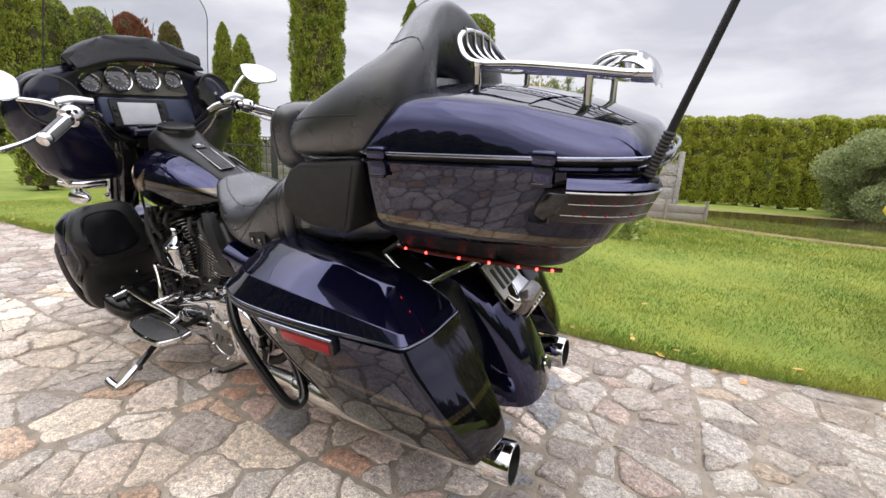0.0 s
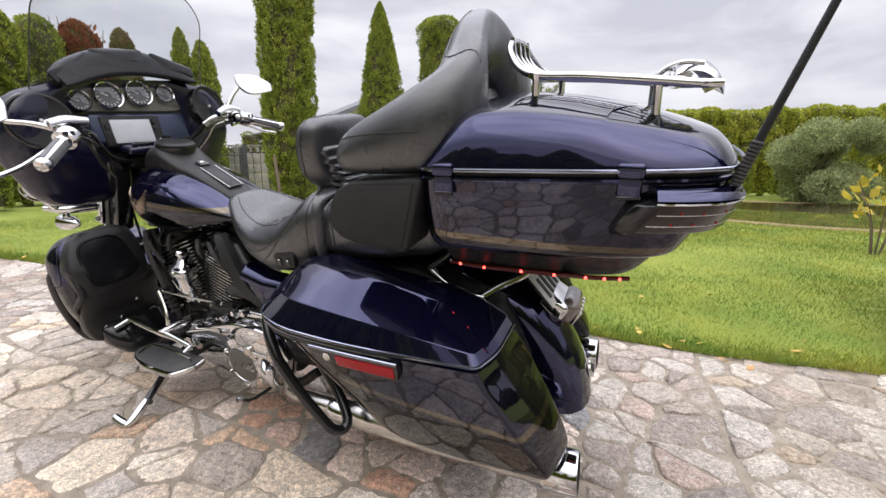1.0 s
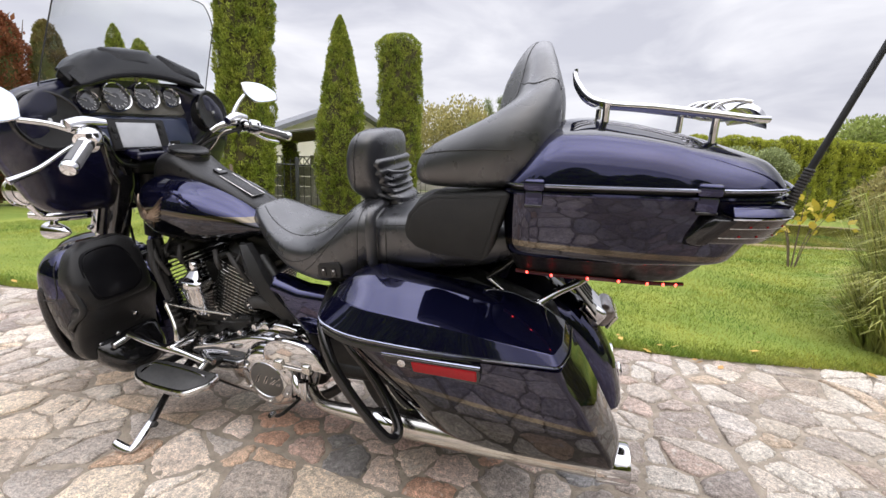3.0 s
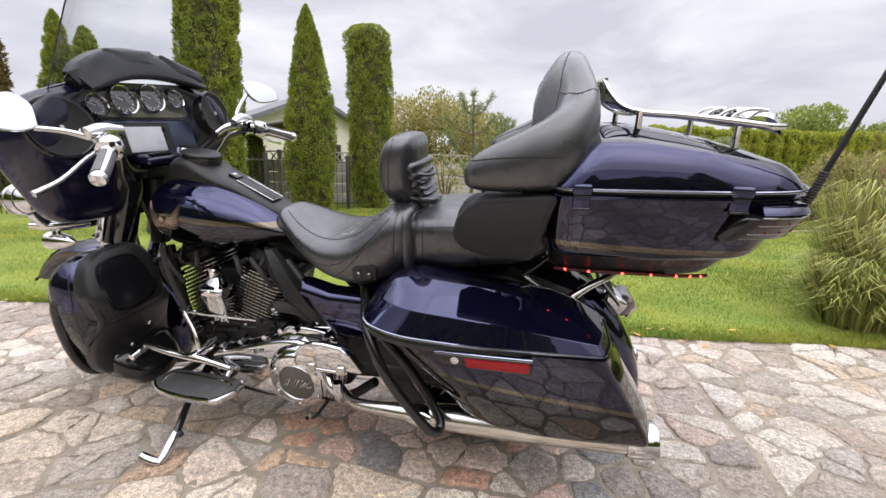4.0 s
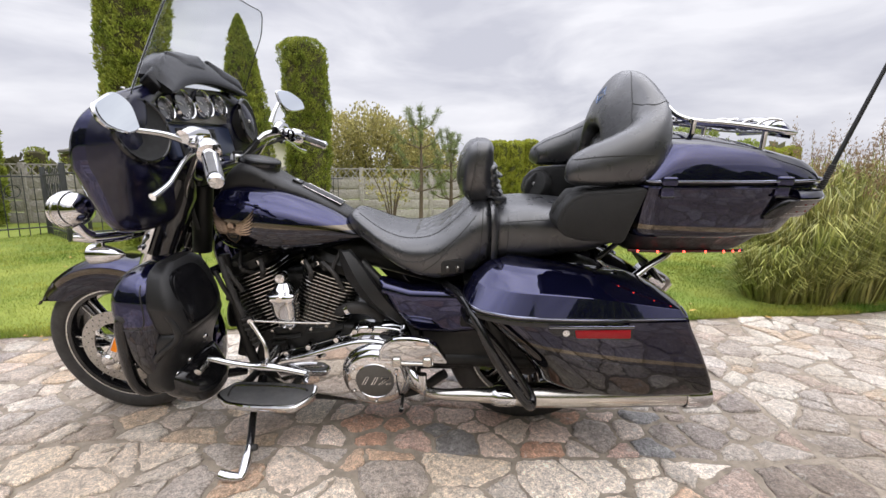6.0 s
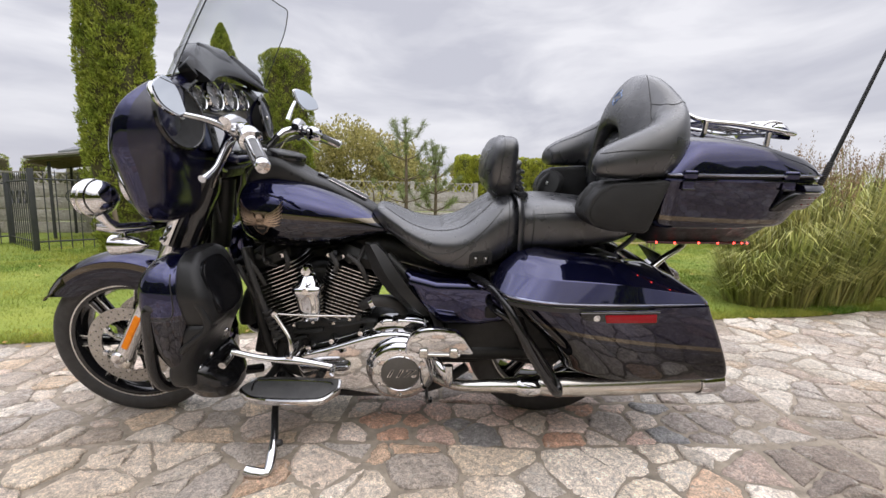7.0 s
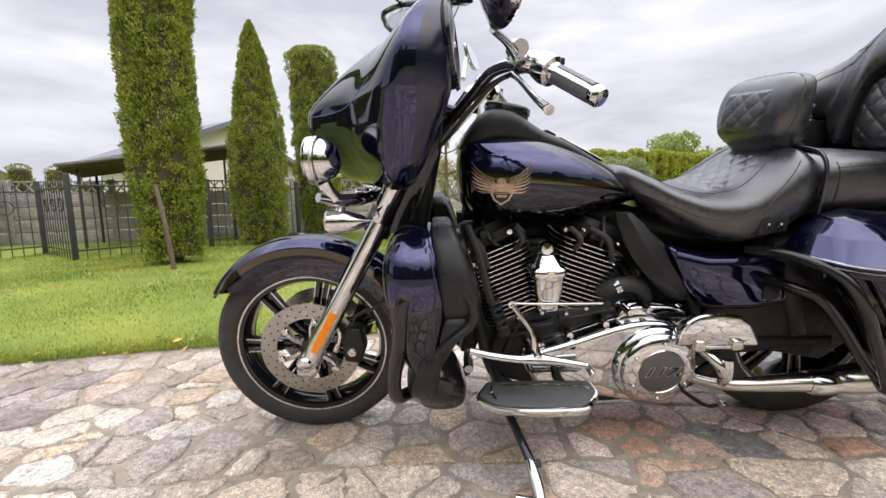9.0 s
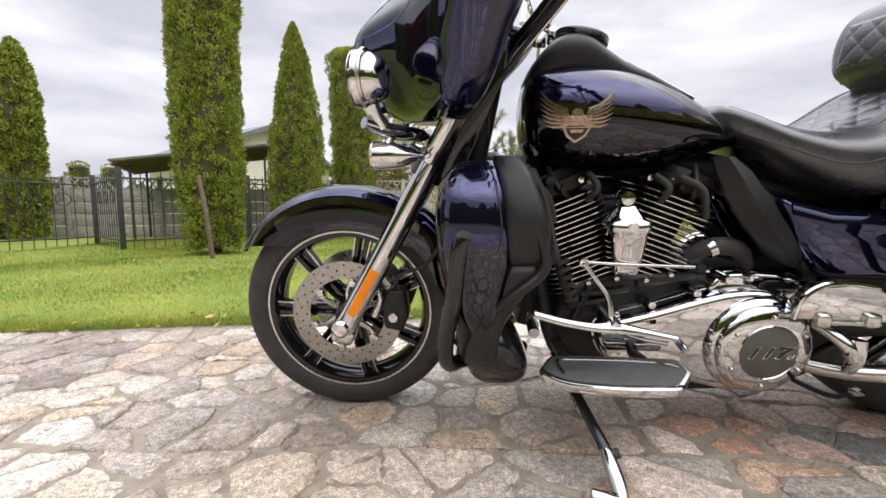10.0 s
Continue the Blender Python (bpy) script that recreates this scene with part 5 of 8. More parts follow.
def fairing_ring(h, nose, rim, rear, w, dish):
    """Outer shell from the nose to the rim of the wing, then the inner face that bulges back."""
    half = spline([(0.0, 0.0), (0.03, 0.13), (0.13, 0.28), (0.32, 0.42), (0.50, 0.56), (0.66, 0.74), (0.80, 0.90), (0.91, 0.98), (0.985, 1.0)], 3)
    pts = [(nose + (rim - nose) * a, w * b) for a, b in half]
    pts += spline([(rim + 0.012, 0.992 * w), (rim + (rear - rim) * 0.55, 0.968 * w), (rear - (rear - rim) * 0.07, 0.905 * w), (rear, 0.74 * w), (rear - dish * 0.5, 0.55 * w), (rear - dish, 0.4 * w), (rear - dish, 0.0)], 3)
    return [P(s, v, h) for s, v in pts] + [P(s, -v, h) for s, v in pts[::-1][1:-1]]


fair_rings = [fairing_ring(*q) for q in spline(FAIR, 4)]
fair_bm = skin(bmesh.new(), fair_rings)
fair_tree = BVHTree.FromBMesh(fair_bm)
fairing = part("fairing", fair_bm, PAINT, bike, "dark blue batwing front fairing", 50)
fairing.data.materials.append(INNER)
ring_n = len(fair_rings[0])
outer_n = 26
for f in fairing.data.polygons[:ring_n * (len(fair_rings) - 1)]:
    if outer_n <= f.index % ring_n < ring_n - outer_n:
        f.material_index = 1
# thin line on the outer shell
for sd in (1, -1):
    seam("pinstripe", fair_tree, [P(0.0, sd * 0.05, 1.03), P(0.04, sd * 0.2, 1.02), P(0.13, sd * 0.4, 1.035), P(0.2, sd * 0.5, 1.09)], (0.4, sd, 0), fairing, 0.0012, PINSTRIPE)
# speakers in the inner face: wide dark discs with a silver dot
for sd, v, h in ((1, 0.306, 1.152), (-1, -0.312, 1.176)):
    ax = (1, -sd * 0.16, 0.12)
    sp = part("speaker", lathe([(0.0, 0.006), (0.012, 0.008), (0.030, 0.003), (0.074, 0.006), (0.081, 0.010), (0.087, 0.004), (0.090, -0.03)], P(0.446, v, h), ax, 44, caps=False), TEXTURED, fairing, "round black fairing speaker")
    part("speaker_ring", lathe([(0.080, 0.008), (0.084, 0.0125), (0.089, 0.0115), (0.093, 0.004)], P(0.446, v, h), ax, 44, caps=False), GLOSSBLACK, sp)
    part("speaker_dot", lathe([(0, 0.014), (0.006, 0.013), (0.008, 0.007)], P(0.446, v, h), ax, 14, caps=False), ALU, sp)
# rear view of the fairing: gauge panel, four gauges, radio
face = Vector((1, 0, 0.22)).normalized()
roll = -2.6
panel = part("gauge_panel", skin(bmesh.new(), [[P(0.414 + x, 0.008 + v * k, 1.224 + h * k + 0.045 * v) for v, h in spline([(-0.222, -0.010), (-0.196, 0.034), (-0.10, 0.052), (0.0, 0.056), (0.10, 0.050), (0.196, 0.026), (0.224, -0.020), (0.200, -0.048), (0.10, -0.052), (0.0, -0.052), (-0.10, -0.052), (-0.200, -0.046)], 4, True)] for k, x in ((1.03, -0.02), (1.02, 0.002), (0.99, 0.008), (0.6, 0.008))]), GREYPANEL, fairing, "dark grey gauge panel", 50)
for v, r, h in ((0.172, 0.036, 1.212), (0.074, 0.048, 1.228), (-0.036, 0.048, 1.234), (-0.138, 0.036, 1.230)):
    o = Vector(P(0.424, v, h))
    g = part("gauge", lathe([(0.0, 0.004), (r * 0.91, 0.004), (r * 0.93, 0.010)], o, face, 36, caps=False), DIAL, panel, "round gauge with a dark dial")
    part("bezel", lathe([(r * 0.88, 0.005), (r * 0.915, 0.016), (r * 0.985, 0.018), (r * 1.055, 0.008), (r * 1.065, -0.006)], o, face, 40, caps=False), CHROME, panel, "chrome gauge ring")
    x = Vector((0, 1, 0))
    y = face.cross(x)
    bm = bmesh.new()
    for i in range(13):
        a = radians(-40 + 260 / 12 * i)
        d = x * math.cos(a) + y * -math.sin(a)
        q = o + face * 0.0055
        sd = face.cross(d) * 0.0009
        vs = [bm.verts.new(q + d * r * 0.62 - sd), bm.verts.new(q + d * r * 0.62 + sd), bm.verts.new(q + d * r * 0.80 + sd), bm.verts.new(q + d * r * 0.80 - sd)]
        bm.faces.new(vs)
    part("dial_mark", bm, WHITE, g)
    # silver lower part of the dial
    bm = bmesh.new()
    arc = [o + face * 0.0048 + (x * math.cos(a) + y * math.sin(a)) * r * 0.84 for a in np.linspace(radians(-25), radians(145), 20)]
    arc += [o + face * 0.0048 + (x * math.cos(a) + y * math.sin(a)) * r * 0.30 for a in np.linspace(radians(145), radians(-25), 12)]
    bm.faces.new([bm.verts.new(q) for q in arc])
    part("dial_plate", bm, DIALSILVER, g, "silver lower dial plate")
    a = radians(205)
    d = x * math.cos(a) - y * math.sin(a)
    part("needle", tube([o + face * 0.006, o + face * 0.006 + d * r * 0.75], [0.0018, 0.0006], 6, 1), WHITE, g)
radio = part("radio", block((0.418, -0.018, 1.106), (0.030, 0.365, 0.112), (roll, -10, 0), 0.012, 3), BLUESATIN, fairing, "blue radio surround")
part("radio_bezel", block((0.433, 0.024, 1.098), (0.016, 0.216, 0.112), (roll, -10, 0), 0.010, 3), SATIN, radio, "black display frame")
part("radio_screen", block((0.4412, 0.030, 1.097), (0.006, 0.146, 0.088), (roll, -10, 0), 0.002), SCREEN, radio, "pale grey display screen")
for i in range(3):
    for sv in (1, -1):
        v = 0.030 + sv * 0.087
        part("radio_button", block((0.4415, v, 1.072 + 0.026 * i - 0.045 * (v - 0.03)), (0.006, 0.014, 0.018), (roll, -10, 0), 0.003), TEXTURED, radio)
part("dash_shelf", block((0.458, -0.01, 1.034), (0.096, 0.22, 0.03), (0, 14, 0), 0.012, 3), INNER, fairing, "dark blue switch shelf below the radio")
for i in range(4):
    part("toggle_switch", block((0.486, 0.065 - 0.022 * i, 1.046), (0.022, 0.014, 0.012), (0, 14, 0), 0.003), GLOSSBLACK, fairing)
part("ignition_switch", lathe([(0.0, 0.03), (0.020, 0.03), (0.024, 0.024), (0.026, 0.0)], P(0.525, -0.035, 1.035), (0.2, 0, 1), 24, caps=False), CHROME, fairing, "chrome ignition switch")
part("ignition_knob", block((0.532, -0.035, 1.068), (0.035, 0.012, 0.012), (0, 0, 30), 0.004), BLACK, fairing)

# vinyl windshield pouch: a low body with three raised pockets
def pouch_body(v0, v1, thick, tall, edge, count):
    rings = []
    for f in np.linspace(-1, 1, count):
        v = (v0 + v1) / 2 + abs(v0 - v1) / 2 * f
        out = abs(v + 0.033) / 0.28
        top = 1.402 - 0.098 * out ** 2.0
        bot = 1.298 - 0.060 * out ** 2
        k = 1 - edge * max(0.0, abs(f) - 0.86) / 0.14
        ring = []
        for a in np.linspace(0, 2 * math.pi, 24, endpoint=False):
            c, d = math.cos(a), math.sin(a)
            x = math.copysign(abs(c) ** 0.55, c)
            z = math.copysign(abs(d) ** 0.55, d)
            ring.append(P(0.412 + 0.052 * out ** 2 + thick * x * k - 0.036 * z * tall, v, (top + bot) / 2 + (top - bot) / 2 * z * k * tall))
        rings.append(ring)
    return skin(bmesh.new(), rings)


pouch = part("windshield_pouch", pouch_body(0.226, -0.254, 0.030, 1.0, 0.25, 41), VINYL, fairing, "black vinyl windshield pouch")


def pocket(tl, tr, br, bl, puff=0.012):
    """A flat padded flap on the pouch: its four corners (s, v, h)."""
    c = [Vector(P(*q)) for q in (tl, tr, br, bl)]
    nrm = (c[1] - c[0]).cross(c[3] - c[0]).normalized()
    if nrm.x < 0:
        nrm = -nrm
    ring = corner_ring([(q.x, -q.y, q.z, 0.014) for q in c], 5)
    mid = sum(ring, Vector()) / len(ring)
    return skin(bmesh.new(), [[mid + (q - mid) * k + nrm * d for q in ring] for k, d in ((1.0, -0.030), (1.02, 0.0), (0.99, 0.004), (0.93, 0.006), (0.5, 0.006 + puff * 0.4))])


for q in (((0.446, 0.244, 1.304), (0.408, 0.092, 1.380), (0.444, 0.112, 1.326), (0.474, 0.232, 1.264)),
          ((0.402, 0.078, 1.390), (0.402, -0.108, 1.398), (0.440, -0.094, 1.340), (0.440, 0.090, 1.328)),
          ((0.408, -0.135, 1.392), (0.452, -0.272, 1.332), (0.476, -0.256, 1.292), (0.446, -0.118, 1.316))):
    part("pocket", pocket(*q), VINYL, pouch, "flat padded vinyl pocket", 30)

# clear windshield
def shield_point(u, t):
    """u from -1 (right) to 1 (left), t from 0 (base) to 1 (top)."""
    w = 0.305 * (1 - 0.13 * t - 0.20 * (max(0, t - 0.7) / 0.3) ** 2)
    top = 0.36 * t * (1 - 0.10 * u * u * t)
    s = 0.285 + 0.145 * (abs(u) ** 1.9) * (1 - 0.25 * t) + 0.215 * t
    return P(s, w * u - 0.002, 1.262 - 0.025 * u * u + top)


bm = skin(bmesh.new(), [[shield_point(u, t) for u in np.linspace(-1, 1, 25)] for t in np.linspace(0, 1, 15)], closed=False, caps=False)
bmesh.ops.recalc_face_normals(bm, faces=bm.faces)
bmesh.ops.solidify(bm, geom=bm.faces[:], thickness=0.003)
shield = part("windshield", bm, SHIELD, bike, "clear curved windshield")
shield.visible_shadow = False
part("shield_edge", tube([shield_point(-1, t) for t in np.linspace(0, 1, 12)] + [shield_point(u, 1) for u in np.linspace(-0.9, 0.9, 14)] + [shield_point(1, t) for t in np.linspace(1, 0, 12)], 0.0019, 6, 2), SHIELDEDGE, shield, "dark rounded windshield edge")
for v in (0.19, -0.21):
    part("windshield_screw", lathe([(0, 0.006), (0.007, 0.005), (0.009, 0)], P(0.335, v, 1.272), (0.2, 0, 1), 12, caps=False), CHROME, fairing)
part("windshield_trim", tube([P(0.43, 0.285, 1.238), P(0.345, 0.20, 1.262), P(0.29, 0.08, 1.277), P(0.282, -0.012, 1.28), P(0.29, -0.10, 1.277), P(0.345, -0.22, 1.262), P(0.43, -0.305, 1.238)], 0.007, 8), GLOSSBLACK, fairing)

# passing lamps, light bar and turn signals
lightbar = part("light_bar", tube([P(0.125, 0.27, 0.828), P(0.17, 0.22, 0.812), P(0.22, 0.14, 0.806), P(0.23, 0, 0.806), P(0.22, -0.14, 0.806), P(0.17, -0.22, 0.812), P(0.125, -0.27, 0.828)], [0.012, 0.018, 0.016, 0.014, 0.016, 0.018, 0.012], 14, 5, flat=1.0), CHROME, bike, "chrome auxiliary light bar")
for sd in (1, -1):
    part("passing_lamp", lathe([(0.0, 0.064), (0.020, 0.061), (0.040, 0.050), (0.052, 0.030), (0.056, 0.010), (0.058, 0.002), (0.057, -0.010), (0.052, -0.012)], P(0.118, sd * 0.246, 0.914), (1, -sd * 0.10, 0), 40, caps=False), CHROME, lightbar, "chrome passing lamp")
    part("lamp_ring", lathe([(0.0575, 0.010), (0.0595, 0.014), (0.0575, 0.018)], P(0.120, sd * 0.262, 0.914), (1, -sd * 0.10, 0), 40, caps=False), BRUSHED, lightbar)
    part("lamp_lens", lathe([(0.0, -0.020), (0.03, -0.018), (0.052, -0.010)], P(0.120, sd * 0.262, 0.914), (1, -sd * 0.10, 0), 32, caps=False), LENS, lightbar)
    part("lamp_stem", tube([P(0.138, sd * 0.258, 0.864), P(0.146, sd * 0.252, 0.842), P(0.155, sd * 0.24, 0.822)], [0.018, 0.016, 0.020], 12, 3), CHROME, lightbar)
    sig = part("turn_signal", lathe([(0.0, 0.098), (0.006, 0.092), (0.018, 0.070), (0.029, 0.035), (0.033, 0.0), (0.034, -0.012), (0.030, -0.018)], P(0.147, sd * 0.225, 0.758), (1, 0, 0.0), 28, caps=False), CHROME, lightbar, "chrome bullet turn signal")
    part("signal_lens", lathe([(0.0, -0.024), (0.02, -0.022), (0.030, -0.017)], P(0.147, sd * 0.225, 0.758), (1, 0, 0), 24, caps=False), ORANGE, sig)
    part("signal_stem", tube([P(0.165, sd * 0.225, 0.785), P(0.17, sd * 0.222, 0.80), P(0.175, sd * 0.215, 0.812)], [0.014, 0.010, 0.014], 10, 2), CHROME, sig)
    # fork-side covers
    part("fork_plate", slab([(0.236, 0.754), (0.239, 0.742), (0.250, 0.736), (0.261, 0.740), (0.266, 0.748), (0.363, 0.930), (0.362, 0.942), (0.352, 0.949), (0.341, 0.946), (0.336, 0.938)], sd * 0.150, sd * 0.158, 0.003), CHROME, lightbar, "polished fork side plate")
    for s, h in ((0.246, 0.760), (0.352, 0.920)):
        part("plate_bolt", lathe([(0, 0.010), (0.008, 0.009), (0.010, 0.004), (0.010, 0)], P(s, sd * 0.158, h), (0, -sd, 0), 14, caps=False), CHROME, lightbar)
part("headlamp", lathe([(0.0, 0.085), (0.05, 0.075), (0.082, 0.05), (0.088, 0.0), (0.080, -0.008), (0.0, -0.018)], P(0.085, 0, 0.935), (1, 0, 0), 40, caps=False), CHROME, fairing, "round headlamp in the fairing nose")
for sd in (1, -1):
    part("triple_cover", tube([fork_at(0.70, sd * 0.10), fork_at(0.76, sd * 0.10)], 0.042, 16, 1), GLOSSBLACK, fork)

# handlebar
bar = part("handlebar", tube([P(0.718, 0.447, 1.034), P(0.655, 0.348, 1.094), P(0.600, 0.292, 1.116), P(0.556, 0.246, 1.112), P(0.530, 0.215, 1.092)], 0.0135, 16), CHROME, bike, "chrome handlebar")
part("bar_end", tube([P(0.722, -0.471, 1.066), P(0.648, -0.348, 1.110), P(0.592, -0.292, 1.132), P(0.552, -0.246, 1.124), P(0.528, -0.215, 1.102)], 0.0135, 16), CHROME, bar)
part("bar_middle", tube([P(0.532, 0.217, 1.094), P(0.500, 0.19, 1.055), P(0.448, 0.12, 1.000), P(0.430, 0.0, 0.985), P(0.448, -0.12, 1.005), P(0.498, -0.19, 1.063), P(0.530, -0.217, 1.104)], 0.0128, 14), GLOSSBLACK, bar, "black middle of the handlebar")
for sd, dz in ((1, 0.0), (-1, 0.012)):
    for k in (0, 1):
        part("control_cable", tube([P(0.600 - 0.01 * k, sd * 0.300, 1.098 + dz), P(0.560, sd * (0.255 - 0.012 * k), 1.085 + dz), P(0.510 + 0.010 * k, sd * 0.215, 1.040), P(0.462 + 0.008 * k, sd * 0.180, 0.985), P(0.41, sd * 0.12, 0.92)], 0.0042, 8), BRUSHED if k else RUBBER, bar)
for sd, a, b in ((1, Vector(P(0.724, 0.455, 1.030)), Vector(P(0.655, 0.348, 1.094))), (-1, Vector(P(0.722, -0.473, 1.066)), Vector(P(0.648, -0.348, 1.110)))):
    d = (b - a).normalized()
    ln = (b - a).length
    grip = part("grip", lathe([(0.0, -0.002), (0.017, -0.001), (0.0205, 0.005), (0.0205, 0.016), (0.0185, 0.020), (0.0185, ln - 0.02), (0.021, ln - 0.016), (0.021, ln)], a, d, 28, caps=False), CHROME, bar, "chrome grip with rubber bands")
    x = d.orthogonal().normalized()
    y = d.cross(x)
    for i in range(4):
        t = 2 * math.pi * (i + 0.5) / 4
        bm = bmesh.new()
        rings = []
        for z in np.linspace(0.022, ln - 0.022, 4):
            rings.append([a + d * z + (x * math.cos(t + q) + y * math.sin(t + q)) * r for q, r in ((-0.55, 0.0180), (-0.5, 0.0205), (0, 0.0212), (0.5, 0.0205), (0.55, 0.0180))])
        part("rubber_band", skin(bm, rings), GRIPBAND, grip)
    # switch housing, lever, mirror
    h0 = b + d * 0.012
    box = part("switch_housing", lathe([(0.02, -0.022), (0.031, -0.018), (0.033, 0.0), (0.030, 0.020), (0.02, 0.026)], h0, d, 24, caps=False), CHROME, bar, "chrome switch housing")
    for i in range(4):
        part("switch", block((h0.x + 0.026, -h0.y + sd * (0.012 - 0.016 * (i % 2)), h0.z + 0.012 - 0.022 * (i // 2)), (0.014, 0.012, 0.014), (0, 0, 20), 0.003), BLACK, box)
    c0 = b + d * 0.05
    part("lever_clamp", tube([c0 + Vector((0.0, 0, 0.0)), c0 + Vector((-0.03, 0, 0.004)), c0 + Vector((-0.045, sd * -0.02, 0.008))], [0.026, 0.020, 0.016], 14, 3), CHROME, bar)
    part("lever", tube([P(0.585, sd * 0.305, 1.094), P(0.588, sd * 0.36, 1.075 + (0.02 if sd < 0 else 0)), P(0.602, sd * 0.45, 1.030 + (0.025 if sd < 0 else 0)), P(0.606, sd * 0.512, 1.010 + (0.03 if sd < 0 else 0)), P(0.605, sd * 0.526, 1.006 + (0.03 if sd < 0 else 0))], [0.009, 0.006, 0.0065, 0.0085, 0.0095], 12, 4), CHROME, bar, "chrome hand lever")
    part("reservoir", tube([P(0.592, sd * 0.245, 1.142), P(0.588, sd * 0.30, 1.146 + (0.012 if sd < 0 else 0)), P(0.590, sd * 0.35, 1.138 + (0.012 if sd < 0 else 0))], [0.015, 0.021, 0.018], 14, 3), CHROME, bar)
    # mirror
    if sd > 0:
        mc, ex, ey = Vector(P(0.525, 0.470, 1.203)), Vector(P(0.191, 0.982, 0.0)), Vector(P(-0.303, 0.059, 0.951))
        outline = [(0.082, 0.009), (0.037, 0.029), (-0.025, 0.046), (-0.057, 0.036), (-0.073, 0.012), (-0.060, -0.030), (-0.048, -0.046), (0.011, -0.054), (0.079, -0.032)]
        inner = Vector(P(0.530, 0.420, 1.160))
    else:
        mc, ex, ey = Vector(P(0.578, -0.476, 1.268)), Vector(P(0.330, -0.944, 0.0)), Vector(P(-0.270, -0.094, 0.958))
        outline = [(-0.072, 0.028), (-0.060, 0.040), (-0.021, 0.042), (0.027, 0.034), (0.078, 0.004), (0.086, -0.020), (0.074, -0.040), (-0.020, -0.050), (-0.066, -0.018)]
        inner = Vector(P(0.556, -0.412, 1.254))
    outline = spline(outline, 4, True)
    nrm = ex.cross(ey)
    if nrm.x < 0:
        nrm = -nrm
    stem0 = Vector(P(0.592, 0.325, 1.122)) if sd > 0 else Vector(P(0.530, -0.350, 1.170))
    mid = stem0.lerp(inner, 0.5) + Vector((-0.004, 0, 0.004))
    part("mirror_stem", tube([stem0, mid, inner - nrm * 0.01], [0.011, 0.0085, 0.0075], 14, 5), CHROME, bar)
    bm = bmesh.new()
    skin(bm, [[mc + ex * a * k + ey * b_ * k - nrm * z for a, b_ in outline] for k, z in ((0.93, 0.0), (1.0, 0.002), (1.02, 0.006), (0.95, 0.012), (0.6, 0.018), (0.2, 0.021))])
    head = part("mirror", bm, CHROME, bar, "chrome teardrop mirror")
    bm = bmesh.new()
    bm.faces.new([bm.verts.new(mc + ex * a * 0.93 + ey * b_ * 0.93 + nrm * 0.0015) for a, b_ in outline])
    part("mirror_glass", bm, MIRROR, head)
    # cables
    part("cable", tube([h0, P(0.585, sd * 0.275, 1.098), P(0.515, sd * 0.20, 1.06), P(0.440, sd * 0.12, 0.98), P(0.40, sd * 0.08, 0.90), P(0.395, sd * 0.06, 0.80)], 0.0055, 8), RUBBER, bar)
part("riser", block((0.425, 0, 0.985), (0.045, 0.15, 0.05), (0, 20, 0), 0.015, 3), BLACK, bar)
part("steering_head", tube([P(0.355, 0, 0.70), P(0.405, 0, 0.955)], 0.034, 16, 1), BLACK, bike)
for sd in (1, -1):
    part("fork_shroud", slab([(0.272, 0.70), (0.322, 0.70), (0.425, 0.92), (0.442, 1.02), (0.40, 1.02)], sd * 0.075, sd * 0.138, 0.01), GLOSSBLACK, bike, "gloss black fork shroud")
# seat
seat_bm = hull_s([(0.945, 0, 0.055, 0.815, 0.858), (0.975, 0, 0.095, 0.79, 0.872), (1.03, 0, 0.135, 0.755, 0.850), (1.09, 0, 0.170, 0.715, 0.822), (1.17, 0, 0.203, 0.672, 0.806), (1.26, 0, 0.215, 0.646, 0.822), (1.33, 0, 0.213, 0.648, 0.868), (1.39, 0, 0.206, 0.668, 0.915), (1.43, 0, 0.196, 0.690, 0.925), (1.47, 0, 0.18, 0.71, 0.905)], 3.0, 48, 6)
seat_tree = BVHTree.FromBMesh(seat_bm)
seat = part("rider_seat", seat_bm, LEATHER, bike, "black leather rider seat with quilted insert", 70)
rear_bm = hull_s([(1.455, 0, 0.175, 0.715, 0.895), (1.50, 0, 0.190, 0.715, 0.905), (1.58, 0, 0.200, 0.72, 0.912), (1.68, 0, 0.205, 0.735, 0.905), (1.78, 0, 0.20, 0.755, 0.895), (1.86, 0, 0.18, 0.78, 0.89)], 3.6, 44, 5)
rear_tree = BVHTree.FromBMesh(rear_bm)
rear_seat = part("passenger_seat", rear_bm, LEATHER, bike, "black leather passenger seat", 70)
part("quilted_insert", quilt(seat_tree, lambda u, t: P(1.19 + 0.185 * t, (2 * u - 1) * (0.125 - 0.035 * t ** 3), 1.2), 72, (0, 0, -1), 0.0015, (4, 3.5)), LEATHER, seat, "diamond quilted insert", 80)
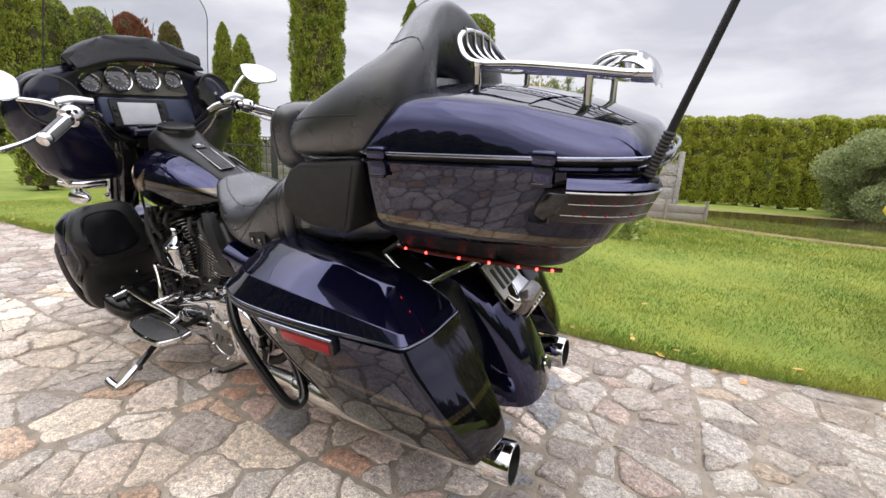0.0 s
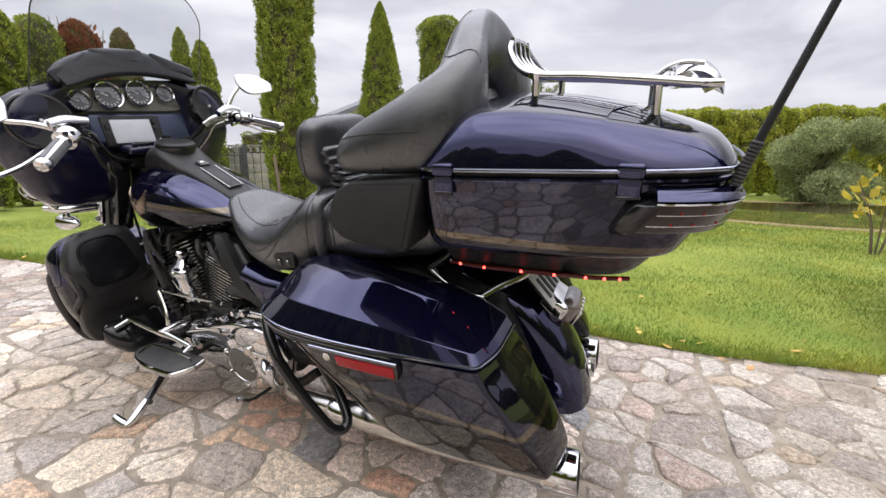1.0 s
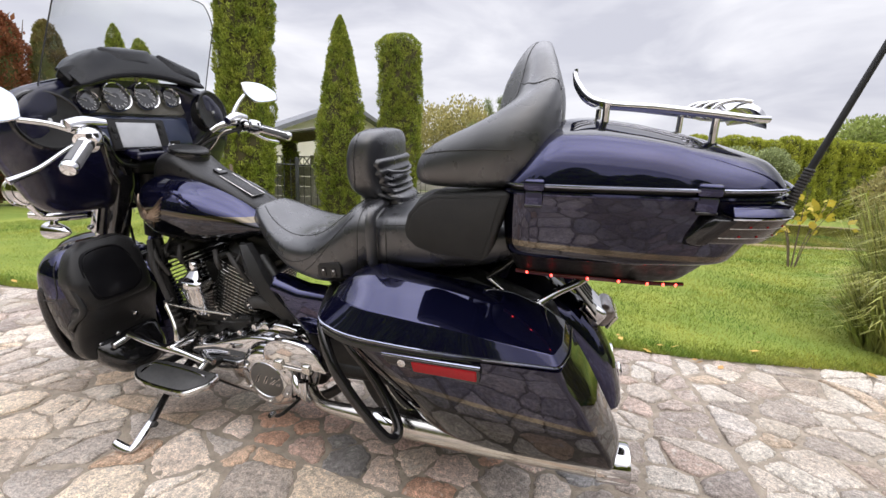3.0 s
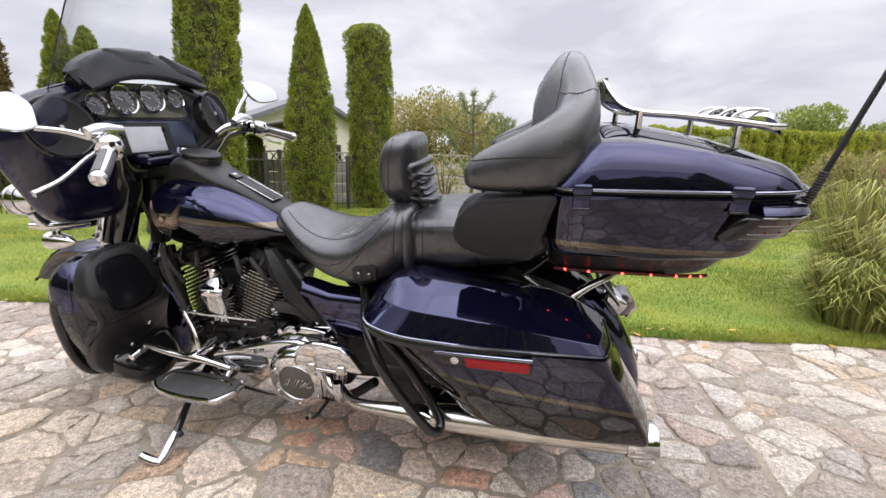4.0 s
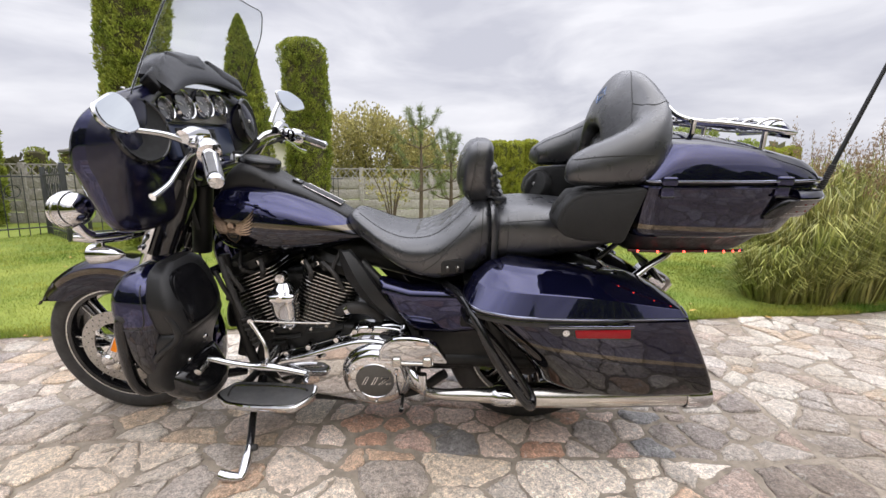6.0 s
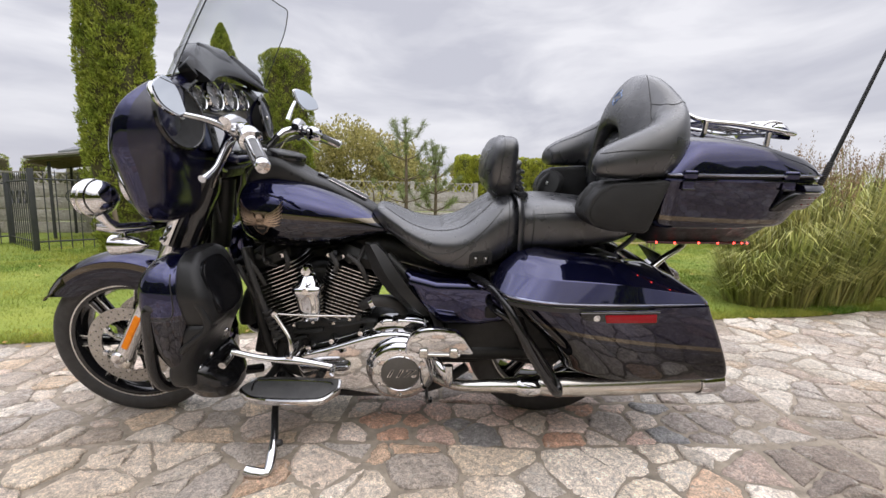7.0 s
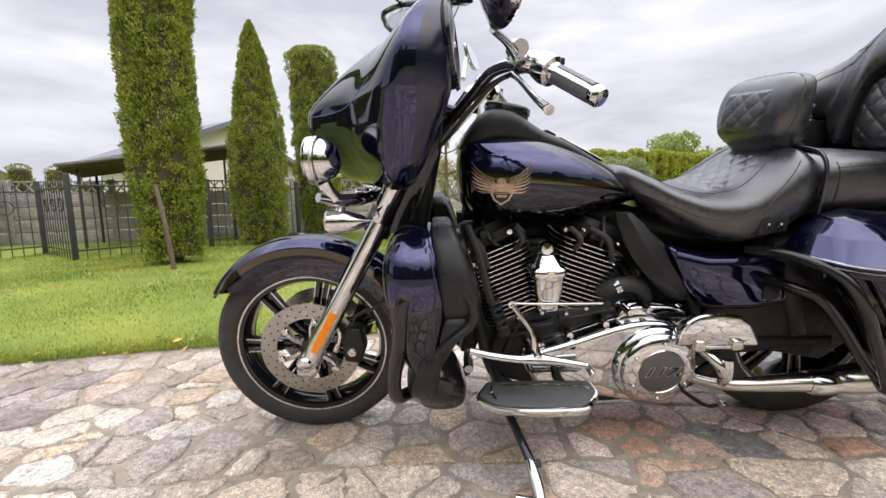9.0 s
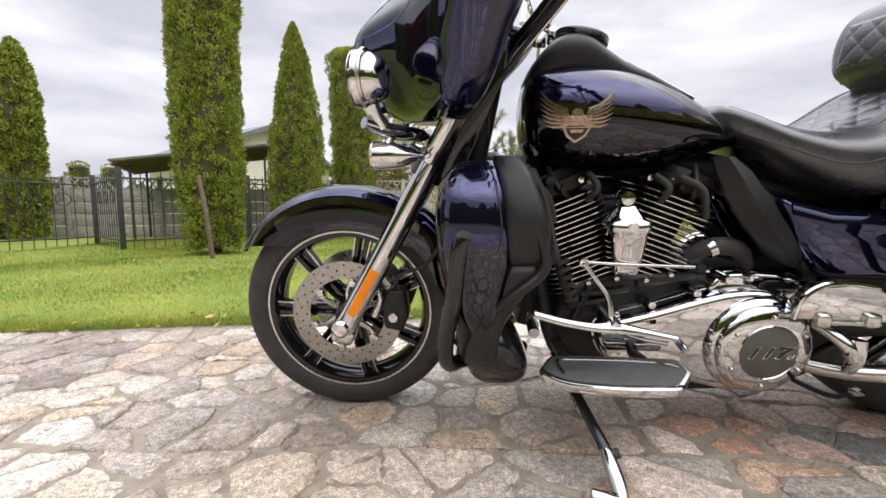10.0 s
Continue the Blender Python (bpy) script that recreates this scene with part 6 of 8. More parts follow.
for sd in (1, -1):
    seam("stitch_seam", seat_tree, [P(0.99, sd * 0.06, 1.2), P(1.05, sd * 0.10, 1.2), P(1.15, sd * 0.135, 1.2), P(1.26, sd * 0.145, 1.2), P(1.36, sd * 0.115, 1.2), P(1.42, sd * 0.06, 1.2)], (0, 0, -1), seat, 0.0018)
    seam("stitch_seam", seat_tree, [P(1.0, sd * 0.5, 0.80), P(1.08, sd * 0.5, 0.765), P(1.16, sd * 0.5, 0.735), P(1.24, sd * 0.5, 0.745), P(1.33, sd * 0.5, 0.81), P(1.40, sd * 0.5, 0.885)], (0, sd, 0), seat, 0.0018)
    seam("stitch_seam", seat_tree, [P(1.21, sd * 0.5, 0.69), P(1.27, sd * 0.5, 0.735), P(1.33, sd * 0.5, 0.80)], (0, sd, 0), seat, 0.0015)
    seam("stitch_seam", seat_tree, [P(1.40, sd * 0.5, 0.70), P(1.415, sd * 0.5, 0.78), P(1.42, sd * 0.5, 0.86), P(1.425, sd * 0.3, 0.915)], (0, sd, 0), seat, 0.0018)
    seam("stitch_seam", rear_tree, [P(1.50, sd * 0.5, 0.73), P(1.505, sd * 0.5, 0.80), P(1.505, sd * 0.5, 0.88)], (0, sd, 0), rear_seat, 0.0018)
    seam("stitch_seam", rear_tree, [P(1.50, sd * 0.5, 0.865), P(1.62, sd * 0.5, 0.875), P(1.76, sd * 0.5, 0.87)], (0, sd, 0), rear_seat, 0.0016)
    # heater switch plate
    sw = part("heater_switch", slab([(1.285, 0.690), (1.365, 0.700), (1.365, 0.738), (1.355, 0.748), (1.295, 0.742), (1.285, 0.732)], sd * 0.200, sd * 0.217, 0.004), SATIN, seat, "black seat heater switch plate")
    for s in (1.308, 1.342):
        part("rocker", block((s, sd * 0.2175, 0.716), (0.016, 0.006, 0.026), (0, -6, 0), 0.002), GLOSSBLACK, sw)
        part("rocker_mark", block((s, sd * 0.2205, 0.722), (0.005, 0.001, 0.005), (0, 0, 0), 0), WHITE, sw)
part("seat_strap", tube([P(1.462, 0.192, 0.72), P(1.462, 0.196, 0.80), P(1.46, 0.185, 0.885), P(1.458, 0.12, 0.912), P(1.458, -0.12, 0.912), P(1.46, -0.185, 0.885), P(1.462, -0.196, 0.80), P(1.462, -0.192, 0.72)], 0.016, 10, 5, flat=0.35), LEATHER, seat, "leather seat strap")

# rider backrest: a rounded pad on a wrinkled cover
def backrest_ring(h, s, th, w, e=3.0, n=32):
    out = []
    for i in range(n):
        a = 2 * math.pi * i / n
        c, d = math.cos(a), math.sin(a)
        out.append(P(s + th * math.copysign(abs(c) ** (2 / e), c), w * math.copysign(abs(d) ** (2 / e), d), h))
    return out


rb = [(0.905, 1.425, 0.040, 0.085), (0.925, 1.415, 0.052, 0.10), (0.955, 1.405, 0.062, 0.128), (1.00, 1.402, 0.062, 0.142), (1.05, 1.405, 0.058, 0.145), (1.09, 1.412, 0.050, 0.138), (1.112, 1.418, 0.036, 0.115), (1.121, 1.422, 0.018, 0.07)]
rb_bm = skin(bmesh.new(), [backrest_ring(*q) for q in spline(rb, 4)])
rb_tree = BVHTree.FromBMesh(rb_bm)
rest = part("rider_backrest", rb_bm, LEATHER, bike, "padded black leather rider backrest", 70)
part("quilted_insert", quilt(rb_tree, lambda u, t: P(1.2, (2 * u - 1) * 0.095, 0.965 + 0.115 * t), 56, (1, 0, 0), 0.0012, (3, 2), 0.0026), LEATHER, rest, "diamond quilted insert", 80)
part("edge_seam", tube(drape(rb_tree, spline([P(1.38, 0.10, 0.93), P(1.385, 0.2, 0.98), P(1.39, 0.2, 1.05), P(1.40, 0.16, 1.10), P(1.41, 0.0, 1.18), P(1.40, -0.16, 1.10), P(1.39, -0.2, 1.05), P(1.385, -0.2, 0.98), P(1.38, -0.10, 0.93)], 4), (0, 0, 0.0001), 0.0005), 0.003, 6, 1), LEATHER, rest)
# wrinkled back cover
bm = bmesh.new()
rings = []
for j, (h, s, th, w) in enumerate(spline([(0.885, 1.475, 0.030, 0.06), (0.905, 1.475, 0.046, 0.075), (0.935, 1.462, 0.036, 0.085), (0.965, 1.455, 0.030, 0.10), (1.00, 1.450, 0.028, 0.115), (1.04, 1.446, 0.026, 0.12)], 5)):
    rings.append(backrest_ring(h, s + 0.006 * math.sin(j * 1.9), th * (1 + 0.10 * math.sin(j * 2.3)), w * (1 + 0.05 * math.sin(j * 1.7))))
part("back_cover", skin(bm, rings), LEATHER, rest, "wrinkled leather cover of the hinge", 80)
for j, h in enumerate((0.925, 0.95, 1.005)):
    part("cover_fold", tube([P(1.44, 0.098, h + 0.012), P(1.478, 0.078, h - 0.004), P(1.495, 0.0, h - 0.012), P(1.478, -0.078, h - 0.004), P(1.44, -0.098, h + 0.012)], 0.006, 8), LEATHER, rest)

# passenger backrest wraps round in plan, with arms
STA = [(1.650, 0.268, 1.020, 1.055, 0.020, 0.0), (1.666, 0.272, 1.006, 1.082, 0.044, 0.0), (1.71, 0.276, 1.002, 1.110, 0.056, 0.0), (1.78, 0.276, 1.002, 1.142, 0.062, 0.0), (1.84, 0.266, 1.002, 1.178, 0.068, 0.006), (1.880, 0.238, 0.985, 1.214, 0.070, 0.016),
       (1.890, 0.195, 0.94, 1.250, 0.067, 0.028), (1.880, 0.150, 0.92, 1.284, 0.062, 0.035), (1.873, 0.118, 1.02, 1.304, 0.058, 0.035), (1.869, 0.085, 1.125, 1.320, 0.055, 0.033), (1.866, 0.045, 1.155, 1.333, 0.053, 0.030), (1.865, 0.0, 1.162, 1.338, 0.052, 0.030)]
STA = STA + [(a, -b, c, d, e, f) for a, b, c, d, e, f in STA[::-1][1:]]
path = spline(STA, 4)
rings = []
for i, (s, v, h0, h1, th, back) in enumerate(path):
    p, q = path[max(i - 1, 0)], path[min(i + 1, len(path) - 1)]
    d = Vector((q[0] - p[0], -(q[1] - p[1]), 0)).normalized()
    nrm = Vector((d.y, -d.x, 0))
    ring = []
    for j in range(28):
        a = 2 * math.pi * j / 28
        c, w = math.cos(a), math.sin(a)
        x = math.copysign(abs(c) ** 0.62, c)
        z = math.copysign(abs(w) ** 0.72, w)
        slim = 1 - 0.25 * max(0, z)
        ring.append(Vector(P(s, v, (h0 + h1) / 2 + (h1 - h0) / 2 * z)) + nrm * (th * x * slim) + Vector((back * z, 0, 0)))
    rings.append(ring)
pb_bm = skin(bmesh.new(), rings)
pb_tree = BVHTree.FromBMesh(pb_bm)
pback = part("passenger_backrest", pb_bm, LEATHER, bike, "wrap-around black leather passenger backrest with arms", 70)
part("lumbar_pad", skin(bmesh.new(), [backrest_ring(h, s, th, w, 3.0) for h, s, th, w in spline([(0.90, 1.862, 0.02, 0.10), (0.92, 1.860, 0.04, 0.125), (1.00, 1.862, 0.045, 0.135), (1.08, 1.868, 0.045, 0.130), (1.135, 1.876, 0.038, 0.110), (1.165, 1.885, 0.018, 0.07)], 4)]), LEATHER, pback, "lower back pad")
lb = skin(bmesh.new(), [backrest_ring(h, s, th, w, 3.0) for h, s, th, w in spline([(0.90, 1.862, 0.02, 0.10), (0.92, 1.860, 0.04, 0.125), (1.00, 1.862, 0.045, 0.135), (1.08, 1.868, 0.045, 0.130), (1.135, 1.876, 0.038, 0.110), (1.165, 1.885, 0.018, 0.07)], 4)])
lb_tree = BVHTree.FromBMesh(lb)
lb.free()
part("quilted_insert", quilt(lb_tree, lambda u, t: P(1.6, (2 * u - 1) * 0.115 * (1 - 0.22 * t ** 3), 0.925 + 0.205 * t), 72, (1, 0, 0), 0.002, (3, 3)), LEATHER, pback, "diamond quilted insert", 80)
for sd in (1, -1):
    seam("stitch_seam", pb_tree, [P(1.66, sd * 0.6, 1.075), P(1.72, sd * 0.6, 1.085), P(1.80, sd * 0.6, 1.090), P(1.87, sd * 0.6, 1.090)], (0, sd, 0), pback, 0.0018)
    for run in ([(1.885, 0.06, 1.335), (1.868, 0.115, 1.292), (1.850, 0.165, 1.235), (1.815, 0.205, 1.178), (1.765, 0.232, 1.138), (1.70, 0.245, 1.108), (1.650, 0.258, 1.066)], [(1.850, 0.165, 1.235), (1.90, 0.225, 1.215), (1.955, 0.20, 1.21)]):
        seam("stitch_seam", pb_tree, [P(a, sd * b, c) for a, b, c in run], (0, 0, 0.0001), pback, 0.0017)
    # speaker pods under the arms
    pod = part("speaker_pod", slab([(1.622, 0.905), (1.632, 0.940), (1.658, 0.972), (1.695, 0.990), (1.858, 1.002), (1.870, 0.996), (1.824, 0.850), (1.812, 0.838), (1.70, 0.846), (1.650, 0.860), (1.626, 0.882)], sd * 0.225, sd * 0.332, 0.007, 3), TEXTURED, bike, "grained black passenger speaker pod with a flat side")
    part("pod_face", slab([(1.634, 0.905), (1.643, 0.935), (1.665, 0.962), (1.70, 0.980), (1.852, 0.991), (1.815, 0.858), (1.808, 0.850), (1.70, 0.857), (1.655, 0.870), (1.638, 0.888)], sd * 0.330, sd * 0.3345, 0.0025, 2), TEXTURED, pod)
    face = P(1.665, sd * 0.228, 0.928)
    part("pod_speaker", lathe([(0.0, 0.008), (0.045, 0.010), (0.056, 0.008), (0.062, -0.004), (0.062, -0.03)], face, (-0.75, sd * 0.60, 0.25), 36, caps=False), TEXTURED, pod, "round speaker face with a silver dot")
    part("pod_dot", lathe([(0, 0.013), (0.007, 0.012), (0.008, 0.006)], face, (-0.75, sd * 0.60, 0.25), 14, caps=False), ALU, pod)
# small blue stitched emblem on the backrest: plain shield and bar
for ring in ([(-0.020, 0.006), (-0.015, 0.018), (0.0, 0.026), (0.015, 0.018), (0.020, 0.006)], [(0.020, -0.006), (0.013, -0.018), (0.0, -0.026), (-0.013, -0.018), (-0.020, -0.006)], [(-0.027, 0.006), (0.027, 0.006), (0.027, -0.006), (-0.027, -0.006), (-0.027, 0.006)], [(-0.012, 0.011), (0.0, 0.017), (0.012, 0.011)], [(-0.012, -0.011), (0.0, -0.017), (0.012, -0.011)]):
    seam("emblem_stitch", pb_tree, [P(1.6, a, 1.262 + b) for a, b in ring], (1, 0, 0), pback, 0.0017, PINSTRIPE, 2)
# trunk
def trunk_ring(h, front, rear, w, n=14):
    """Plan outline: square front, long taper and rounded rear corners."""
    half = [(front, 0.0), (front, w * 0.55), (front + 0.006, w * 0.86), (front + 0.035, w * 0.985), (front + 0.12, w), (front + 0.26, w * 0.985), (rear - 0.17, w * 0.945), (rear - 0.080, w * 0.87), (rear - 0.034, w * 0.76), (rear - 0.012, w * 0.52), (rear - 0.003, w * 0.26), (rear, 0.0)]
    half = spline(half, 4)
    return [P(s, v, h) for s, v in half] + [P(s, -v, h) for s, v in half[::-1][1:-1]]


def trunk_body(stations, k=4):
    return skin(bmesh.new(), [trunk_ring(*q) for q in spline(stations, k)])


low_bm = trunk_body([(0.846, 1.88, 2.30, 0.272), (0.849, 1.862, 2.335, 0.294), (0.857, 1.852, 2.358, 0.305), (0.875, 1.848, 2.370, 0.311), (0.91, 1.846, 2.388, 0.317), (0.96, 1.845, 2.408, 0.324), (1.004, 1.845, 2.420, 0.328)])
low_tree = BVHTree.FromBMesh(low_bm)
trunk = part("trunk", low_bm, PAINT_TRUNK, bike, "dark blue top case with a bronze band", 50)
part("pan", trunk_body([(0.780, 1.905, 2.262, 0.218), (0.783, 1.880, 2.282, 0.230), (0.796, 1.866, 2.300, 0.2360), (0.848, 1.858, 2.335, 0.276)], 3), BLACK, trunk, "dark underside pan of the case")


def lid_crown(s):
    """Height of the lid's top along the case: it falls towards the rear."""
    return float(np.interp(s, (1.84, 1.90, 1.96, 2.04, 2.13, 2.22, 2.30, 2.36, 2.40, 2.44), (1.115, 1.138, 1.149, 1.149, 1.137, 1.118, 1.098, 1.084, 1.075, 1.066)))


def lid_ring(inset, share):
    k = 1 - inset / 0.333
    ring = trunk_ring(1.020, 1.845 + 0.085 * share + inset * 0.2, 2.424 - inset * 0.75, 0.333 * k)
    return [(x, y, 1.020 + share * (lid_crown(x) - 1.020)) for x, y, z in ring]


lid_bm = skin(bmesh.new(), [lid_ring(*q) for q in spline([(0.0, 0.0), (0.001, 0.06), (0.007, 0.24), (0.0175, 0.45), (0.030, 0.62), (0.038, 0.70), (0.046, 0.752), (0.056, 0.79), (0.076, 0.838), (0.115, 0.903), (0.16, 0.958), (0.22, 0.99), (0.28, 1.0)], 3)])
lid_tree = BVHTree.FromBMesh(lid_bm)
lid = part("lid", lid_bm, PAINT, trunk, "domed dark blue lid", 50)
part("seal", trunk_body([(1.002, 1.852, 2.418, 0.323), (1.022, 1.852, 2.418, 0.323)], 1), RUBBER, trunk)


def trunk_line(h, front, rear, w, r, name, material, flat=1.0):
    return part(name, tube(trunk_ring(h, front, rear, w), r, 8, 1, closed=True), material, trunk)


trunk_line(1.020, 1.845, 2.434, 0.334, 0.0036, "trim_strip", SILVERLINE)
trunk_line(1.003, 1.845, 2.427, 0.329, 0.0055, "lower_rim", PAINT)
for sd in (1, -1):
    # latches
    for s, w in ((1.920, 0.331), (2.245, 0.313)):
        turn = 0 if s < 2 else sd * -9
        la = part("latch", block((s, sd * (w + 0.004), 1.021), (0.044, 0.018, 0.026), (0, 0, turn), 0.007, 3), PAINT, trunk, "dark blue lid latch")
        part("latch_hook", block((s, sd * (w + 0.001), 0.994), (0.038, 0.015, 0.040), (0, 0, turn), 0.006, 3), PAINT, la)
        part("latch_pin", tube([P(s - 0.018, sd * (w + 0.006), 0.977), P(s + 0.018, sd * (w + 0.006), 0.977)], 0.0040, 10, 1), GLOSSBLACK, la)
    # wrap-around side light
    n0 = [(2.262, 0.318), (2.295, 0.311), (2.330, 0.300), (2.362, 0.285), (2.388, 0.262), (2.406, 0.232)]
    rings = []
    for i, (s, v) in enumerate(spline(n0, 4)):
        f = i / 20
        top, bot = 0.974 - 0.004 * f, 0.913 - 0.003 * f
        d = Vector((0.30 + 0.55 * f, -sd * (1 - 0.45 * f), 0)).normalized()
        base = Vector(P(s, sd * v, 0)) - d * 0.045
        lean = 0.022 * (1 - f)
        rings.append([base + d * o + Vector((q * lean, 0, hh)) for o, q, hh in ((0, 1, top), (0.052, 1, top), (0.059, 0.95, top - 0.004), (0.036, -0.3, bot + 0.005), (0.030, -0.4, bot), (0, -0.4, bot))])
    lens = part("side_light", skin(bmesh.new(), rings), SMOKE, trunk, "smoked wrap-around rear light", 30)
    part("light_trim", tube([r[2] + Vector((0, 0, 0.001)) for r in rings], 0.0022, 8, 1), CHROME, lens)
    part("light_hood", skin(bmesh.new(), [[r[0] + Vector((0, 0, 0.001)), r[1] + Vector((0, 0, 0.001)), r[2] + (r[2] - r[0]).normalized() * 0.003 + Vector((0, 0, 0.007)), r[1] + Vector((0, 0, 0.018)), r[0] + Vector((0, 0, 0.026))] for r in rings]), PAINT, lens, "", 60)
    tip = [rings[0][k] for k in range(6)]
    mid = sum(tip, Vector()) / 6
    part("light_end", skin(bmesh.new(), [[p + Vector((dx, 0, -0.004)) + (p - mid) * g for p in tip] for dx, g in ((-0.034, -0.30), (-0.028, 0.02), (-0.004, 0.10), (0.006, 0.06))]), GLOSSBLACK, lens, "", 60)
    for row in (0.3, 0.72):
        for i in (6, 10, 15):
            r = rings[i]
            p = r[2].lerp(r[3], row)
            d = (r[2] - r[0]).normalized()
            part("light_diode", lathe([(0, 0.0018), (0.0022, 0.0012), (0.0026, -0.001)], p, Vector((d.x, d.y, 0)), 8, caps=False), RED, lens)
        part("lens_line", tube([r[2].lerp(r[3], row + 0.08) for r in rings[2:]], 0.0008, 5, 1), DISC, lens)
    # red diode strip under the case
    run = [P(1.880, sd * 0.232, 0.789), P(1.967, sd * 0.240, 0.789), P(2.077, sd * 0.237, 0.789), P(2.17, sd * 0.228, 0.787), P(2.22, sd * 0.214, 0.784), P(2.262, sd * 0.194, 0.780)]
    strip = part("diode_strip", tube(run, 0.0052, 8, 5), DIODEBASE, trunk, "black strip of red diodes under the case")
    line = spline(run, 12)
    for i in range(7):
        x, y, z = line[4 + int(i * 8.6)]
        part("diode", lathe([(0, 0.0030), (0.0026, 0.0024), (0.0034, 0)], (x, y - sd * 0.0042, z), (0, -sd, 0), 10, caps=False), LED, strip)
    # stays that carry the case
    part("case_stay", tube([P(1.935, sd * 0.185, 0.680), P(1.985, sd * 0.17, 0.715), P(2.05, sd * 0.155, 0.755), P(2.08, sd * 0.15, 0.815)], [0.013, 0.011, 0.011, 0.013], 10, 4, flat=0.7), CHROME, trunk, "chrome case stay")
    part("case_stay", tube([P(1.80, sd * 0.185, 0.742), P(1.84, sd * 0.18, 0.772), P(1.885, sd * 0.175, 0.815)], 0.009, 10, 3), GLOSSBLACK, trunk)
    part("stay_rail", tube([P(1.80, sd * 0.185, 0.742), P(1.85, sd * 0.188, 0.705), P(1.90, sd * 0.188, 0.688), P(1.945, sd * 0.186, 0.682)], 0.008, 10, 4), CHROME, trunk)
part("case_plate", block((2.03, 0, 0.808), (0.30, 0.40, 0.03), (0, 0, 0), 0.01), BLACK, trunk)

# chrome luggage rack
def rack_rail(sd):
    return tube([P(1.980, 0.0, 1.260), P(1.980, sd * 0.045, 1.259), P(1.981, sd * 0.080, 1.249), P(1.988, sd * 0.106, 1.230), P(2.015, sd * 0.132, 1.197), P(2.06, sd * 0.154, 1.180), P(2.15, sd * 0.170, 1.172), P(2.27, sd * 0.174, 1.157), P(2.335, sd * 0.168, 1.148), P(2.372, sd * 0.150, 1.146)], [0.0064, 0.0064, 0.0064, 0.0068, 0.0074, 0.0080, 0.0082, 0.0082, 0.0080, 0.0076], 14, 5)


rack = part("luggage_rack", rack_rail(1), CHROME, trunk, "chrome luggage rack")
part("rail", rack_rail(-1), CHROME, rack)
for v in (0.066, 0.022, -0.022, -0.066):
    part("slat", tube([P(1.982, v, 1.264), P(1.990, v, 1.224), P(2.025, v, 1.194), P(2.10, v, 1.178), P(2.22, v, 1.164), P(2.31, v, 1.152)], 0.0045, 10, 5), CHROME, rack)
for s, h in ((2.045, 1.180), (2.31, 1.150)):
    part("crossbar", tube([P(s, 0.16, h), P(s, 0.08, h - 0.004), P(s, -0.08, h - 0.004), P(s, -0.16, h)], 0.0062, 10, 3), CHROME, rack)
for sd in (1, -1):
    for s, h0, h1 in ((2.055, 1.112, 1.182), (2.275, 1.082, 1.157)):
        post = part("post", lathe([(0.0085, 0.0), (0.0075, h1 - h0 - 0.012), (0.010, h1 - h0)], P(s, sd * 0.160, h0), (0, 0, 1), 16, caps=False), CHROME, rack)
        part("post_foot", lathe([(0.016, 0.0), (0.014, 0.008), (0.0092, 0.016)], P(s, sd * 0.160, h0), (0, 0, 1), 16, caps=False), GLOSSBLACK, rack, "black rubber post foot")
# raised chrome end of the rack: a wide blade on arched ribs
rings = []
for s, h, w, t in spline([(2.302, 1.180, 0.120, 0.003), (2.322, 1.186, 0.132, 0.006), (2.346, 1.182, 0.138, 0.008), (2.366, 1.168, 0.136, 0.008), (2.378, 1.152, 0.130, 0.006), (2.382, 1.142, 0.124, 0.003)], 4):
    rings.append([P(s + t * b * 0.6, w * a, h - 0.016 * abs(a) ** 3 + t * b) for a, b in ((-1, 0), (-0.94, 0.8), (-0.5, 1.0), (0, 1.05), (0.5, 1.0), (0.94, 0.8), (1, 0), (0.94, -0.6), (0.5, -0.6), (0, -0.6), (-0.5, -0.6), (-0.94, -0.6))])
part("rack_wing", skin(bmesh.new(), rings), CHROME, rack, "wide chrome rack spoiler")
for v in (-0.120, -0.042, 0.042, 0.120):
    part("wing_rib", tube([P(2.268, v, 1.150), P(2.276, v, 1.168), P(2.292, v, 1.180), P(2.316, v, 1.185), P(2.346, v, 1.181)], 0.0046, 10, 4), CHROME, rack)

# whip antenna
ant0 = Vector(P(2.395, 0.262, 0.985))
ant1 = Vector(P(2.62, 0.215, 1.72))
ad = (ant1 - ant0).normalized()
antenna = part("antenna", tube([ant0 + ad * 0.075, ant0 + ad * 0.3, ant1], [0.0064, 0.0054, 0.003], 12, 3), SATIN, bike, "black whip antenna with a spring foot")
bm = bmesh.new()
prof = []
for i in range(12):
    z = 0.006 + i * 0.006
    prof += [(0.0068, z), (0.0092, z + 0.002), (0.0092, z + 0.004), (0.0068, z + 0.006)]
part("spring_foot", lathe(prof, ant0, ad, 16, caps=True), RUBBER, antenna)
part("antenna_mount", block((2.392, 0.250, 0.982), (0.035, 0.03, 0.014), (0, 0, -35), 0.005), GLOSSBLACK, antenna)

# saddlebags
def bag_ring(h, s0, s1, v0, v1):
    """Plan of the bag: round front, straight side and a slanted rear outer corner."""
    return corner_ring([(s0 + 0.012, v0, h, 0.03), (s0, (v0 + v1) / 2 - 0.02, h, 0.04), (s0 + 0.030, v1 - 0.062, h, 0.04), (s0 + 0.13, v1 - 0.008, h, 0.07), ((s0 + s1) / 2 + 0.02, v1, h, 0.10), (s1 - 0.002, v1 - 0.018, h, 0.014), (s1 + 0.022, v1 - 0.10, h, 0.03), (s1 + 0.024, v0, h, 0.02)], 6)


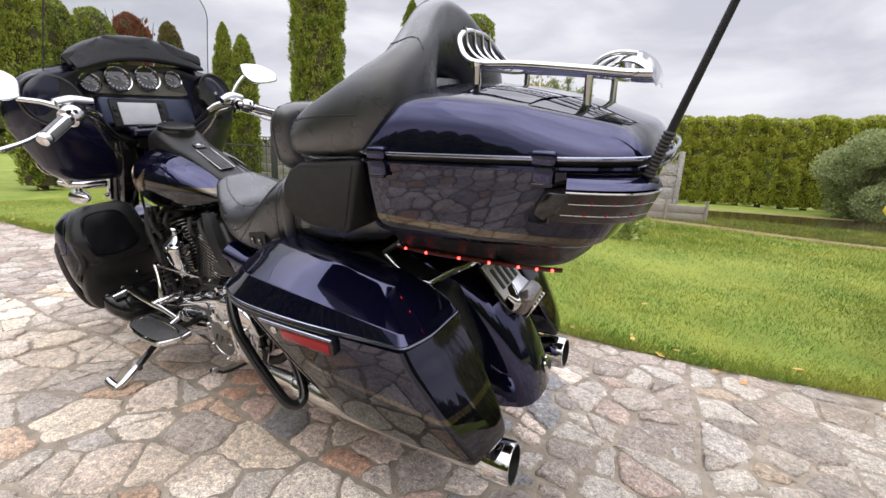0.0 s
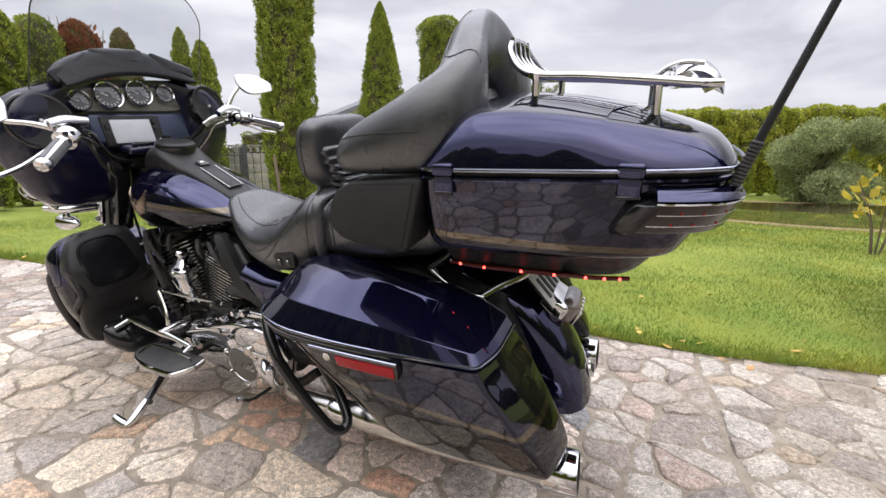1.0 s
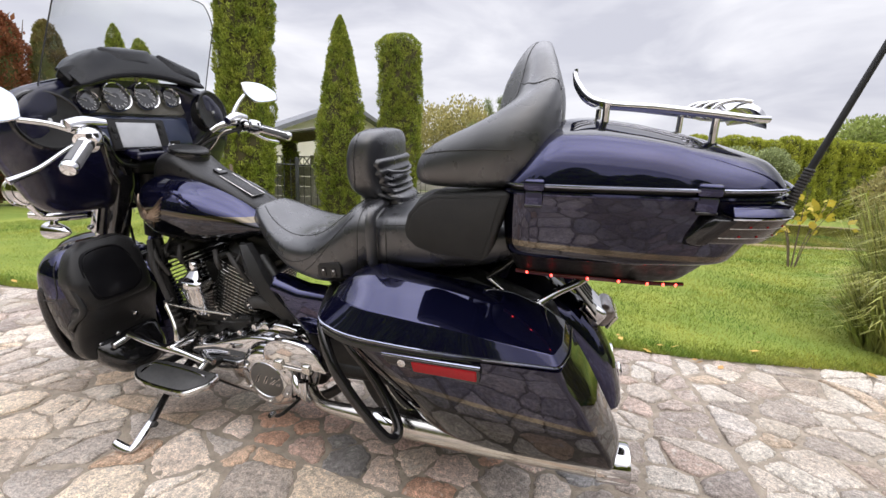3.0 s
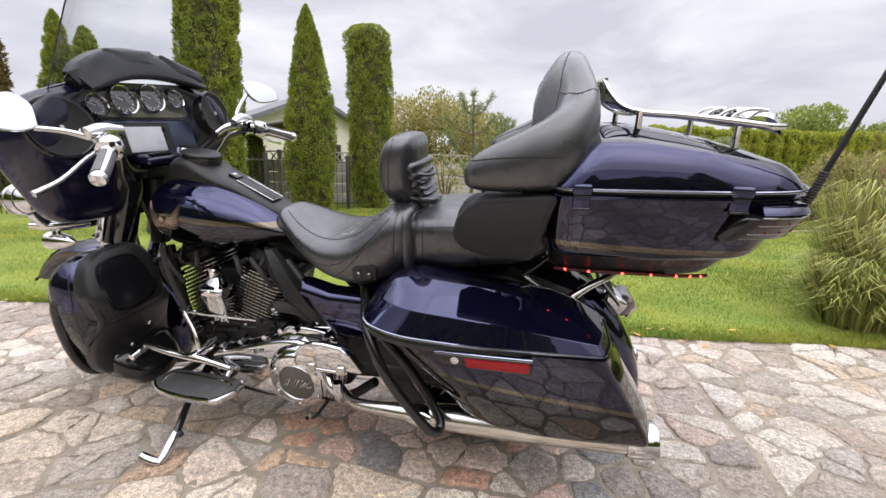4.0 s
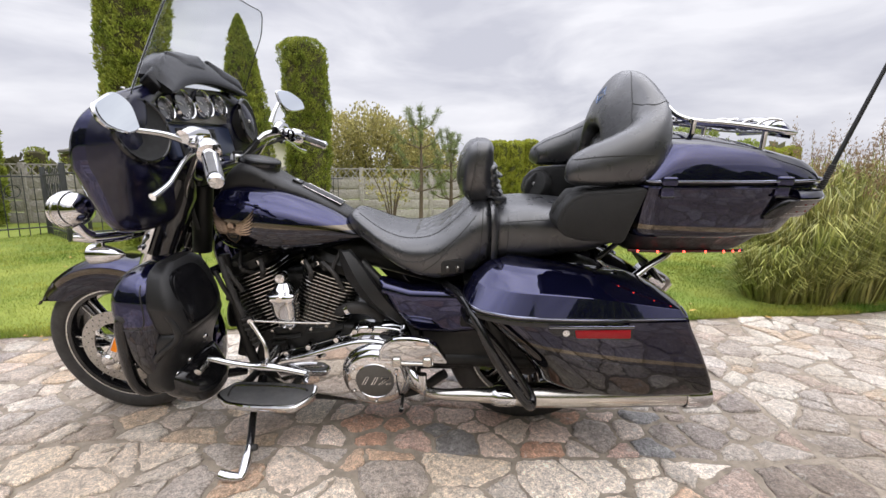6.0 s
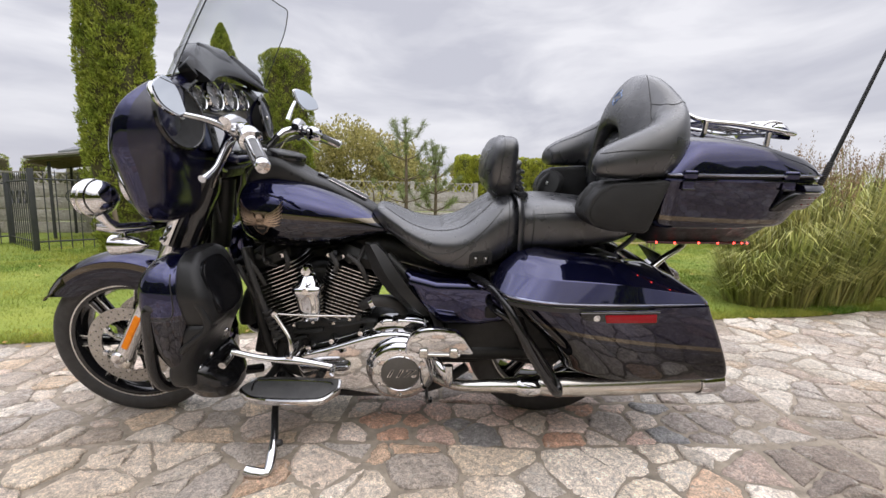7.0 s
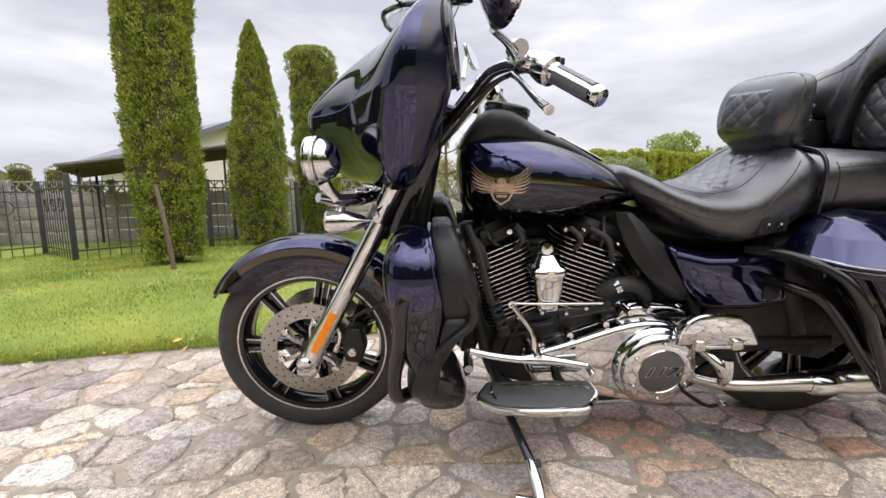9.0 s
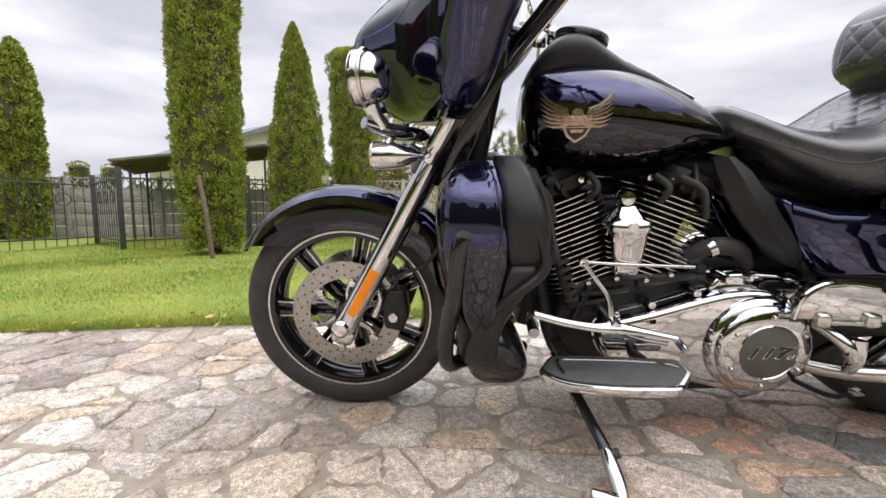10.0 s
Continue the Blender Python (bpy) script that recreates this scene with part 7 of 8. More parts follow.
BAG = [(0.346, 1.66, 2.108, 0.265, 0.360), (0.349, 1.634, 2.132, 0.246, 0.376), (0.360, 1.614, 2.147, 0.234, 0.387), (0.40, 1.588, 2.134, 0.224, 0.399), (0.46, 1.540, 2.102, 0.212, 0.413), (0.55, 1.455, 2.052, 0.20, 0.426), (0.60, 1.412, 2.022, 0.198, 0.431), (0.632, 1.388, 2.007, 0.198, 0.432)]


LID_A = [(1.368, 0.198, 0.655, 0.03), (1.356, 0.30, 0.655, 0.04), (1.385, 0.385, 0.652, 0.04), (1.49, 0.430, 0.648, 0.07), (1.70, 0.436, 0.645, 0.10), (2.003, 0.404, 0.637, 0.016), (2.025, 0.335, 0.636, 0.03), (2.027, 0.198, 0.636, 0.02)]
LID_B = [(1.396, 0.198, 0.706, 0.03), (1.390, 0.275, 0.706, 0.04), (1.420, 0.338, 0.703, 0.05), (1.510, 0.394, 0.710, 0.05), (1.72, 0.411, 0.702, 0.10), (1.988, 0.390, 0.658, 0.012), (2.008, 0.325, 0.656, 0.02), (2.010, 0.198, 0.656, 0.02)]
LID_C = [(1.440, 0.20, 0.746, 0.03), (1.437, 0.262, 0.745, 0.04), (1.462, 0.300, 0.741, 0.055), (1.540, 0.322, 0.739, 0.05), (1.72, 0.332, 0.730, 0.10), (1.940, 0.318, 0.684, 0.03), (1.958, 0.280, 0.684, 0.03), (1.960, 0.20, 0.686, 0.02)]
LID_D = [(1.510, 0.205, 0.762, 0.03), (1.508, 0.235, 0.762, 0.03), (1.530, 0.250, 0.759, 0.04), (1.600, 0.258, 0.756, 0.04), (1.72, 0.262, 0.748, 0.06), (1.860, 0.254, 0.716, 0.03), (1.880, 0.238, 0.714, 0.03), (1.882, 0.205, 0.714, 0.02)]
for sd in (1, -1):
    flip = (lambda b: b) if sd > 0 else mirrored
    body_bm = skin(bmesh.new(), [bag_ring(*q) for q in spline(BAG, 4)])
    lid_rings = blend_rings([corner_ring(r, 6) for r in (LID_A, LID_B, LID_C, LID_D)], [(0.0, 0.04, 0.5, 0.96), (0.0, 0.04, 0.35, 0.7), (0.0, 0.5)])
    lid_b = skin(bmesh.new(), lid_rings)
    sb_tree = BVHTree.FromBMesh(lid_b)
    sb = part("saddlebag", flip(body_bm), PAINT_BAG, bike, "dark blue hard saddlebag with a red reflector", 45)
    part("bag_lid", flip(lid_b), PAINT, sb, "glossy dark blue bag lid with a sharp crease", 45)
    low = corner_ring([(a, b, c - 0.012, r) for a, b, c, r in LID_A], 6)
    part("bag_seal", flip(skin(bmesh.new(), [[p.lerp(Vector(P(1.69, 0.32, p.z)), 0.012) + Vector((0, 0, dz)) for p in low] for dz in (-0.016, 0.014)])), RUBBER, sb)
    part("trim_strip", tube([(p.x, sd * p.y, p.z) for p in corner_ring(LID_A, 6)], 0.0036, 8, 1, closed=True), SILVERLINE, sb)
    part("trim_strip", tube([(p.x, sd * p.y, p.z) for p in low], 0.0022, 6, 1, closed=True), SILVERLINE, sb)
    # side reflector
    hous = part("reflector_housing", slab([(1.60, 0.622), (1.832, 0.626), (1.838, 0.615), (1.836, 0.588), (1.826, 0.582), (1.615, 0.596), (1.60, 0.610)], sd * 0.4220, sd * 0.4390, 0.004), GLOSSBLACK, sb, "black reflector housing")
    part("reflector_trim", tube([P(1.598, sd * 0.4380, 0.6235), P(1.72, sd * 0.4395, 0.6255), P(1.836, sd * 0.4380, 0.627)], 0.0038, 8, 2), SILVERLINE, hous)
    part("reflector", slab([(1.672, 0.615), (1.828, 0.6185), (1.830, 0.592), (1.678, 0.590)], sd * 0.4360, sd * 0.4425, 0.003), RED, hous, "long red reflector")
    part("lock", lathe([(0, 0.005), (0.006, 0.005), (0.010, 0.004), (0.011, 0)], P(1.648, sd * 0.4370, 0.606), (0, -sd, 0), 18, caps=False), CHROME, hous)
    # guard rail before the bag: a long loop of black tube
    loop = [P(1.300, sd * 0.17, 0.640), P(1.345, sd * 0.27, 0.646), P(1.388, sd * 0.365, 0.622), P(1.430, sd * 0.402, 0.545), P(1.475, sd * 0.404, 0.460), P(1.545, sd * 0.394, 0.350), P(1.572, sd * 0.384, 0.312), P(1.586, sd * 0.362, 0.302), P(1.584, sd * 0.340, 0.322), P(1.545, sd * 0.318, 0.378), P(1.480, sd * 0.305, 0.470), P(1.420, sd * 0.298, 0.535), P(1.380, sd * 0.26, 0.552), P(1.360, sd * 0.16, 0.552)]
    part("bag_guard", tube(loop, 0.0145, 14, 6), GLOSSBLACK, bike, "black tubular saddlebag guard")
    part("guard_bracket", block((1.375, sd * 0.18, 0.515), (0.05, 0.05, 0.05), (0, 0, 0), 0.012), BLACK, bike)
    part("guard_bolt", lathe([(0, 0.012), (0.009, 0.011), (0.010, 0)], P(1.42, sd * 0.24, 0.535), (0, -sd, 0), 12, caps=False), CHROME, bike)
    # exhaust
    ex = part("muffler", tube([P(1.53, sd * 0.268, 0.266), P(1.56, sd * 0.268, 0.266), P(1.62, sd * 0.268, 0.267), P(1.8, sd * 0.266, 0.270), P(2.0, sd * 0.262, 0.277), P(2.125, sd * 0.260, 0.281)], [0.030, 0.038, 0.043, 0.045, 0.046, 0.046], 28, 4), BRUSHED, bike, "long stainless muffler")
    part("muffler_tip", lathe([(0.046, 0.082), (0.052, 0.082), (0.054, 0.077), (0.054, 0.005), (0.051, 0.0), (0.047, 0.0)], P(2.118, sd * 0.2600, 0.2800), (1, sd * 0.03, 0.06), 36, caps=False), CHROME, ex, "chrome muffler tip")
    part("muffler_bore", lathe([(0.0, 0.0), (0.045, 0.0), (0.0465, 0.081)], P(2.118, sd * 0.2600, 0.2800), (1, sd * 0.03, 0.06), 32, caps=False), BLACK, ex)
    part("header_pipe", tube([P(1.16, sd * 0.16, 0.235), P(1.23, sd * 0.22, 0.240), P(1.29, sd * 0.255, 0.252), P(1.40, sd * 0.268, 0.262), P(1.475, sd * 0.272, 0.265)], [0.018, 0.019, 0.020, 0.025, 0.028], 18, 4), BRUSHED, ex)
    part("pipe_joint", tube([P(1.465, sd * 0.272, 0.265), P(1.48, sd * 0.273, 0.264), P(1.52, sd * 0.274, 0.263), P(1.545, sd * 0.275, 0.262)], [0.029, 0.035, 0.036, 0.031], 20, 3), CHROME, ex)

# rear fender, plate and lamp
def rear_fender():
    bm = bmesh.new()
    line = spline([(1.36, 0.60), (1.42, 0.68), (1.52, 0.73), (1.66, 0.755), (1.80, 0.745), (1.92, 0.705), (2.03, 0.640), (2.105, 0.56), (2.158, 0.47), (2.190, 0.385), (2.202, 0.325)], 5)
    rings = []
    for i, (s, h) in enumerate(line):
        a, b = line[max(i - 1, 0)], line[min(i + 1, len(line) - 1)]
        d = Vector((b[0] - a[0], 0, b[1] - a[1])).normalized()
        nrm = Vector((-d.z, 0, d.x))
        half = [(0.0, 0.0), (0.045, -0.004), (0.080, -0.016), (0.102, -0.042), (0.110, -0.09), (0.110, -0.145)]
        prof = [(-v, q) for v, q in half[::-1]] + half[1:]
        rings.append([Vector(P(s, v, h)) + nrm * q for v, q in prof])
    skin(bm, rings, closed=False, caps=False)
    bmesh.ops.recalc_face_normals(bm, faces=bm.faces)
    bmesh.ops.solidify(bm, geom=bm.faces[:], thickness=0.005)
    return bm


rfender = part("rear_fender", rear_fender(), PAINT, bike, "dark blue rear fender with a small round badge")
part("fender_badge", lathe([(0, 0.006), (0.014, 0.006), (0.018, 0.004), (0.024, 0.004), (0.026, 0)], P(2.193, -0.030, 0.385), (1, 0, 0.28), 28, caps=False), CHROME, rfender, "round chrome badge")
part("badge_face", lathe([(0, 0.0075), (0.013, 0.0075), (0.014, 0.005)], P(2.193, -0.030, 0.385), (1, 0, 0.28), 24, caps=False), INK, rfender)
tail = part("tail_lamp", block((2.085, -0.02, 0.600), (0.085, 0.13, 0.060), (0, 32, 0), 0.018, 4), CHROME, rfender, "chrome tail lamp with a clear ribbed lens")
part("tail_lens", block((2.122, -0.028, 0.586), (0.055, 0.125, 0.072), (0, 32, 0), 0.024, 5), GREYLENS, tail, "clear ribbed lamp lens")
for i in range(5):
    part("lens_rib", block((2.146, -0.072 + 0.022 * i, 0.568), (0.010, 0.010, 0.050), (0, 32, 0), 0.003), BRUSHED, tail)
plate = part("number_plate", block((2.062, 0.0, 0.660), (0.004, 0.15, 0.105), (0, -40, 0), 0.002), WHITE, rfender, "white number plate with dark bars")
for i in range(4):
    part("plate_bar", block((2.0645, 0.048 - 0.032 * i, 0.6622), (0.004, 0.013, 0.062), (0, -40, 0), 0.0), INK, plate)
part("plate_frame", block((2.058, 0.0, 0.6566), (0.005, 0.158, 0.113), (0, -40, 0), 0.002), BLACK, rfender)
for sd in (1, -1):
    part("fender_side", slab([(1.36, 0.66), (1.75, 0.74), (1.98, 0.66), (2.05, 0.50), (2.06, 0.36), (1.98, 0.33), (1.60, 0.45), (1.40, 0.52)], sd * 0.100, sd * 0.190, 0.012), BLACK, bike)
# engine and what hangs on it
engine = part("engine", slab([(0.56, 0.30), (0.60, 0.42), (0.72, 0.455), (1.00, 0.455), (1.16, 0.44), (1.22, 0.36), (1.20, 0.22), (1.05, 0.165), (0.72, 0.18), (0.60, 0.22)], -0.13, 0.13, 0.02, 3), BLACK, bike, "air-cooled V-twin engine with chrome covers")
for base, top, name in (((0.668, 0.425), (0.582, 0.640), "front"), ((0.806, 0.425), (0.884, 0.640), "rear")):
    b, t = Vector((base[0], 0, base[1])), Vector((top[0], 0, top[1]))
    d = (t - b).normalized()
    x = Vector((d.z, 0, -d.x))
    core = bmesh.new()
    skin(core, [[b.lerp(t, f) + x * 0.070 * math.cos(a) + Vector((0, 1, 0)) * 0.075 * math.sin(a) for a in np.linspace(0, 2 * math.pi, 24, endpoint=False)] for f in (-0.1, 1.1)])
    cyl = part("cylinder", core, BLACK, engine, "finned black engine cylinder")
    ringset = []
    for w, z in ((0.109, -0.0022), (0.1115, -0.0013), (0.1115, 0.0013), (0.109, 0.0022)):
        ring = []
        for i in range(32):
            a = 2 * math.pi * i / 32
            c, q = math.cos(a), math.sin(a)
            ring.append(x * w * math.copysign(abs(c) ** 0.45, c) + Vector((0, 1, 0)) * w * 1.10 * math.copysign(abs(q) ** 0.45, q) + d * z)
        ringset.append(ring)
    fin_bm = skin(bmesh.new(), ringset)
    first = part("fin", fin_bm, None, cyl)
    first.data.materials.append(ALU)
    first.data.materials.append(BLACK)
    for f in first.data.polygons:
        if abs(f.normal.dot(d)) > 0.8:
            f.material_index = 1
    first.location = b
    count = 17
    for i in range(1, count):
        f = new("fin", first.data)
        f.parent = cyl
        f.location = b.lerp(t, i / (count - 1))
    # head and rocker cover
    part("rocker_cover", skin(bmesh.new(), [[t + d * z + x * w * math.copysign(abs(math.cos(a)) ** 0.6, math.cos(a)) + Vector((0, 1, 0)) * w * 1.15 * math.copysign(abs(math.sin(a)) ** 0.6, math.sin(a)) for a in np.linspace(0, 2 * math.pi, 32, endpoint=False)] for z, w in ((0.012, 0.088), (0.02, 0.094), (0.05, 0.094), (0.056, 0.086), (0.075, 0.080), (0.082, 0.06))]), BLACK, engine, "black rocker cover")
    part("spark_lead", tube([t + x * 0.02 + Vector((0, -0.10, 0.0)), t + d * 0.04 + Vector((0, -0.13, 0)), t + d * 0.09 + Vector((0, -0.08, 0))], 0.006, 8), RUBBER, engine)
    for q in (-0.06, 0.06):
        part("head_bolt", lathe([(0, 0.012), (0.008, 0.011), (0.009, 0)], t + x * q + d * 0.035 + Vector((0, -0.108, 0)), (0, -1, 0), 10, caps=False), CHROME, engine)

# chrome horn cover between the cylinders
horn = part("horn_cover", skin(bmesh.new(), [ring_sv(h, s0, s1, v0, v1, 4.0, 32) for h, s0, s1, v0, v1 in spline([(0.470, 0.702, 0.756, 0.135, 0.180), (0.478, 0.696, 0.762, 0.130, 0.190), (0.54, 0.686, 0.770, 0.128, 0.198), (0.570, 0.682, 0.770, 0.126, 0.204), (0.585, 0.674, 0.776, 0.124, 0.208), (0.600, 0.674, 0.776, 0.124, 0.204), (0.612, 0.690, 0.760, 0.126, 0.190), (0.635, 0.705, 0.745, 0.13, 0.17)], 3)]), CHROME, engine, "chrome horn cover")
part("horn_knob", lathe([(0, 0.022), (0.016, 0.020), (0.022, 0.010), (0.022, -0.01), (0.014, -0.025)], P(0.722, 0.152, 0.652), (0, -1, 0.1), 24, caps=False), CHROME, horn)
part("horn_badge", lathe([(0, 0.003), (0.011, 0.003), (0.013, 0)], P(0.726, 0.205, 0.590), (0, -1, 0), 20, caps=False), BRUSHED, horn)

# primary cover: long chrome case ending in a round clutch cover
prim_out = [(0.672, 0.312), (0.680, 0.338), (0.705, 0.352), (0.80, 0.378), (0.905, 0.412), (0.985, 0.432), (1.06, 0.433), (1.125, 0.412), (1.172, 0.365), (1.188, 0.300), (1.176, 0.240), (1.140, 0.192), (1.08, 0.166), (1.00, 0.166), (0.93, 0.182), (0.80, 0.205), (0.72, 0.225), (0.685, 0.262)]
primary = part("primary_cover", slab(prim_out, 0.10, 0.205, 0.016, 4, 3), CHROME, engine, "polished chrome primary cover")
part("primary_rim", slab([(0.93 + (a - 0.93) * 1.02, 0.30 + (b - 0.30) * 1.03) for a, b in prim_out], 0.095, 0.15, 0.006, 2, 3), CHROME, primary)
cc = P(1.052, 0.0, 0.297)
part("clutch_housing", lathe([(0.128, 0.17), (0.128, 0.205), (0.120, 0.220), (0.106, 0.228), (0.104, 0.228)], cc, (0, -1, 0), 56, caps=False), CHROME, primary)
derby = part("clutch_cover", lathe([(0.0, 0.244), (0.066, 0.244), (0.069, 0.2465), (0.098, 0.242), (0.108, 0.236), (0.112, 0.226)], cc, (0, -1, 0), 56, caps=False), CHROME, primary, "round chrome clutch cover")
part("cover_face", lathe([(0.0, 0.2475), (0.064, 0.2475), (0.067, 0.246), (0.067, 0.242)], cc, (0, -1, 0), 56, caps=False), PLATEGREY, derby, "dark cover face with the number 117")
part("face_ring", lathe([(0.0665, 0.2465), (0.068, 0.2485), (0.070, 0.2465)], cc, (0, -1, 0), 56, caps=False), CHROME, derby)
for i in range(6):
    a = radians(30 + 60 * i)
    part("cover_bolt", lathe([(0, 0.249), (0.004, 0.249), (0.0055, 0.247), (0.0055, 0.235)], P(1.052 + 0.089 * math.cos(a), 0, 0.297 + 0.089 * math.sin(a)), (0, -1, 0), 12, caps=False), BRUSHED, derby)


def lettering(text, size, origin, parent, material, shear=0.0, depth=0.0012, name="lettering", grow=0.0009):
    """Raised letters on the bike's left side, reading towards the rear."""
    cu = bpy.data.curves.new("lettering", "FONT")
    cu.body, cu.size, cu.align_x, cu.align_y, cu.extrude, cu.shear = text, size, "CENTER", "CENTER", depth, shear
    cu.offset = grow
    cu.space_character = 1.08
    tmp = new("lettering_curve", cu)
    bpy.context.view_layer.update()
    mesh = bpy.data.meshes.new_from_object(tmp.evaluated_get(bpy.context.evaluated_depsgraph_get()))
    bpy.data.objects.remove(tmp)
    mesh.transform(Matrix.Translation(P(*origin)) @ Matrix.Rotation(radians(90), 4, "X") @ Matrix.Scale(1.5, 4, (1, 0, 0)))
    mesh.materials.clear()
    return link_mesh(name, mesh, material, parent)


lettering("117", 0.041, (1.044, 0.2482, 0.297), derby, CHROME, 0.35, grow=0.0018)
lettering("117", 0.041, (1.044, 0.2500, 0.297), derby, INK, 0.35, grow=-0.0002)
lettering("ci", 0.016, (1.098, 0.249, 0.289), derby, CHROME, 0.35)

# upper chrome case behind the primary and its bolts
part("case_cover", slab([(0.945, 0.415), (0.958, 0.452), (1.00, 0.468), (1.10, 0.466), (1.15, 0.452), (1.175, 0.43), (1.16, 0.40), (1.0, 0.39)], 0.10, 0.165, 0.010, 3, 2), CHROME, engine, "chrome transmission cover")
part("case_window", slab([(1.06, 0.425), (1.075, 0.450), (1.14, 0.445), (1.155, 0.43), (1.14, 0.415)], 0.160, 0.168, 0.004, 2, 2), GLOSSBLACK, engine)
for s, h in ((0.975, 0.455), (1.03, 0.461), (1.145, 0.449), (0.905, 0.420), (0.80, 0.388), (0.715, 0.362)):
    part("case_bolt", lathe([(0, 0.028), (0.009, 0.027), (0.011, 0.018), (0.013, 0.0), (0.016, -0.02)], P(s, 0.160, h), (0, -1, 0.1), 14, caps=False), CHROME, engine)

# shift linkage
linkage = part("shift_rod", tube([P(0.618, 0.205, 0.508), P(0.72, 0.20, 0.500), P(0.90, 0.185, 0.490)], 0.0040, 10, 2), BRUSHED, engine, "chrome shift linkage")
part("rod_end", lathe([(0, -0.012), (0.010, -0.010), (0.011, 0.010), (0, 0.012)], P(0.618, 0.205, 0.508), (0, -1, 0), 12, caps=False), CHROME, linkage)
part("rod_end", lathe([(0, -0.012), (0.010, -0.010), (0.011, 0.010), (0, 0.012)], P(0.900, 0.185, 0.490), (0, -1, 0), 12, caps=False), BLACK, linkage)
part("shift_arm", tube([P(0.618, 0.215, 0.508), P(0.645, 0.225, 0.470), P(0.672, 0.24, 0.430), P(0.678, 0.25, 0.385)], [0.008, 0.0065, 0.0065, 0.009], 12, 4, flat=0.7), BRUSHED, linkage)
part("shift_pivot", lathe([(0, 0.285), (0.014, 0.283), (0.018, 0.27), (0.020, 0.17)], P(0.678, 0, 0.372), (0, -1, 0), 20, caps=False), CHROME, linkage)
part("shift_lever", tube([P(0.492, 0.285, 0.408), P(0.56, 0.282, 0.388), P(0.63, 0.278, 0.374), P(0.678, 0.276, 0.372), P(0.74, 0.276, 0.362), P(0.82, 0.276, 0.345)], [0.010, 0.010, 0.011, 0.016, 0.011, 0.010], 12, 4, flat=0.6), CHROME, linkage, "chrome heel-toe shift lever")
part("toe_peg", tube([P(0.488, 0.268, 0.398), P(0.486, 0.30, 0.392), P(0.484, 0.338, 0.386)], [0.010, 0.013, 0.012], 14, 2), CHROME, linkage)
part("heel_peg", tube([P(0.822, 0.268, 0.342), P(0.824, 0.285, 0.338), P(0.826, 0.305, 0.332)], [0.009, 0.0095, 0.009], 14, 2), CHROME, linkage)
part("board_arm", tube([P(0.70, 0.17, 0.325), P(0.76, 0.22, 0.322), P(0.82, 0.24, 0.318)], [0.012, 0.013, 0.010], 14, 3), CHROME, linkage)

# rider footboards
def footboard(sd):
    plan = [(p.x, -p.y) for p in corner_ring([(0.545, 0.232, 0, 0.02), (0.503, 0.300, 0, 0.018), (0.548, 0.345, 0, 0.03), (0.64, 0.361, 0, 0.06), (0.74, 0.364, 0, 0.05), (0.803, 0.360, 0, 0.018), (0.852, 0.300, 0, 0.015), (0.846, 0.246, 0, 0.012), (0.70, 0.236, 0, 0.05)], 5)]
    cx, cy = 0.68, 0.295

    def lift(s, v):
        return 0.276 - 0.06 * (v - 0.29)

    def plate(levels):
        return skin(bmesh.new(), [[P(cx + (s - cx) * (1 - g / 0.16), sd * (cy + (v - cy) * (1 - g / 0.06)), lift(s, v) + z) for s, v in plan] for g, z in levels])

    board = part("footboard", plate(((0.008, -0.024), (0.002, -0.022), (0.0, -0.012), (0.0, -0.004), (0.003, 0.0), (0.006, 0.0005))), CHROME, bike, "thin chrome footboard with a grey rubber pad")
    part("rubber_pad", plate(((0.0095, -0.006), (0.0095, 0.003), (0.012, 0.0045))), PAD, board, "grey rubber pad")
    ridge = [(0.560, 0.322), (0.553, 0.290), (0.556, 0.270), (0.575, 0.264), (0.70, 0.266), (0.80, 0.276), (0.825, 0.290)]
    part("pad_trim", tube([P(s, sd * v, lift(s, v) + 0.006) for s, v in ridge], 0.0034, 8, 3), CHROME, board)
    for s in (0.58, 0.76):
        part("board_bracket", tube([P(s, sd * 0.25, 0.275), P(s, sd * 0.18, 0.265), P(s, sd * 0.10, 0.27)], 0.014, 10, 2), BLACK, board)


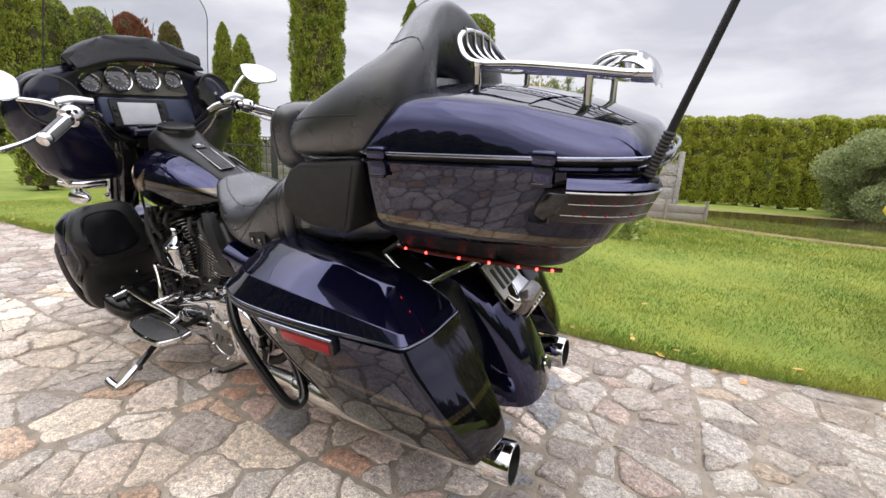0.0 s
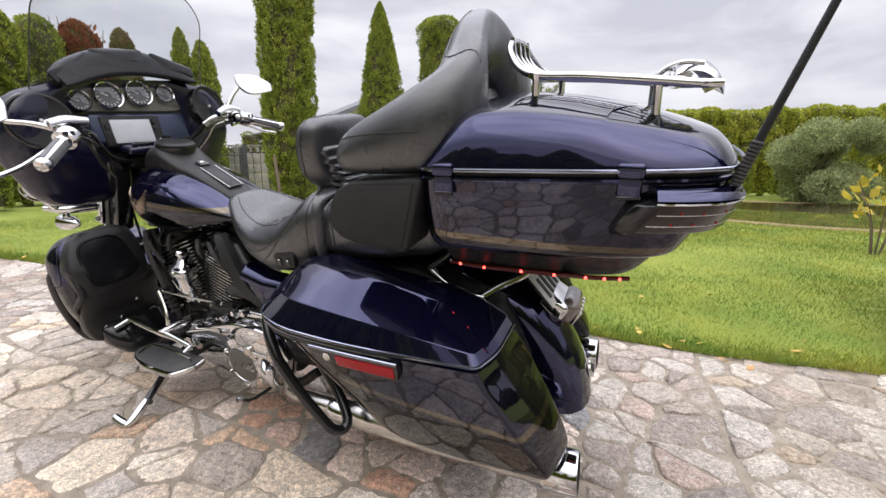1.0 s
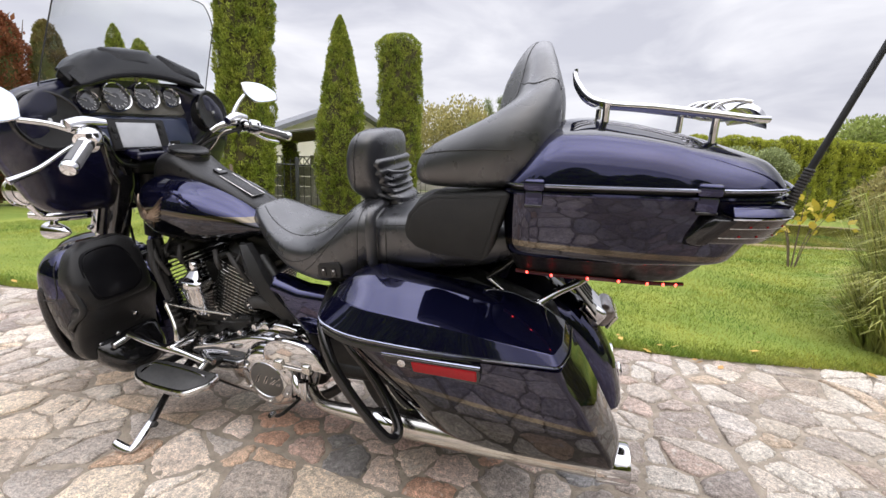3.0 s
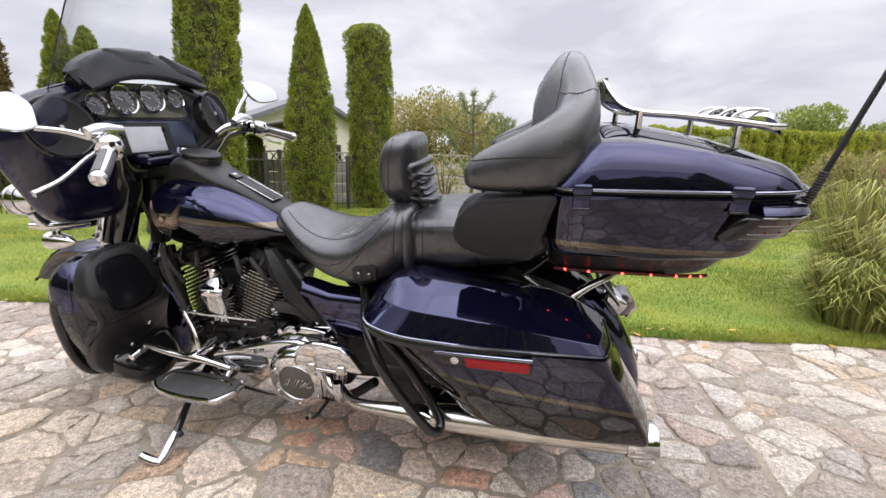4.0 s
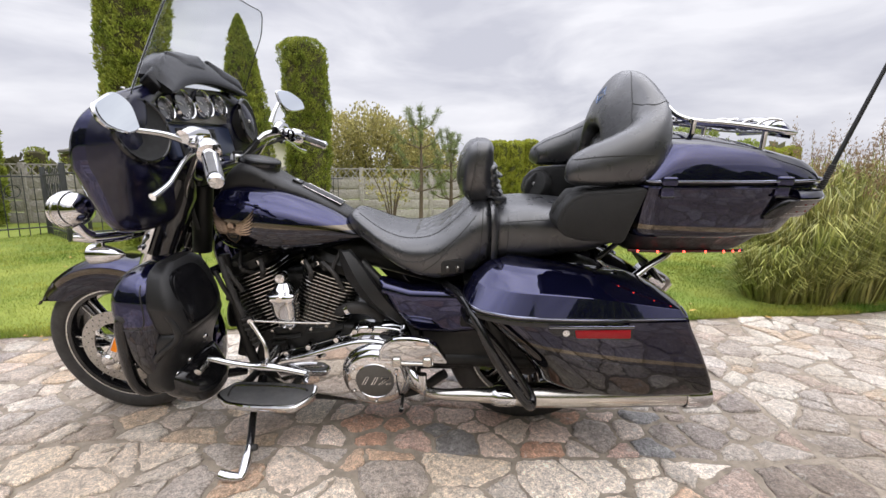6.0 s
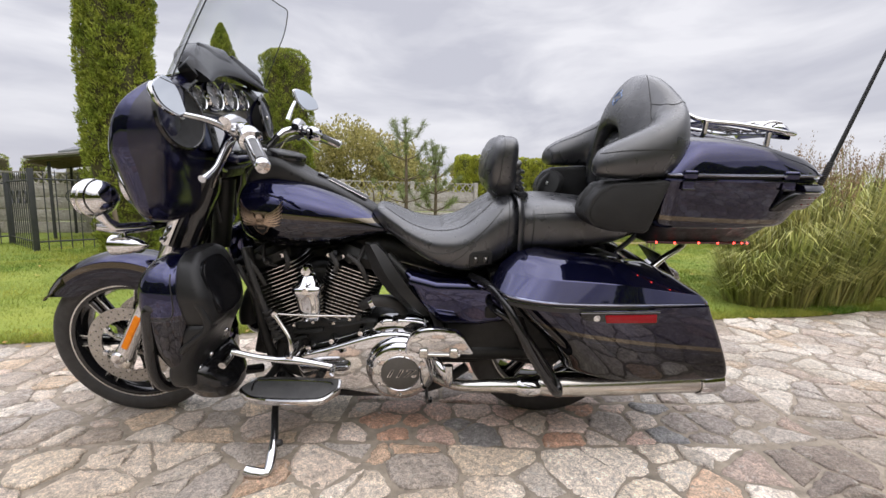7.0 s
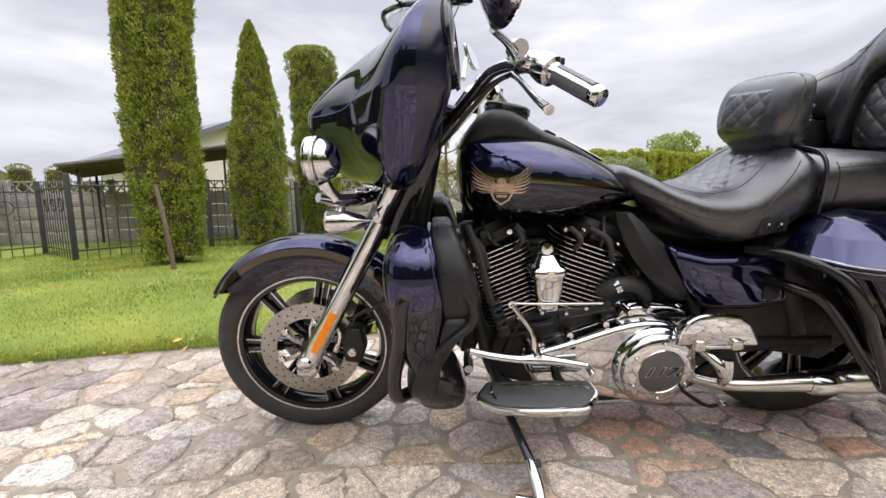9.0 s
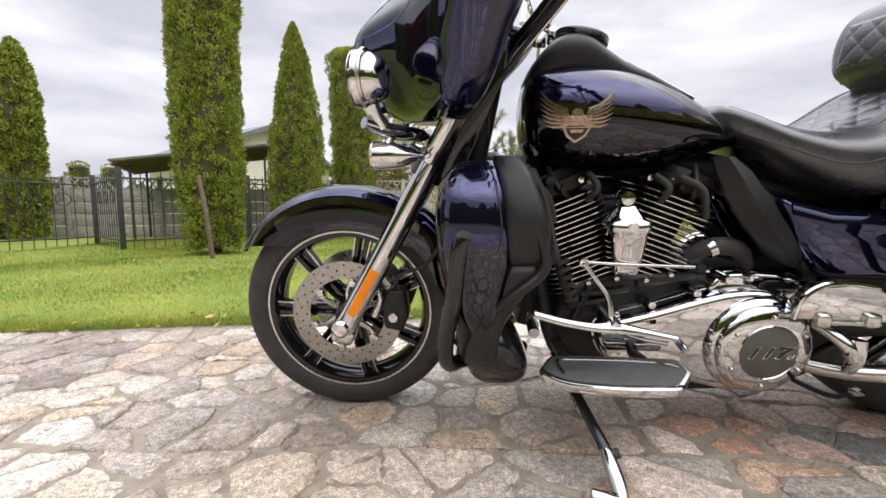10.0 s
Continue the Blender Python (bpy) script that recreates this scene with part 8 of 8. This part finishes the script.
footboard(1)
footboard(-1)
for sd in (1, -1):
    # passenger board, folded up against the frame
    pb = part("passenger_board", slab([(1.072, 0.392), (1.074, 0.425), (1.090, 0.455), (1.125, 0.474), (1.18, 0.479), (1.245, 0.470), (1.275, 0.450), (1.312, 0.386), (1.30, 0.382)], sd * 0.235, sd * 0.268, 0.008, 3), CHROME, bike, "folded chrome passenger board")
    part("board_edge", tube([P(1.078, sd * 0.262, 0.392), P(1.088, sd * 0.262, 0.44), P(1.125, sd * 0.262, 0.470), P(1.18, sd * 0.262, 0.476), P(1.245, sd * 0.262, 0.467)], 0.007, 8), CHROME, pb)
    part("hinge_pin", tube([P(1.118, sd * 0.268, 0.386), P(1.26, sd * 0.268, 0.382)], 0.006, 10, 1), BRUSHED, pb)
    for s in (1.135, 1.24):
        part("hinge", block((s, sd * 0.268, 0.392), (0.032, 0.024, 0.034), (0, 0, 0), 0.008, 3), BRUSHED, pb)
    part("board_link", tube([P(1.165, sd * 0.22, 0.365), P(1.195, sd * 0.27, 0.335), P(1.215, sd * 0.275, 0.300)], [0.014, 0.015, 0.014], 12, 3), CHROME, pb)
    part("board_link", tube([P(1.222, sd * 0.27, 0.345), P(1.222, sd * 0.275, 0.30), P(1.225, sd * 0.26, 0.262)], [0.017, 0.017, 0.012], 12, 3), CHROME, pb)
    part("kick_tab", tube([P(1.14, sd * 0.13, 0.20), P(1.15, sd * 0.30, 0.225), P(1.157, sd * 0.352, 0.262)], [0.006, 0.006, 0.005], 8, 3), BLACK, bike)
    part("tab_knob", lathe([(0, -0.012), (0.008, -0.010), (0.010, 0.0), (0.007, 0.012)], P(1.158, sd * 0.355, 0.268), (0, -sd, 0.3), 12, caps=False), CHROME, bike)
    # side cover and deflector
    part("side_cover", slab([(1.055, 0.665), (1.09, 0.652), (1.18, 0.628), (1.34, 0.624), (1.42, 0.62), (1.45, 0.47), (1.33, 0.452), (1.19, 0.455), (1.12, 0.54)], sd * 0.10, sd * 0.196, 0.034, 6), PAINT, bike, "dark blue side cover")
    rings = []
    for s0, s1, h, v in ((0.925, 0.965, 0.748, 0.150), (0.930, 1.000, 0.715, 0.165), (0.955, 1.045, 0.650, 0.182), (1.005, 1.095, 0.580, 0.190), (1.065, 1.140, 0.520, 0.180), (1.115, 1.158, 0.482, 0.160)):
        rings.append([P(s0, sd * (v - 0.02), h), P((s0 + s1) / 2, sd * (v + 0.006), h), P(s1, sd * (v - 0.004), h), P(s1, sd * (v - 0.03), h), P((s0 + s1) / 2, sd * (v - 0.02), h), P(s0, sd * (v - 0.034), h)])
    part("air_deflector", skin(bmesh.new(), rings), SATIN, bike, "satin black mid-frame air deflector")
    part("frame_rail", tube([P(1.0, sd * 0.12, 0.70), P(1.10, sd * 0.15, 0.60), P(1.18, sd * 0.15, 0.47), P(1.22, sd * 0.13, 0.30)], 0.018, 12), BLACK, bike)
    part("lower_rail", tube([P(0.50, sd * 0.10, 0.72), P(0.53, sd * 0.12, 0.45), P(0.60, sd * 0.13, 0.22), P(0.80, sd * 0.14, 0.155), P(1.15, sd * 0.14, 0.17), P(1.30, sd * 0.14, 0.26)], 0.018, 12), BLACK, bike)
    part("swingarm", tube([P(1.18, sd * 0.13, 0.33), P(1.40, sd * 0.14, 0.33), P(1.63, sd * 0.135, 0.325)], [0.04, 0.032, 0.035], 14, 2), BLACK, bike)
    part("shock", tube([P(1.52, sd * 0.15, 0.36), P(1.42, sd * 0.15, 0.62)], 0.028, 14, 1), BLACK, bike)
# added slabs that hide the rear wheel and keep the gap dark
for sd in (1, -1):
    part("wheel_blocker", slab([(1.20, 0.285), (1.44, 0.300), (1.62, 0.262), (1.70, 0.330), (1.66, 0.430), (1.45, 0.520), (1.22, 0.480)], sd * 0.118, sd * 0.160, 0.012, 3), BLACK, bike, "dull black blocker slab added beside the rear wheel")
part("battery_box", block((1.36, 0, 0.42), (0.26, 0.24, 0.22), (0, 0, 0), 0.02), BLACK, bike)
part("air_cleaner", block((0.72, -0.10, 0.56), (0.30, 0.12, 0.26), (0, 0, 0), 0.03, 3), BLACK, engine)
part("gearbox", block((1.20, 0, 0.36), (0.30, 0.22, 0.22), (0, 0, 0), 0.02), BLACK, engine)
part("backbone", tube([P(0.50, 0, 0.76), P(0.75, 0, 0.74), P(1.0, 0, 0.70), P(1.3, 0, 0.62), P(1.5, 0, 0.58)], 0.05, 14), BLACK, bike)
part("throttle_body", block((0.735, 0.02, 0.60), (0.10, 0.14, 0.09), (0, 0, 0), 0.02), BLACK, engine)
part("oil_hose", tube([P(0.90, 0.12, 0.50), P(0.95, 0.14, 0.53), P(1.02, 0.13, 0.52), P(1.06, 0.11, 0.47)], [0.016, 0.022, 0.022, 0.018], 12, 4), RUBBER, engine)
part("hose_clip", lathe([(0.0, -0.01), (0.022, -0.008), (0.024, 0.008), (0, 0.01)], P(0.945, 0.14, 0.525), (0.8, 0, 0.4), 16, caps=False), CHROME, engine)
part("regulator", block((0.52, 0.0, 0.36), (0.05, 0.20, 0.14), (0, 15, 0), 0.01), BLACK, bike)
part("harness", tube([P(0.50, 0.13, 0.72), P(0.53, 0.16, 0.64), P(0.56, 0.16, 0.52), P(0.60, 0.17, 0.40)], 0.011, 8), RUBBER, bike)
for i in range(6):
    part("hose_rib", lathe([(0.012, -0.005), (0.019, -0.003), (0.019, 0.003), (0.012, 0.005)], P(0.575 + 0.006 * i, 0.168, 0.50 - 0.02 * i), (0.25, 0, -1), 12, caps=False), RUBBER, bike)

# small fittings round the engine
rng = random.Random(21)
for s, h, r in ((0.545, 0.690, 0.013), (0.575, 0.672, 0.010), (0.500, 0.640, 0.012), (0.520, 0.600, 0.009), (0.505, 0.560, 0.010), (0.830, 0.690, 0.011), (0.865, 0.676, 0.009), (0.790, 0.700, 0.010)):
    part("fitting", lathe([(0, r * 1.3), (r * 0.8, r * 1.2), (r, r * 0.6), (r, -0.03)], P(s, 0.118 + rng.uniform(-0.01, 0.01), h), (rng.uniform(-0.3, 0.3), -1, rng.uniform(-0.2, 0.3)), 12, caps=False), rng.choice((BRUSHED, BLACK, BLACK)), engine)
for a, b, c in (((0.500, 0.700), (0.540, 0.655), (0.560, 0.590)), ((0.640, 0.710), (0.655, 0.680), (0.640, 0.645)), ((0.800, 0.705), (0.825, 0.675), (0.815, 0.640)), ((0.470, 0.660), (0.500, 0.620), (0.520, 0.540)), ((0.860, 0.700), (0.905, 0.670), (0.930, 0.600))):
    part("engine_hose", tube([P(a[0], 0.125, a[1]), P(b[0], 0.148, b[1]), P(c[0], 0.130, c[1])], 0.0085, 10, 4), RUBBER, engine)
for s0, h0, s1, h1 in ((0.64, 0.40, 0.76, 0.415), (0.60, 0.365, 0.70, 0.385), (0.78, 0.430, 0.92, 0.452), (0.61, 0.30, 0.66, 0.42)):
    part("crankcase_rib", tube([P(s0, 0.132, h0), P((s0 + s1) / 2, 0.138, (h0 + h1) / 2), P(s1, 0.132, h1)], 0.010, 8, 3), BLACK, engine)
for s, h in ((0.655, 0.432), (0.725, 0.445), (0.80, 0.440), (0.63, 0.345), (0.70, 0.318), (0.86, 0.455), (0.60, 0.405)):
    part("case_screw", lathe([(0, 0.008), (0.006, 0.007), (0.008, 0.0)], P(s, 0.136, h), (0, -1, 0), 10, caps=False), BRUSHED, engine)

# fairing lowers with glove boxes
for sd in (1, -1):
    flip = (lambda b: b) if sd > 0 else mirrored
    # painted outer shell, tapering to a point below
    shell = flip(hull_h([(0.385, 0.352, 0.392, 0.300, 0.372), (0.400, 0.338, 0.402, 0.275, 0.384), (0.440, 0.314, 0.420, 0.240, 0.396), (0.48, 0.296, 0.434, 0.200, 0.404), (0.55, 0.280, 0.444, 0.160, 0.410), (0.63, 0.272, 0.442, 0.140, 0.408), (0.69, 0.280, 0.434, 0.140, 0.392), (0.73, 0.304, 0.418, 0.155, 0.354), (0.747, 0.335, 0.398, 0.18, 0.305)], 2.9, 56, 6))
    sh_tree = BVHTree.FromBMesh(shell)
    lower = part("lower_fairing", shell, PAINT_LOWER, bike, "dark blue lower fairing with a black rear box", 50)
    seam("panel_seam", sh_tree, [P(0.29, sd * 0.6, 0.585), P(0.33, sd * 0.6, 0.580), P(0.375, sd * 0.6, 0.580), P(0.398, sd * 0.6, 0.592), P(0.402, sd * 0.6, 0.64), P(0.392, sd * 0.6, 0.71)], (0, sd, 0), lower, 0.0022)
    # black box behind it, undercut below by an open vent
    part("rear_box", flip(hull_h([(0.540, 0.41, 0.492, 0.16, 0.376), (0.560, 0.40, 0.503, 0.150, 0.390), (0.60, 0.40, 0.506, 0.15, 0.398), (0.628, 0.40, 0.502, 0.15, 0.402), (0.648, 0.40, 0.497, 0.15, 0.404), (0.69, 0.398, 0.482, 0.15, 0.388), (0.735, 0.396, 0.462, 0.16, 0.358), (0.758, 0.40, 0.446, 0.19, 0.315)], 4.4, 48, 4)), SATIN, lower, "satin black glove box")
    part("vent_frame", tube([P(0.455, sd * 0.385, 0.665), P(0.468, sd * 0.392, 0.630), P(0.486, sd * 0.394, 0.585), P(0.490, sd * 0.394, 0.556), P(0.476, sd * 0.398, 0.532), P(0.445, sd * 0.404, 0.508), P(0.415, sd * 0.400, 0.482), P(0.392, sd * 0.385, 0.455)], [0.012, 0.011, 0.010, 0.011, 0.010, 0.010, 0.010, 0.009], 14, 5), SATIN, lower, "black strut round the open vent")
    # padded door on its rear face
    door = bmesh.new()
    pad = spline([(-0.080, -0.062), (-0.086, 0.02), (-0.062, 0.075), (0.0, 0.086), (0.052, 0.070), (0.080, 0.0), (0.076, -0.055), (0.03, -0.082), (-0.045, -0.084)], 4, True)
    skin(door, [[(x, -sd * y * k, z * k) for y, z in [(-p, q) for p, q in pad]] for k, x in ((1.06, 0.0), (1.05, 0.008), (1.0, 0.009), (0.99, 0.006), (0.96, 0.010), (0.8, 0.0125), (0.4, 0.014))])
    bmesh.ops.transform(door, matrix=Matrix.Translation(P(0.484, sd * 0.275, 0.652)) @ Matrix.Rotation(radians(-16), 4, "Y"), verts=door.verts)
    part("box_door", door, VINYL, lower, "padded black glove box door")
    # lower plate leans forward to a bottom lobe
    part("lower_plate", flip(hull_h([(0.315, 0.330, 0.405, 0.10, 0.350), (0.33, 0.322, 0.412, 0.10, 0.368), (0.37, 0.325, 0.412, 0.10, 0.384), (0.42, 0.340, 0.424, 0.10, 0.390), (0.47, 0.362, 0.452, 0.11, 0.394), (0.52, 0.392, 0.482, 0.12, 0.396), (0.548, 0.41, 0.492, 0.13, 0.388), (0.572, 0.43, 0.488, 0.15, 0.350)], 4.2, 44, 5)), SATIN, lower, "black lower plate")
    part("lower_lobe", flip(hull_h([(0.232, 0.385, 0.455, 0.19, 0.275), (0.243, 0.352, 0.480, 0.16, 0.305), (0.27, 0.338, 0.488, 0.13, 0.325), (0.30, 0.330, 0.482, 0.12, 0.345), (0.34, 0.338, 0.462, 0.12, 0.352), (0.375, 0.350, 0.435, 0.12, 0.345), (0.39, 0.365, 0.41, 0.14, 0.31)], 2.8, 40, 4)), GLOSSBLACK, lower, "gloss black bottom lobe")
    for s, v, h, d in ((0.436, 0.300, 0.268, (0.7, -sd, 0)), (0.408, 0.330, 0.375, (1, -sd * 0.3, 0)), (0.414, 0.270, 0.39, (1, 0, 0)), (0.445, 0.210, 0.45, (1, 0, 0))):
        part("cover_bolt", lathe([(0, 0.007), (0.006, 0.007), (0.009, 0.004), (0.010, -0.004)], P(s, sd * v, h), d, 12, caps=False), CHROME, lower)
    # engine guard
    part("engine_guard", tube([P(0.47, sd * 0.06, 0.66), P(0.41, sd * 0.20, 0.645), P(0.358, sd * 0.345, 0.632), P(0.338, sd * 0.388, 0.618), P(0.325, sd * 0.400, 0.590), P(0.314, sd * 0.398, 0.50), P(0.300, sd * 0.384, 0.42), P(0.294, sd * 0.366, 0.355), P(0.302, sd * 0.340, 0.312), P(0.335, sd * 0.285, 0.292), P(0.40, sd * 0.20, 0.268), P(0.50, sd * 0.09, 0.225)], 0.0175, 16, 6), GLOSSBLACK, bike, "black tubular engine guard")
    part("guard_socket", lathe([(0.017, -0.010), (0.0225, -0.006), (0.0235, 0.006), (0.018, 0.014)], P(0.336, sd * 0.390, 0.612), (-0.3, -sd * 0.3, -0.9), 20, caps=False), RUBBER, bike)


# side stand
stand = part("side_stand", tube([P(0.590, 0.13, 0.228), P(0.598, 0.20, 0.207), P(0.614, 0.28, 0.179), P(0.640, 0.37, 0.138), P(0.649, 0.425, 0.110)], [0.020, 0.013, 0.012, 0.013, 0.014], 14, 5), GLOSSBLACK, bike, "dark steel side stand with a chrome foot on the paving")
part("stand_ankle", tube([P(0.642, 0.380, 0.133), P(0.648, 0.420, 0.112), P(0.651, 0.455, 0.094), P(0.648, 0.474, 0.086)], [0.013, 0.017, 0.016, 0.014], 14, 4), CHROME, stand, "chrome ankle")
part("stand_foot", tube([P(0.654, 0.468, 0.088), P(0.635, 0.474, 0.091), P(0.608, 0.476, 0.098), P(0.584, 0.475, 0.106)], [0.013, 0.015, 0.016, 0.014], 14, 4, flat=0.62), CHROME, stand, "chrome foot")
part("stand_stop", lathe([(0, 0.016), (0.009, 0.015), (0.011, 0.010), (0.009, -0.01)], P(0.655, 0.388, 0.128), (1, 0, 0.2), 14, caps=False), RUBBER, stand)
part("stand_spring", tube([P(0.588 + 0.0006 * i + 0.007 * math.cos(i * 1.3), 0.15 + 0.0030 * i, 0.205 - 0.0011 * i + 0.007 * math.sin(i * 1.3)) for i in range(44)], 0.0021, 5, 1), BRUSHED, stand)
# ---- paving stones ----
def clip(poly, px, py, nx, ny):
    """The part of a polygon on the side of a line that its normal points away from."""
    out = []
    n = len(poly)
    for i in range(n):
        a, b = poly[i], poly[(i + 1) % n]
        da = (a[0] - px) * nx + (a[1] - py) * ny
        db = (b[0] - px) * nx + (b[1] - py) * ny
        if da <= 0:
            out.append(a)
        if (da < 0 < db) or (db < 0 < da):
            t = da / (da - db)
            out.append((a[0] + (b[0] - a[0]) * t, a[1] + (b[1] - a[1]) * t))
    return out


def cell_field(x0, x1, y0, y1, dx, dy, jitter, seed):
    """Uneven cells in loose rows: centre and outline of each."""
    rng = random.Random(seed)
    rows, weight = {}, {}
    nx, ny = int(math.ceil((x1 - x0) / dx)), int(math.ceil((y1 - y0) / dy))
    for j in range(-1, ny + 1):
        for i in range(-1, nx + 1):
            if rng.random() < 0.10 and jitter > 0.3:
                continue
            rows[i, j] = (x0 + (i + 0.5 + 0.5 * (j % 2) + rng.uniform(-jitter, jitter)) * dx, y0 + (j + 0.5 + rng.uniform(-jitter, jitter) * 0.85) * dy)
            weight[i, j] = rng.uniform(-0.16, 0.16) * dx * dy
    out = []
    for (i, j), (cx, cy) in rows.items():
        if not (x0 <= cx <= x1 and y0 <= cy <= y1):
            continue
        poly = [(x0, y0), (x1, y0), (x1, y1), (x0, y1)]
        for a in range(-2, 3):
            for b in range(-2, 3):
                q = rows.get((i + a, j + b))
                if q is None or (a == 0 and b == 0):
                    continue
                if not (x0 <= q[0] <= x1 and y0 <= q[1] <= y1):
                    continue
                ex, ey = q[0] - cx, q[1] - cy
                half = min(0.78, max(0.22, 0.5 + (weight[i, j] - weight[i + a, j + b]) / (ex * ex + ey * ey)))
                poly = clip(poly, cx + ex * half, cy + ey * half, ex, ey)
                if len(poly) < 3:
                    break
            if len(poly) < 3:
                break
        if len(poly) >= 3:
            out.append(((cx, cy), poly))
    return out


def stone_rings(poly, c, rng, joint):
    """Rings of one stone: foot, rim and worn top, with uneven corners."""
    pts = []
    n = len(poly)
    for i in range(n):
        a, b = poly[i], poly[(i + 1) % n]
        ln = math.hypot(b[0] - a[0], b[1] - a[1])
        if ln < 0.012:
            pts.append(((a[0] + b[0]) / 2, (a[1] + b[1]) / 2))
            continue
        k = 6 if ln > 0.10 else 4 if ln > 0.05 else 2
        cut = min(0.22, rng.uniform(0.006, 0.020) / ln)
        for q in range(k):
            t = cut + (1 - 2 * cut) * q / (k - 1)
            w = rng.uniform(-0.0085, 0.0055)
            pts.append((a[0] + (b[0] - a[0]) * t + (b[1] - a[1]) / ln * w, a[1] + (b[1] - a[1]) * t - (b[0] - a[0]) / ln * w))
    r = sum(math.hypot(x - c[0], y - c[1]) for x, y in pts) / len(pts)
    k0 = max(0.5, 1 - joint / r)
    k1 = max(0.4, 1 - (joint + 0.005) / r)
    k2 = max(0.3, 1 - (joint + 0.018) / r)
    tilt = (rng.uniform(-0.035, 0.035), rng.uniform(-0.035, 0.035))
    top = rng.uniform(-0.004, 0.004)

    def ring(k, z, rough):
        return [(c[0] + (x - c[0]) * k, c[1] + (y - c[1]) * k, z + top + tilt[0] * (x - c[0]) + tilt[1] * (y - c[1]) + rng.uniform(-rough, rough)) for x, y in pts]

    mid = (c[0], c[1], top + rng.uniform(-0.001, 0.003))
    return [ring(k0, -0.03, 0), ring(k0, -0.007, 0.002), ring(k1, -0.0015, 0.0018), ring(k2, 0.0005, 0.0025)], mid


def bay(c):
    """Which mix of stones lies there."""
    x, y = c
    if y < -0.26:
        return "earth" if -0.9 < x < 2.2 else "side"
    if x > 2.72:
        return "bright"
    if x > 2.15 or x < -1.1:
        return "side"
    return "pink" if x > 0.81 else "pale"


def lay_stones():
    rng = random.Random(11)
    cells = []
    # the bays are parted by straight courses: two across at x 0.81 and 2.65, one along at y -0.26
    for area, dx, dy, jit, seed in (((-4.6, 0.805, -0.256, 1.42), 0.150, 0.112, 0.50, 1), ((0.815, 2.645, -0.256, 0.045), 0.150, 0.100, 0.22, 4), ((0.815, 2.645, 0.050, 1.42), 0.140, 0.104, 0.48, 5), ((2.655, 6.6, -0.256, 1.9), 0.165, 0.125, 0.47, 2),
                                    ((-4.6, 6.6, -3.2, -0.264), 0.170, 0.125, 0.50, 3)):
        cells += cell_field(area[0], area[1], area[2], area[3], dx, dy, jit, seed)

    def bend(p):
        """The courses wander a little."""
        x, y = p
        return (x + 0.016 * math.sin(3.1 * y + 0.5) + 0.009 * math.sin(11 * y), y + 0.024 * math.sin(2.3 * x + 0.4) + 0.013 * math.sin(6.7 * x + 1.0) + 0.007 * math.sin(19 * x))

    cells = [(bend(c), [bend(p) for p in poly]) for c, poly in cells]
    near, rest = [], []
    for c, poly in cells:
        if c[1] > lawn_edge(c[0]) - 0.02:
            continue
        (near if (-1.05 < c[0] < 3.05 and -0.62 < c[1] < 1.5) else rest).append((c, poly))
    near.sort(key=lambda q: abs(q[0][1] + 0.15) + 0.18 * abs(q[0][0] - 1.0))
    rest += near[300:]
    near = near[:300]
    for c, poly in near:
        rings, mid = stone_rings(poly, c, rng, rng.choice((0.002, 0.005, 0.008, 0.013)))
        bm = bmesh.new()
        vs = [[bm.verts.new((x - c[0], y - c[1], z)) for x, y, z in r] for r in rings]
        n = len(vs[0])
        for a in range(3):
            for i in range(n):
                f = bm.faces.new((vs[a][i], vs[a][(i + 1) % n], vs[a + 1][(i + 1) % n], vs[a + 1][i]))
                f.smooth = a > 0
        m = bm.verts.new((0, 0, mid[2]))
        for i in range(n):
            bm.faces.new((vs[3][i], vs[3][(i + 1) % n], m)).smooth = True
        mesh = bpy.data.meshes.new("paving_stone")
        bm.to_mesh(mesh)
        bm.free()
        ob = link_mesh("paving_stone", mesh, STONE_ONE[bay(c)], pavement)
        ob.location = (c[0], c[1], 0)
    for kind in MIXES:
        verts, faces = [], []
        for c, poly in rest:
            if bay(c) != kind:
                continue
            rings, mid = stone_rings(poly, c, rng, rng.choice((0.002, 0.005, 0.008, 0.013)))
            base = len(verts)
            n = len(rings[0])
            for r in rings:
                verts += r
            verts.append(mid)
            for a in range(3):
                for i in range(n):
                    faces.append((base + a * n + i, base + a * n + (i + 1) % n, base + (a + 1) * n + (i + 1) % n, base + (a + 1) * n + i))
            for i in range(n):
                faces.append((base + 3 * n + i, base + 3 * n + (i + 1) % n, base + 4 * n))
        mesh = bpy.data.meshes.new("paving_field")
        mesh.from_pydata(verts, [], faces)
        mesh.polygons.foreach_set("use_smooth", np.full(len(faces), True))
        ob = link_mesh("paving_field", mesh, STONE_ALL[kind], pavement)
        tagged(ob, "many uneven grey, beige and pink paving stones", kind="stuff")


lay_stones()
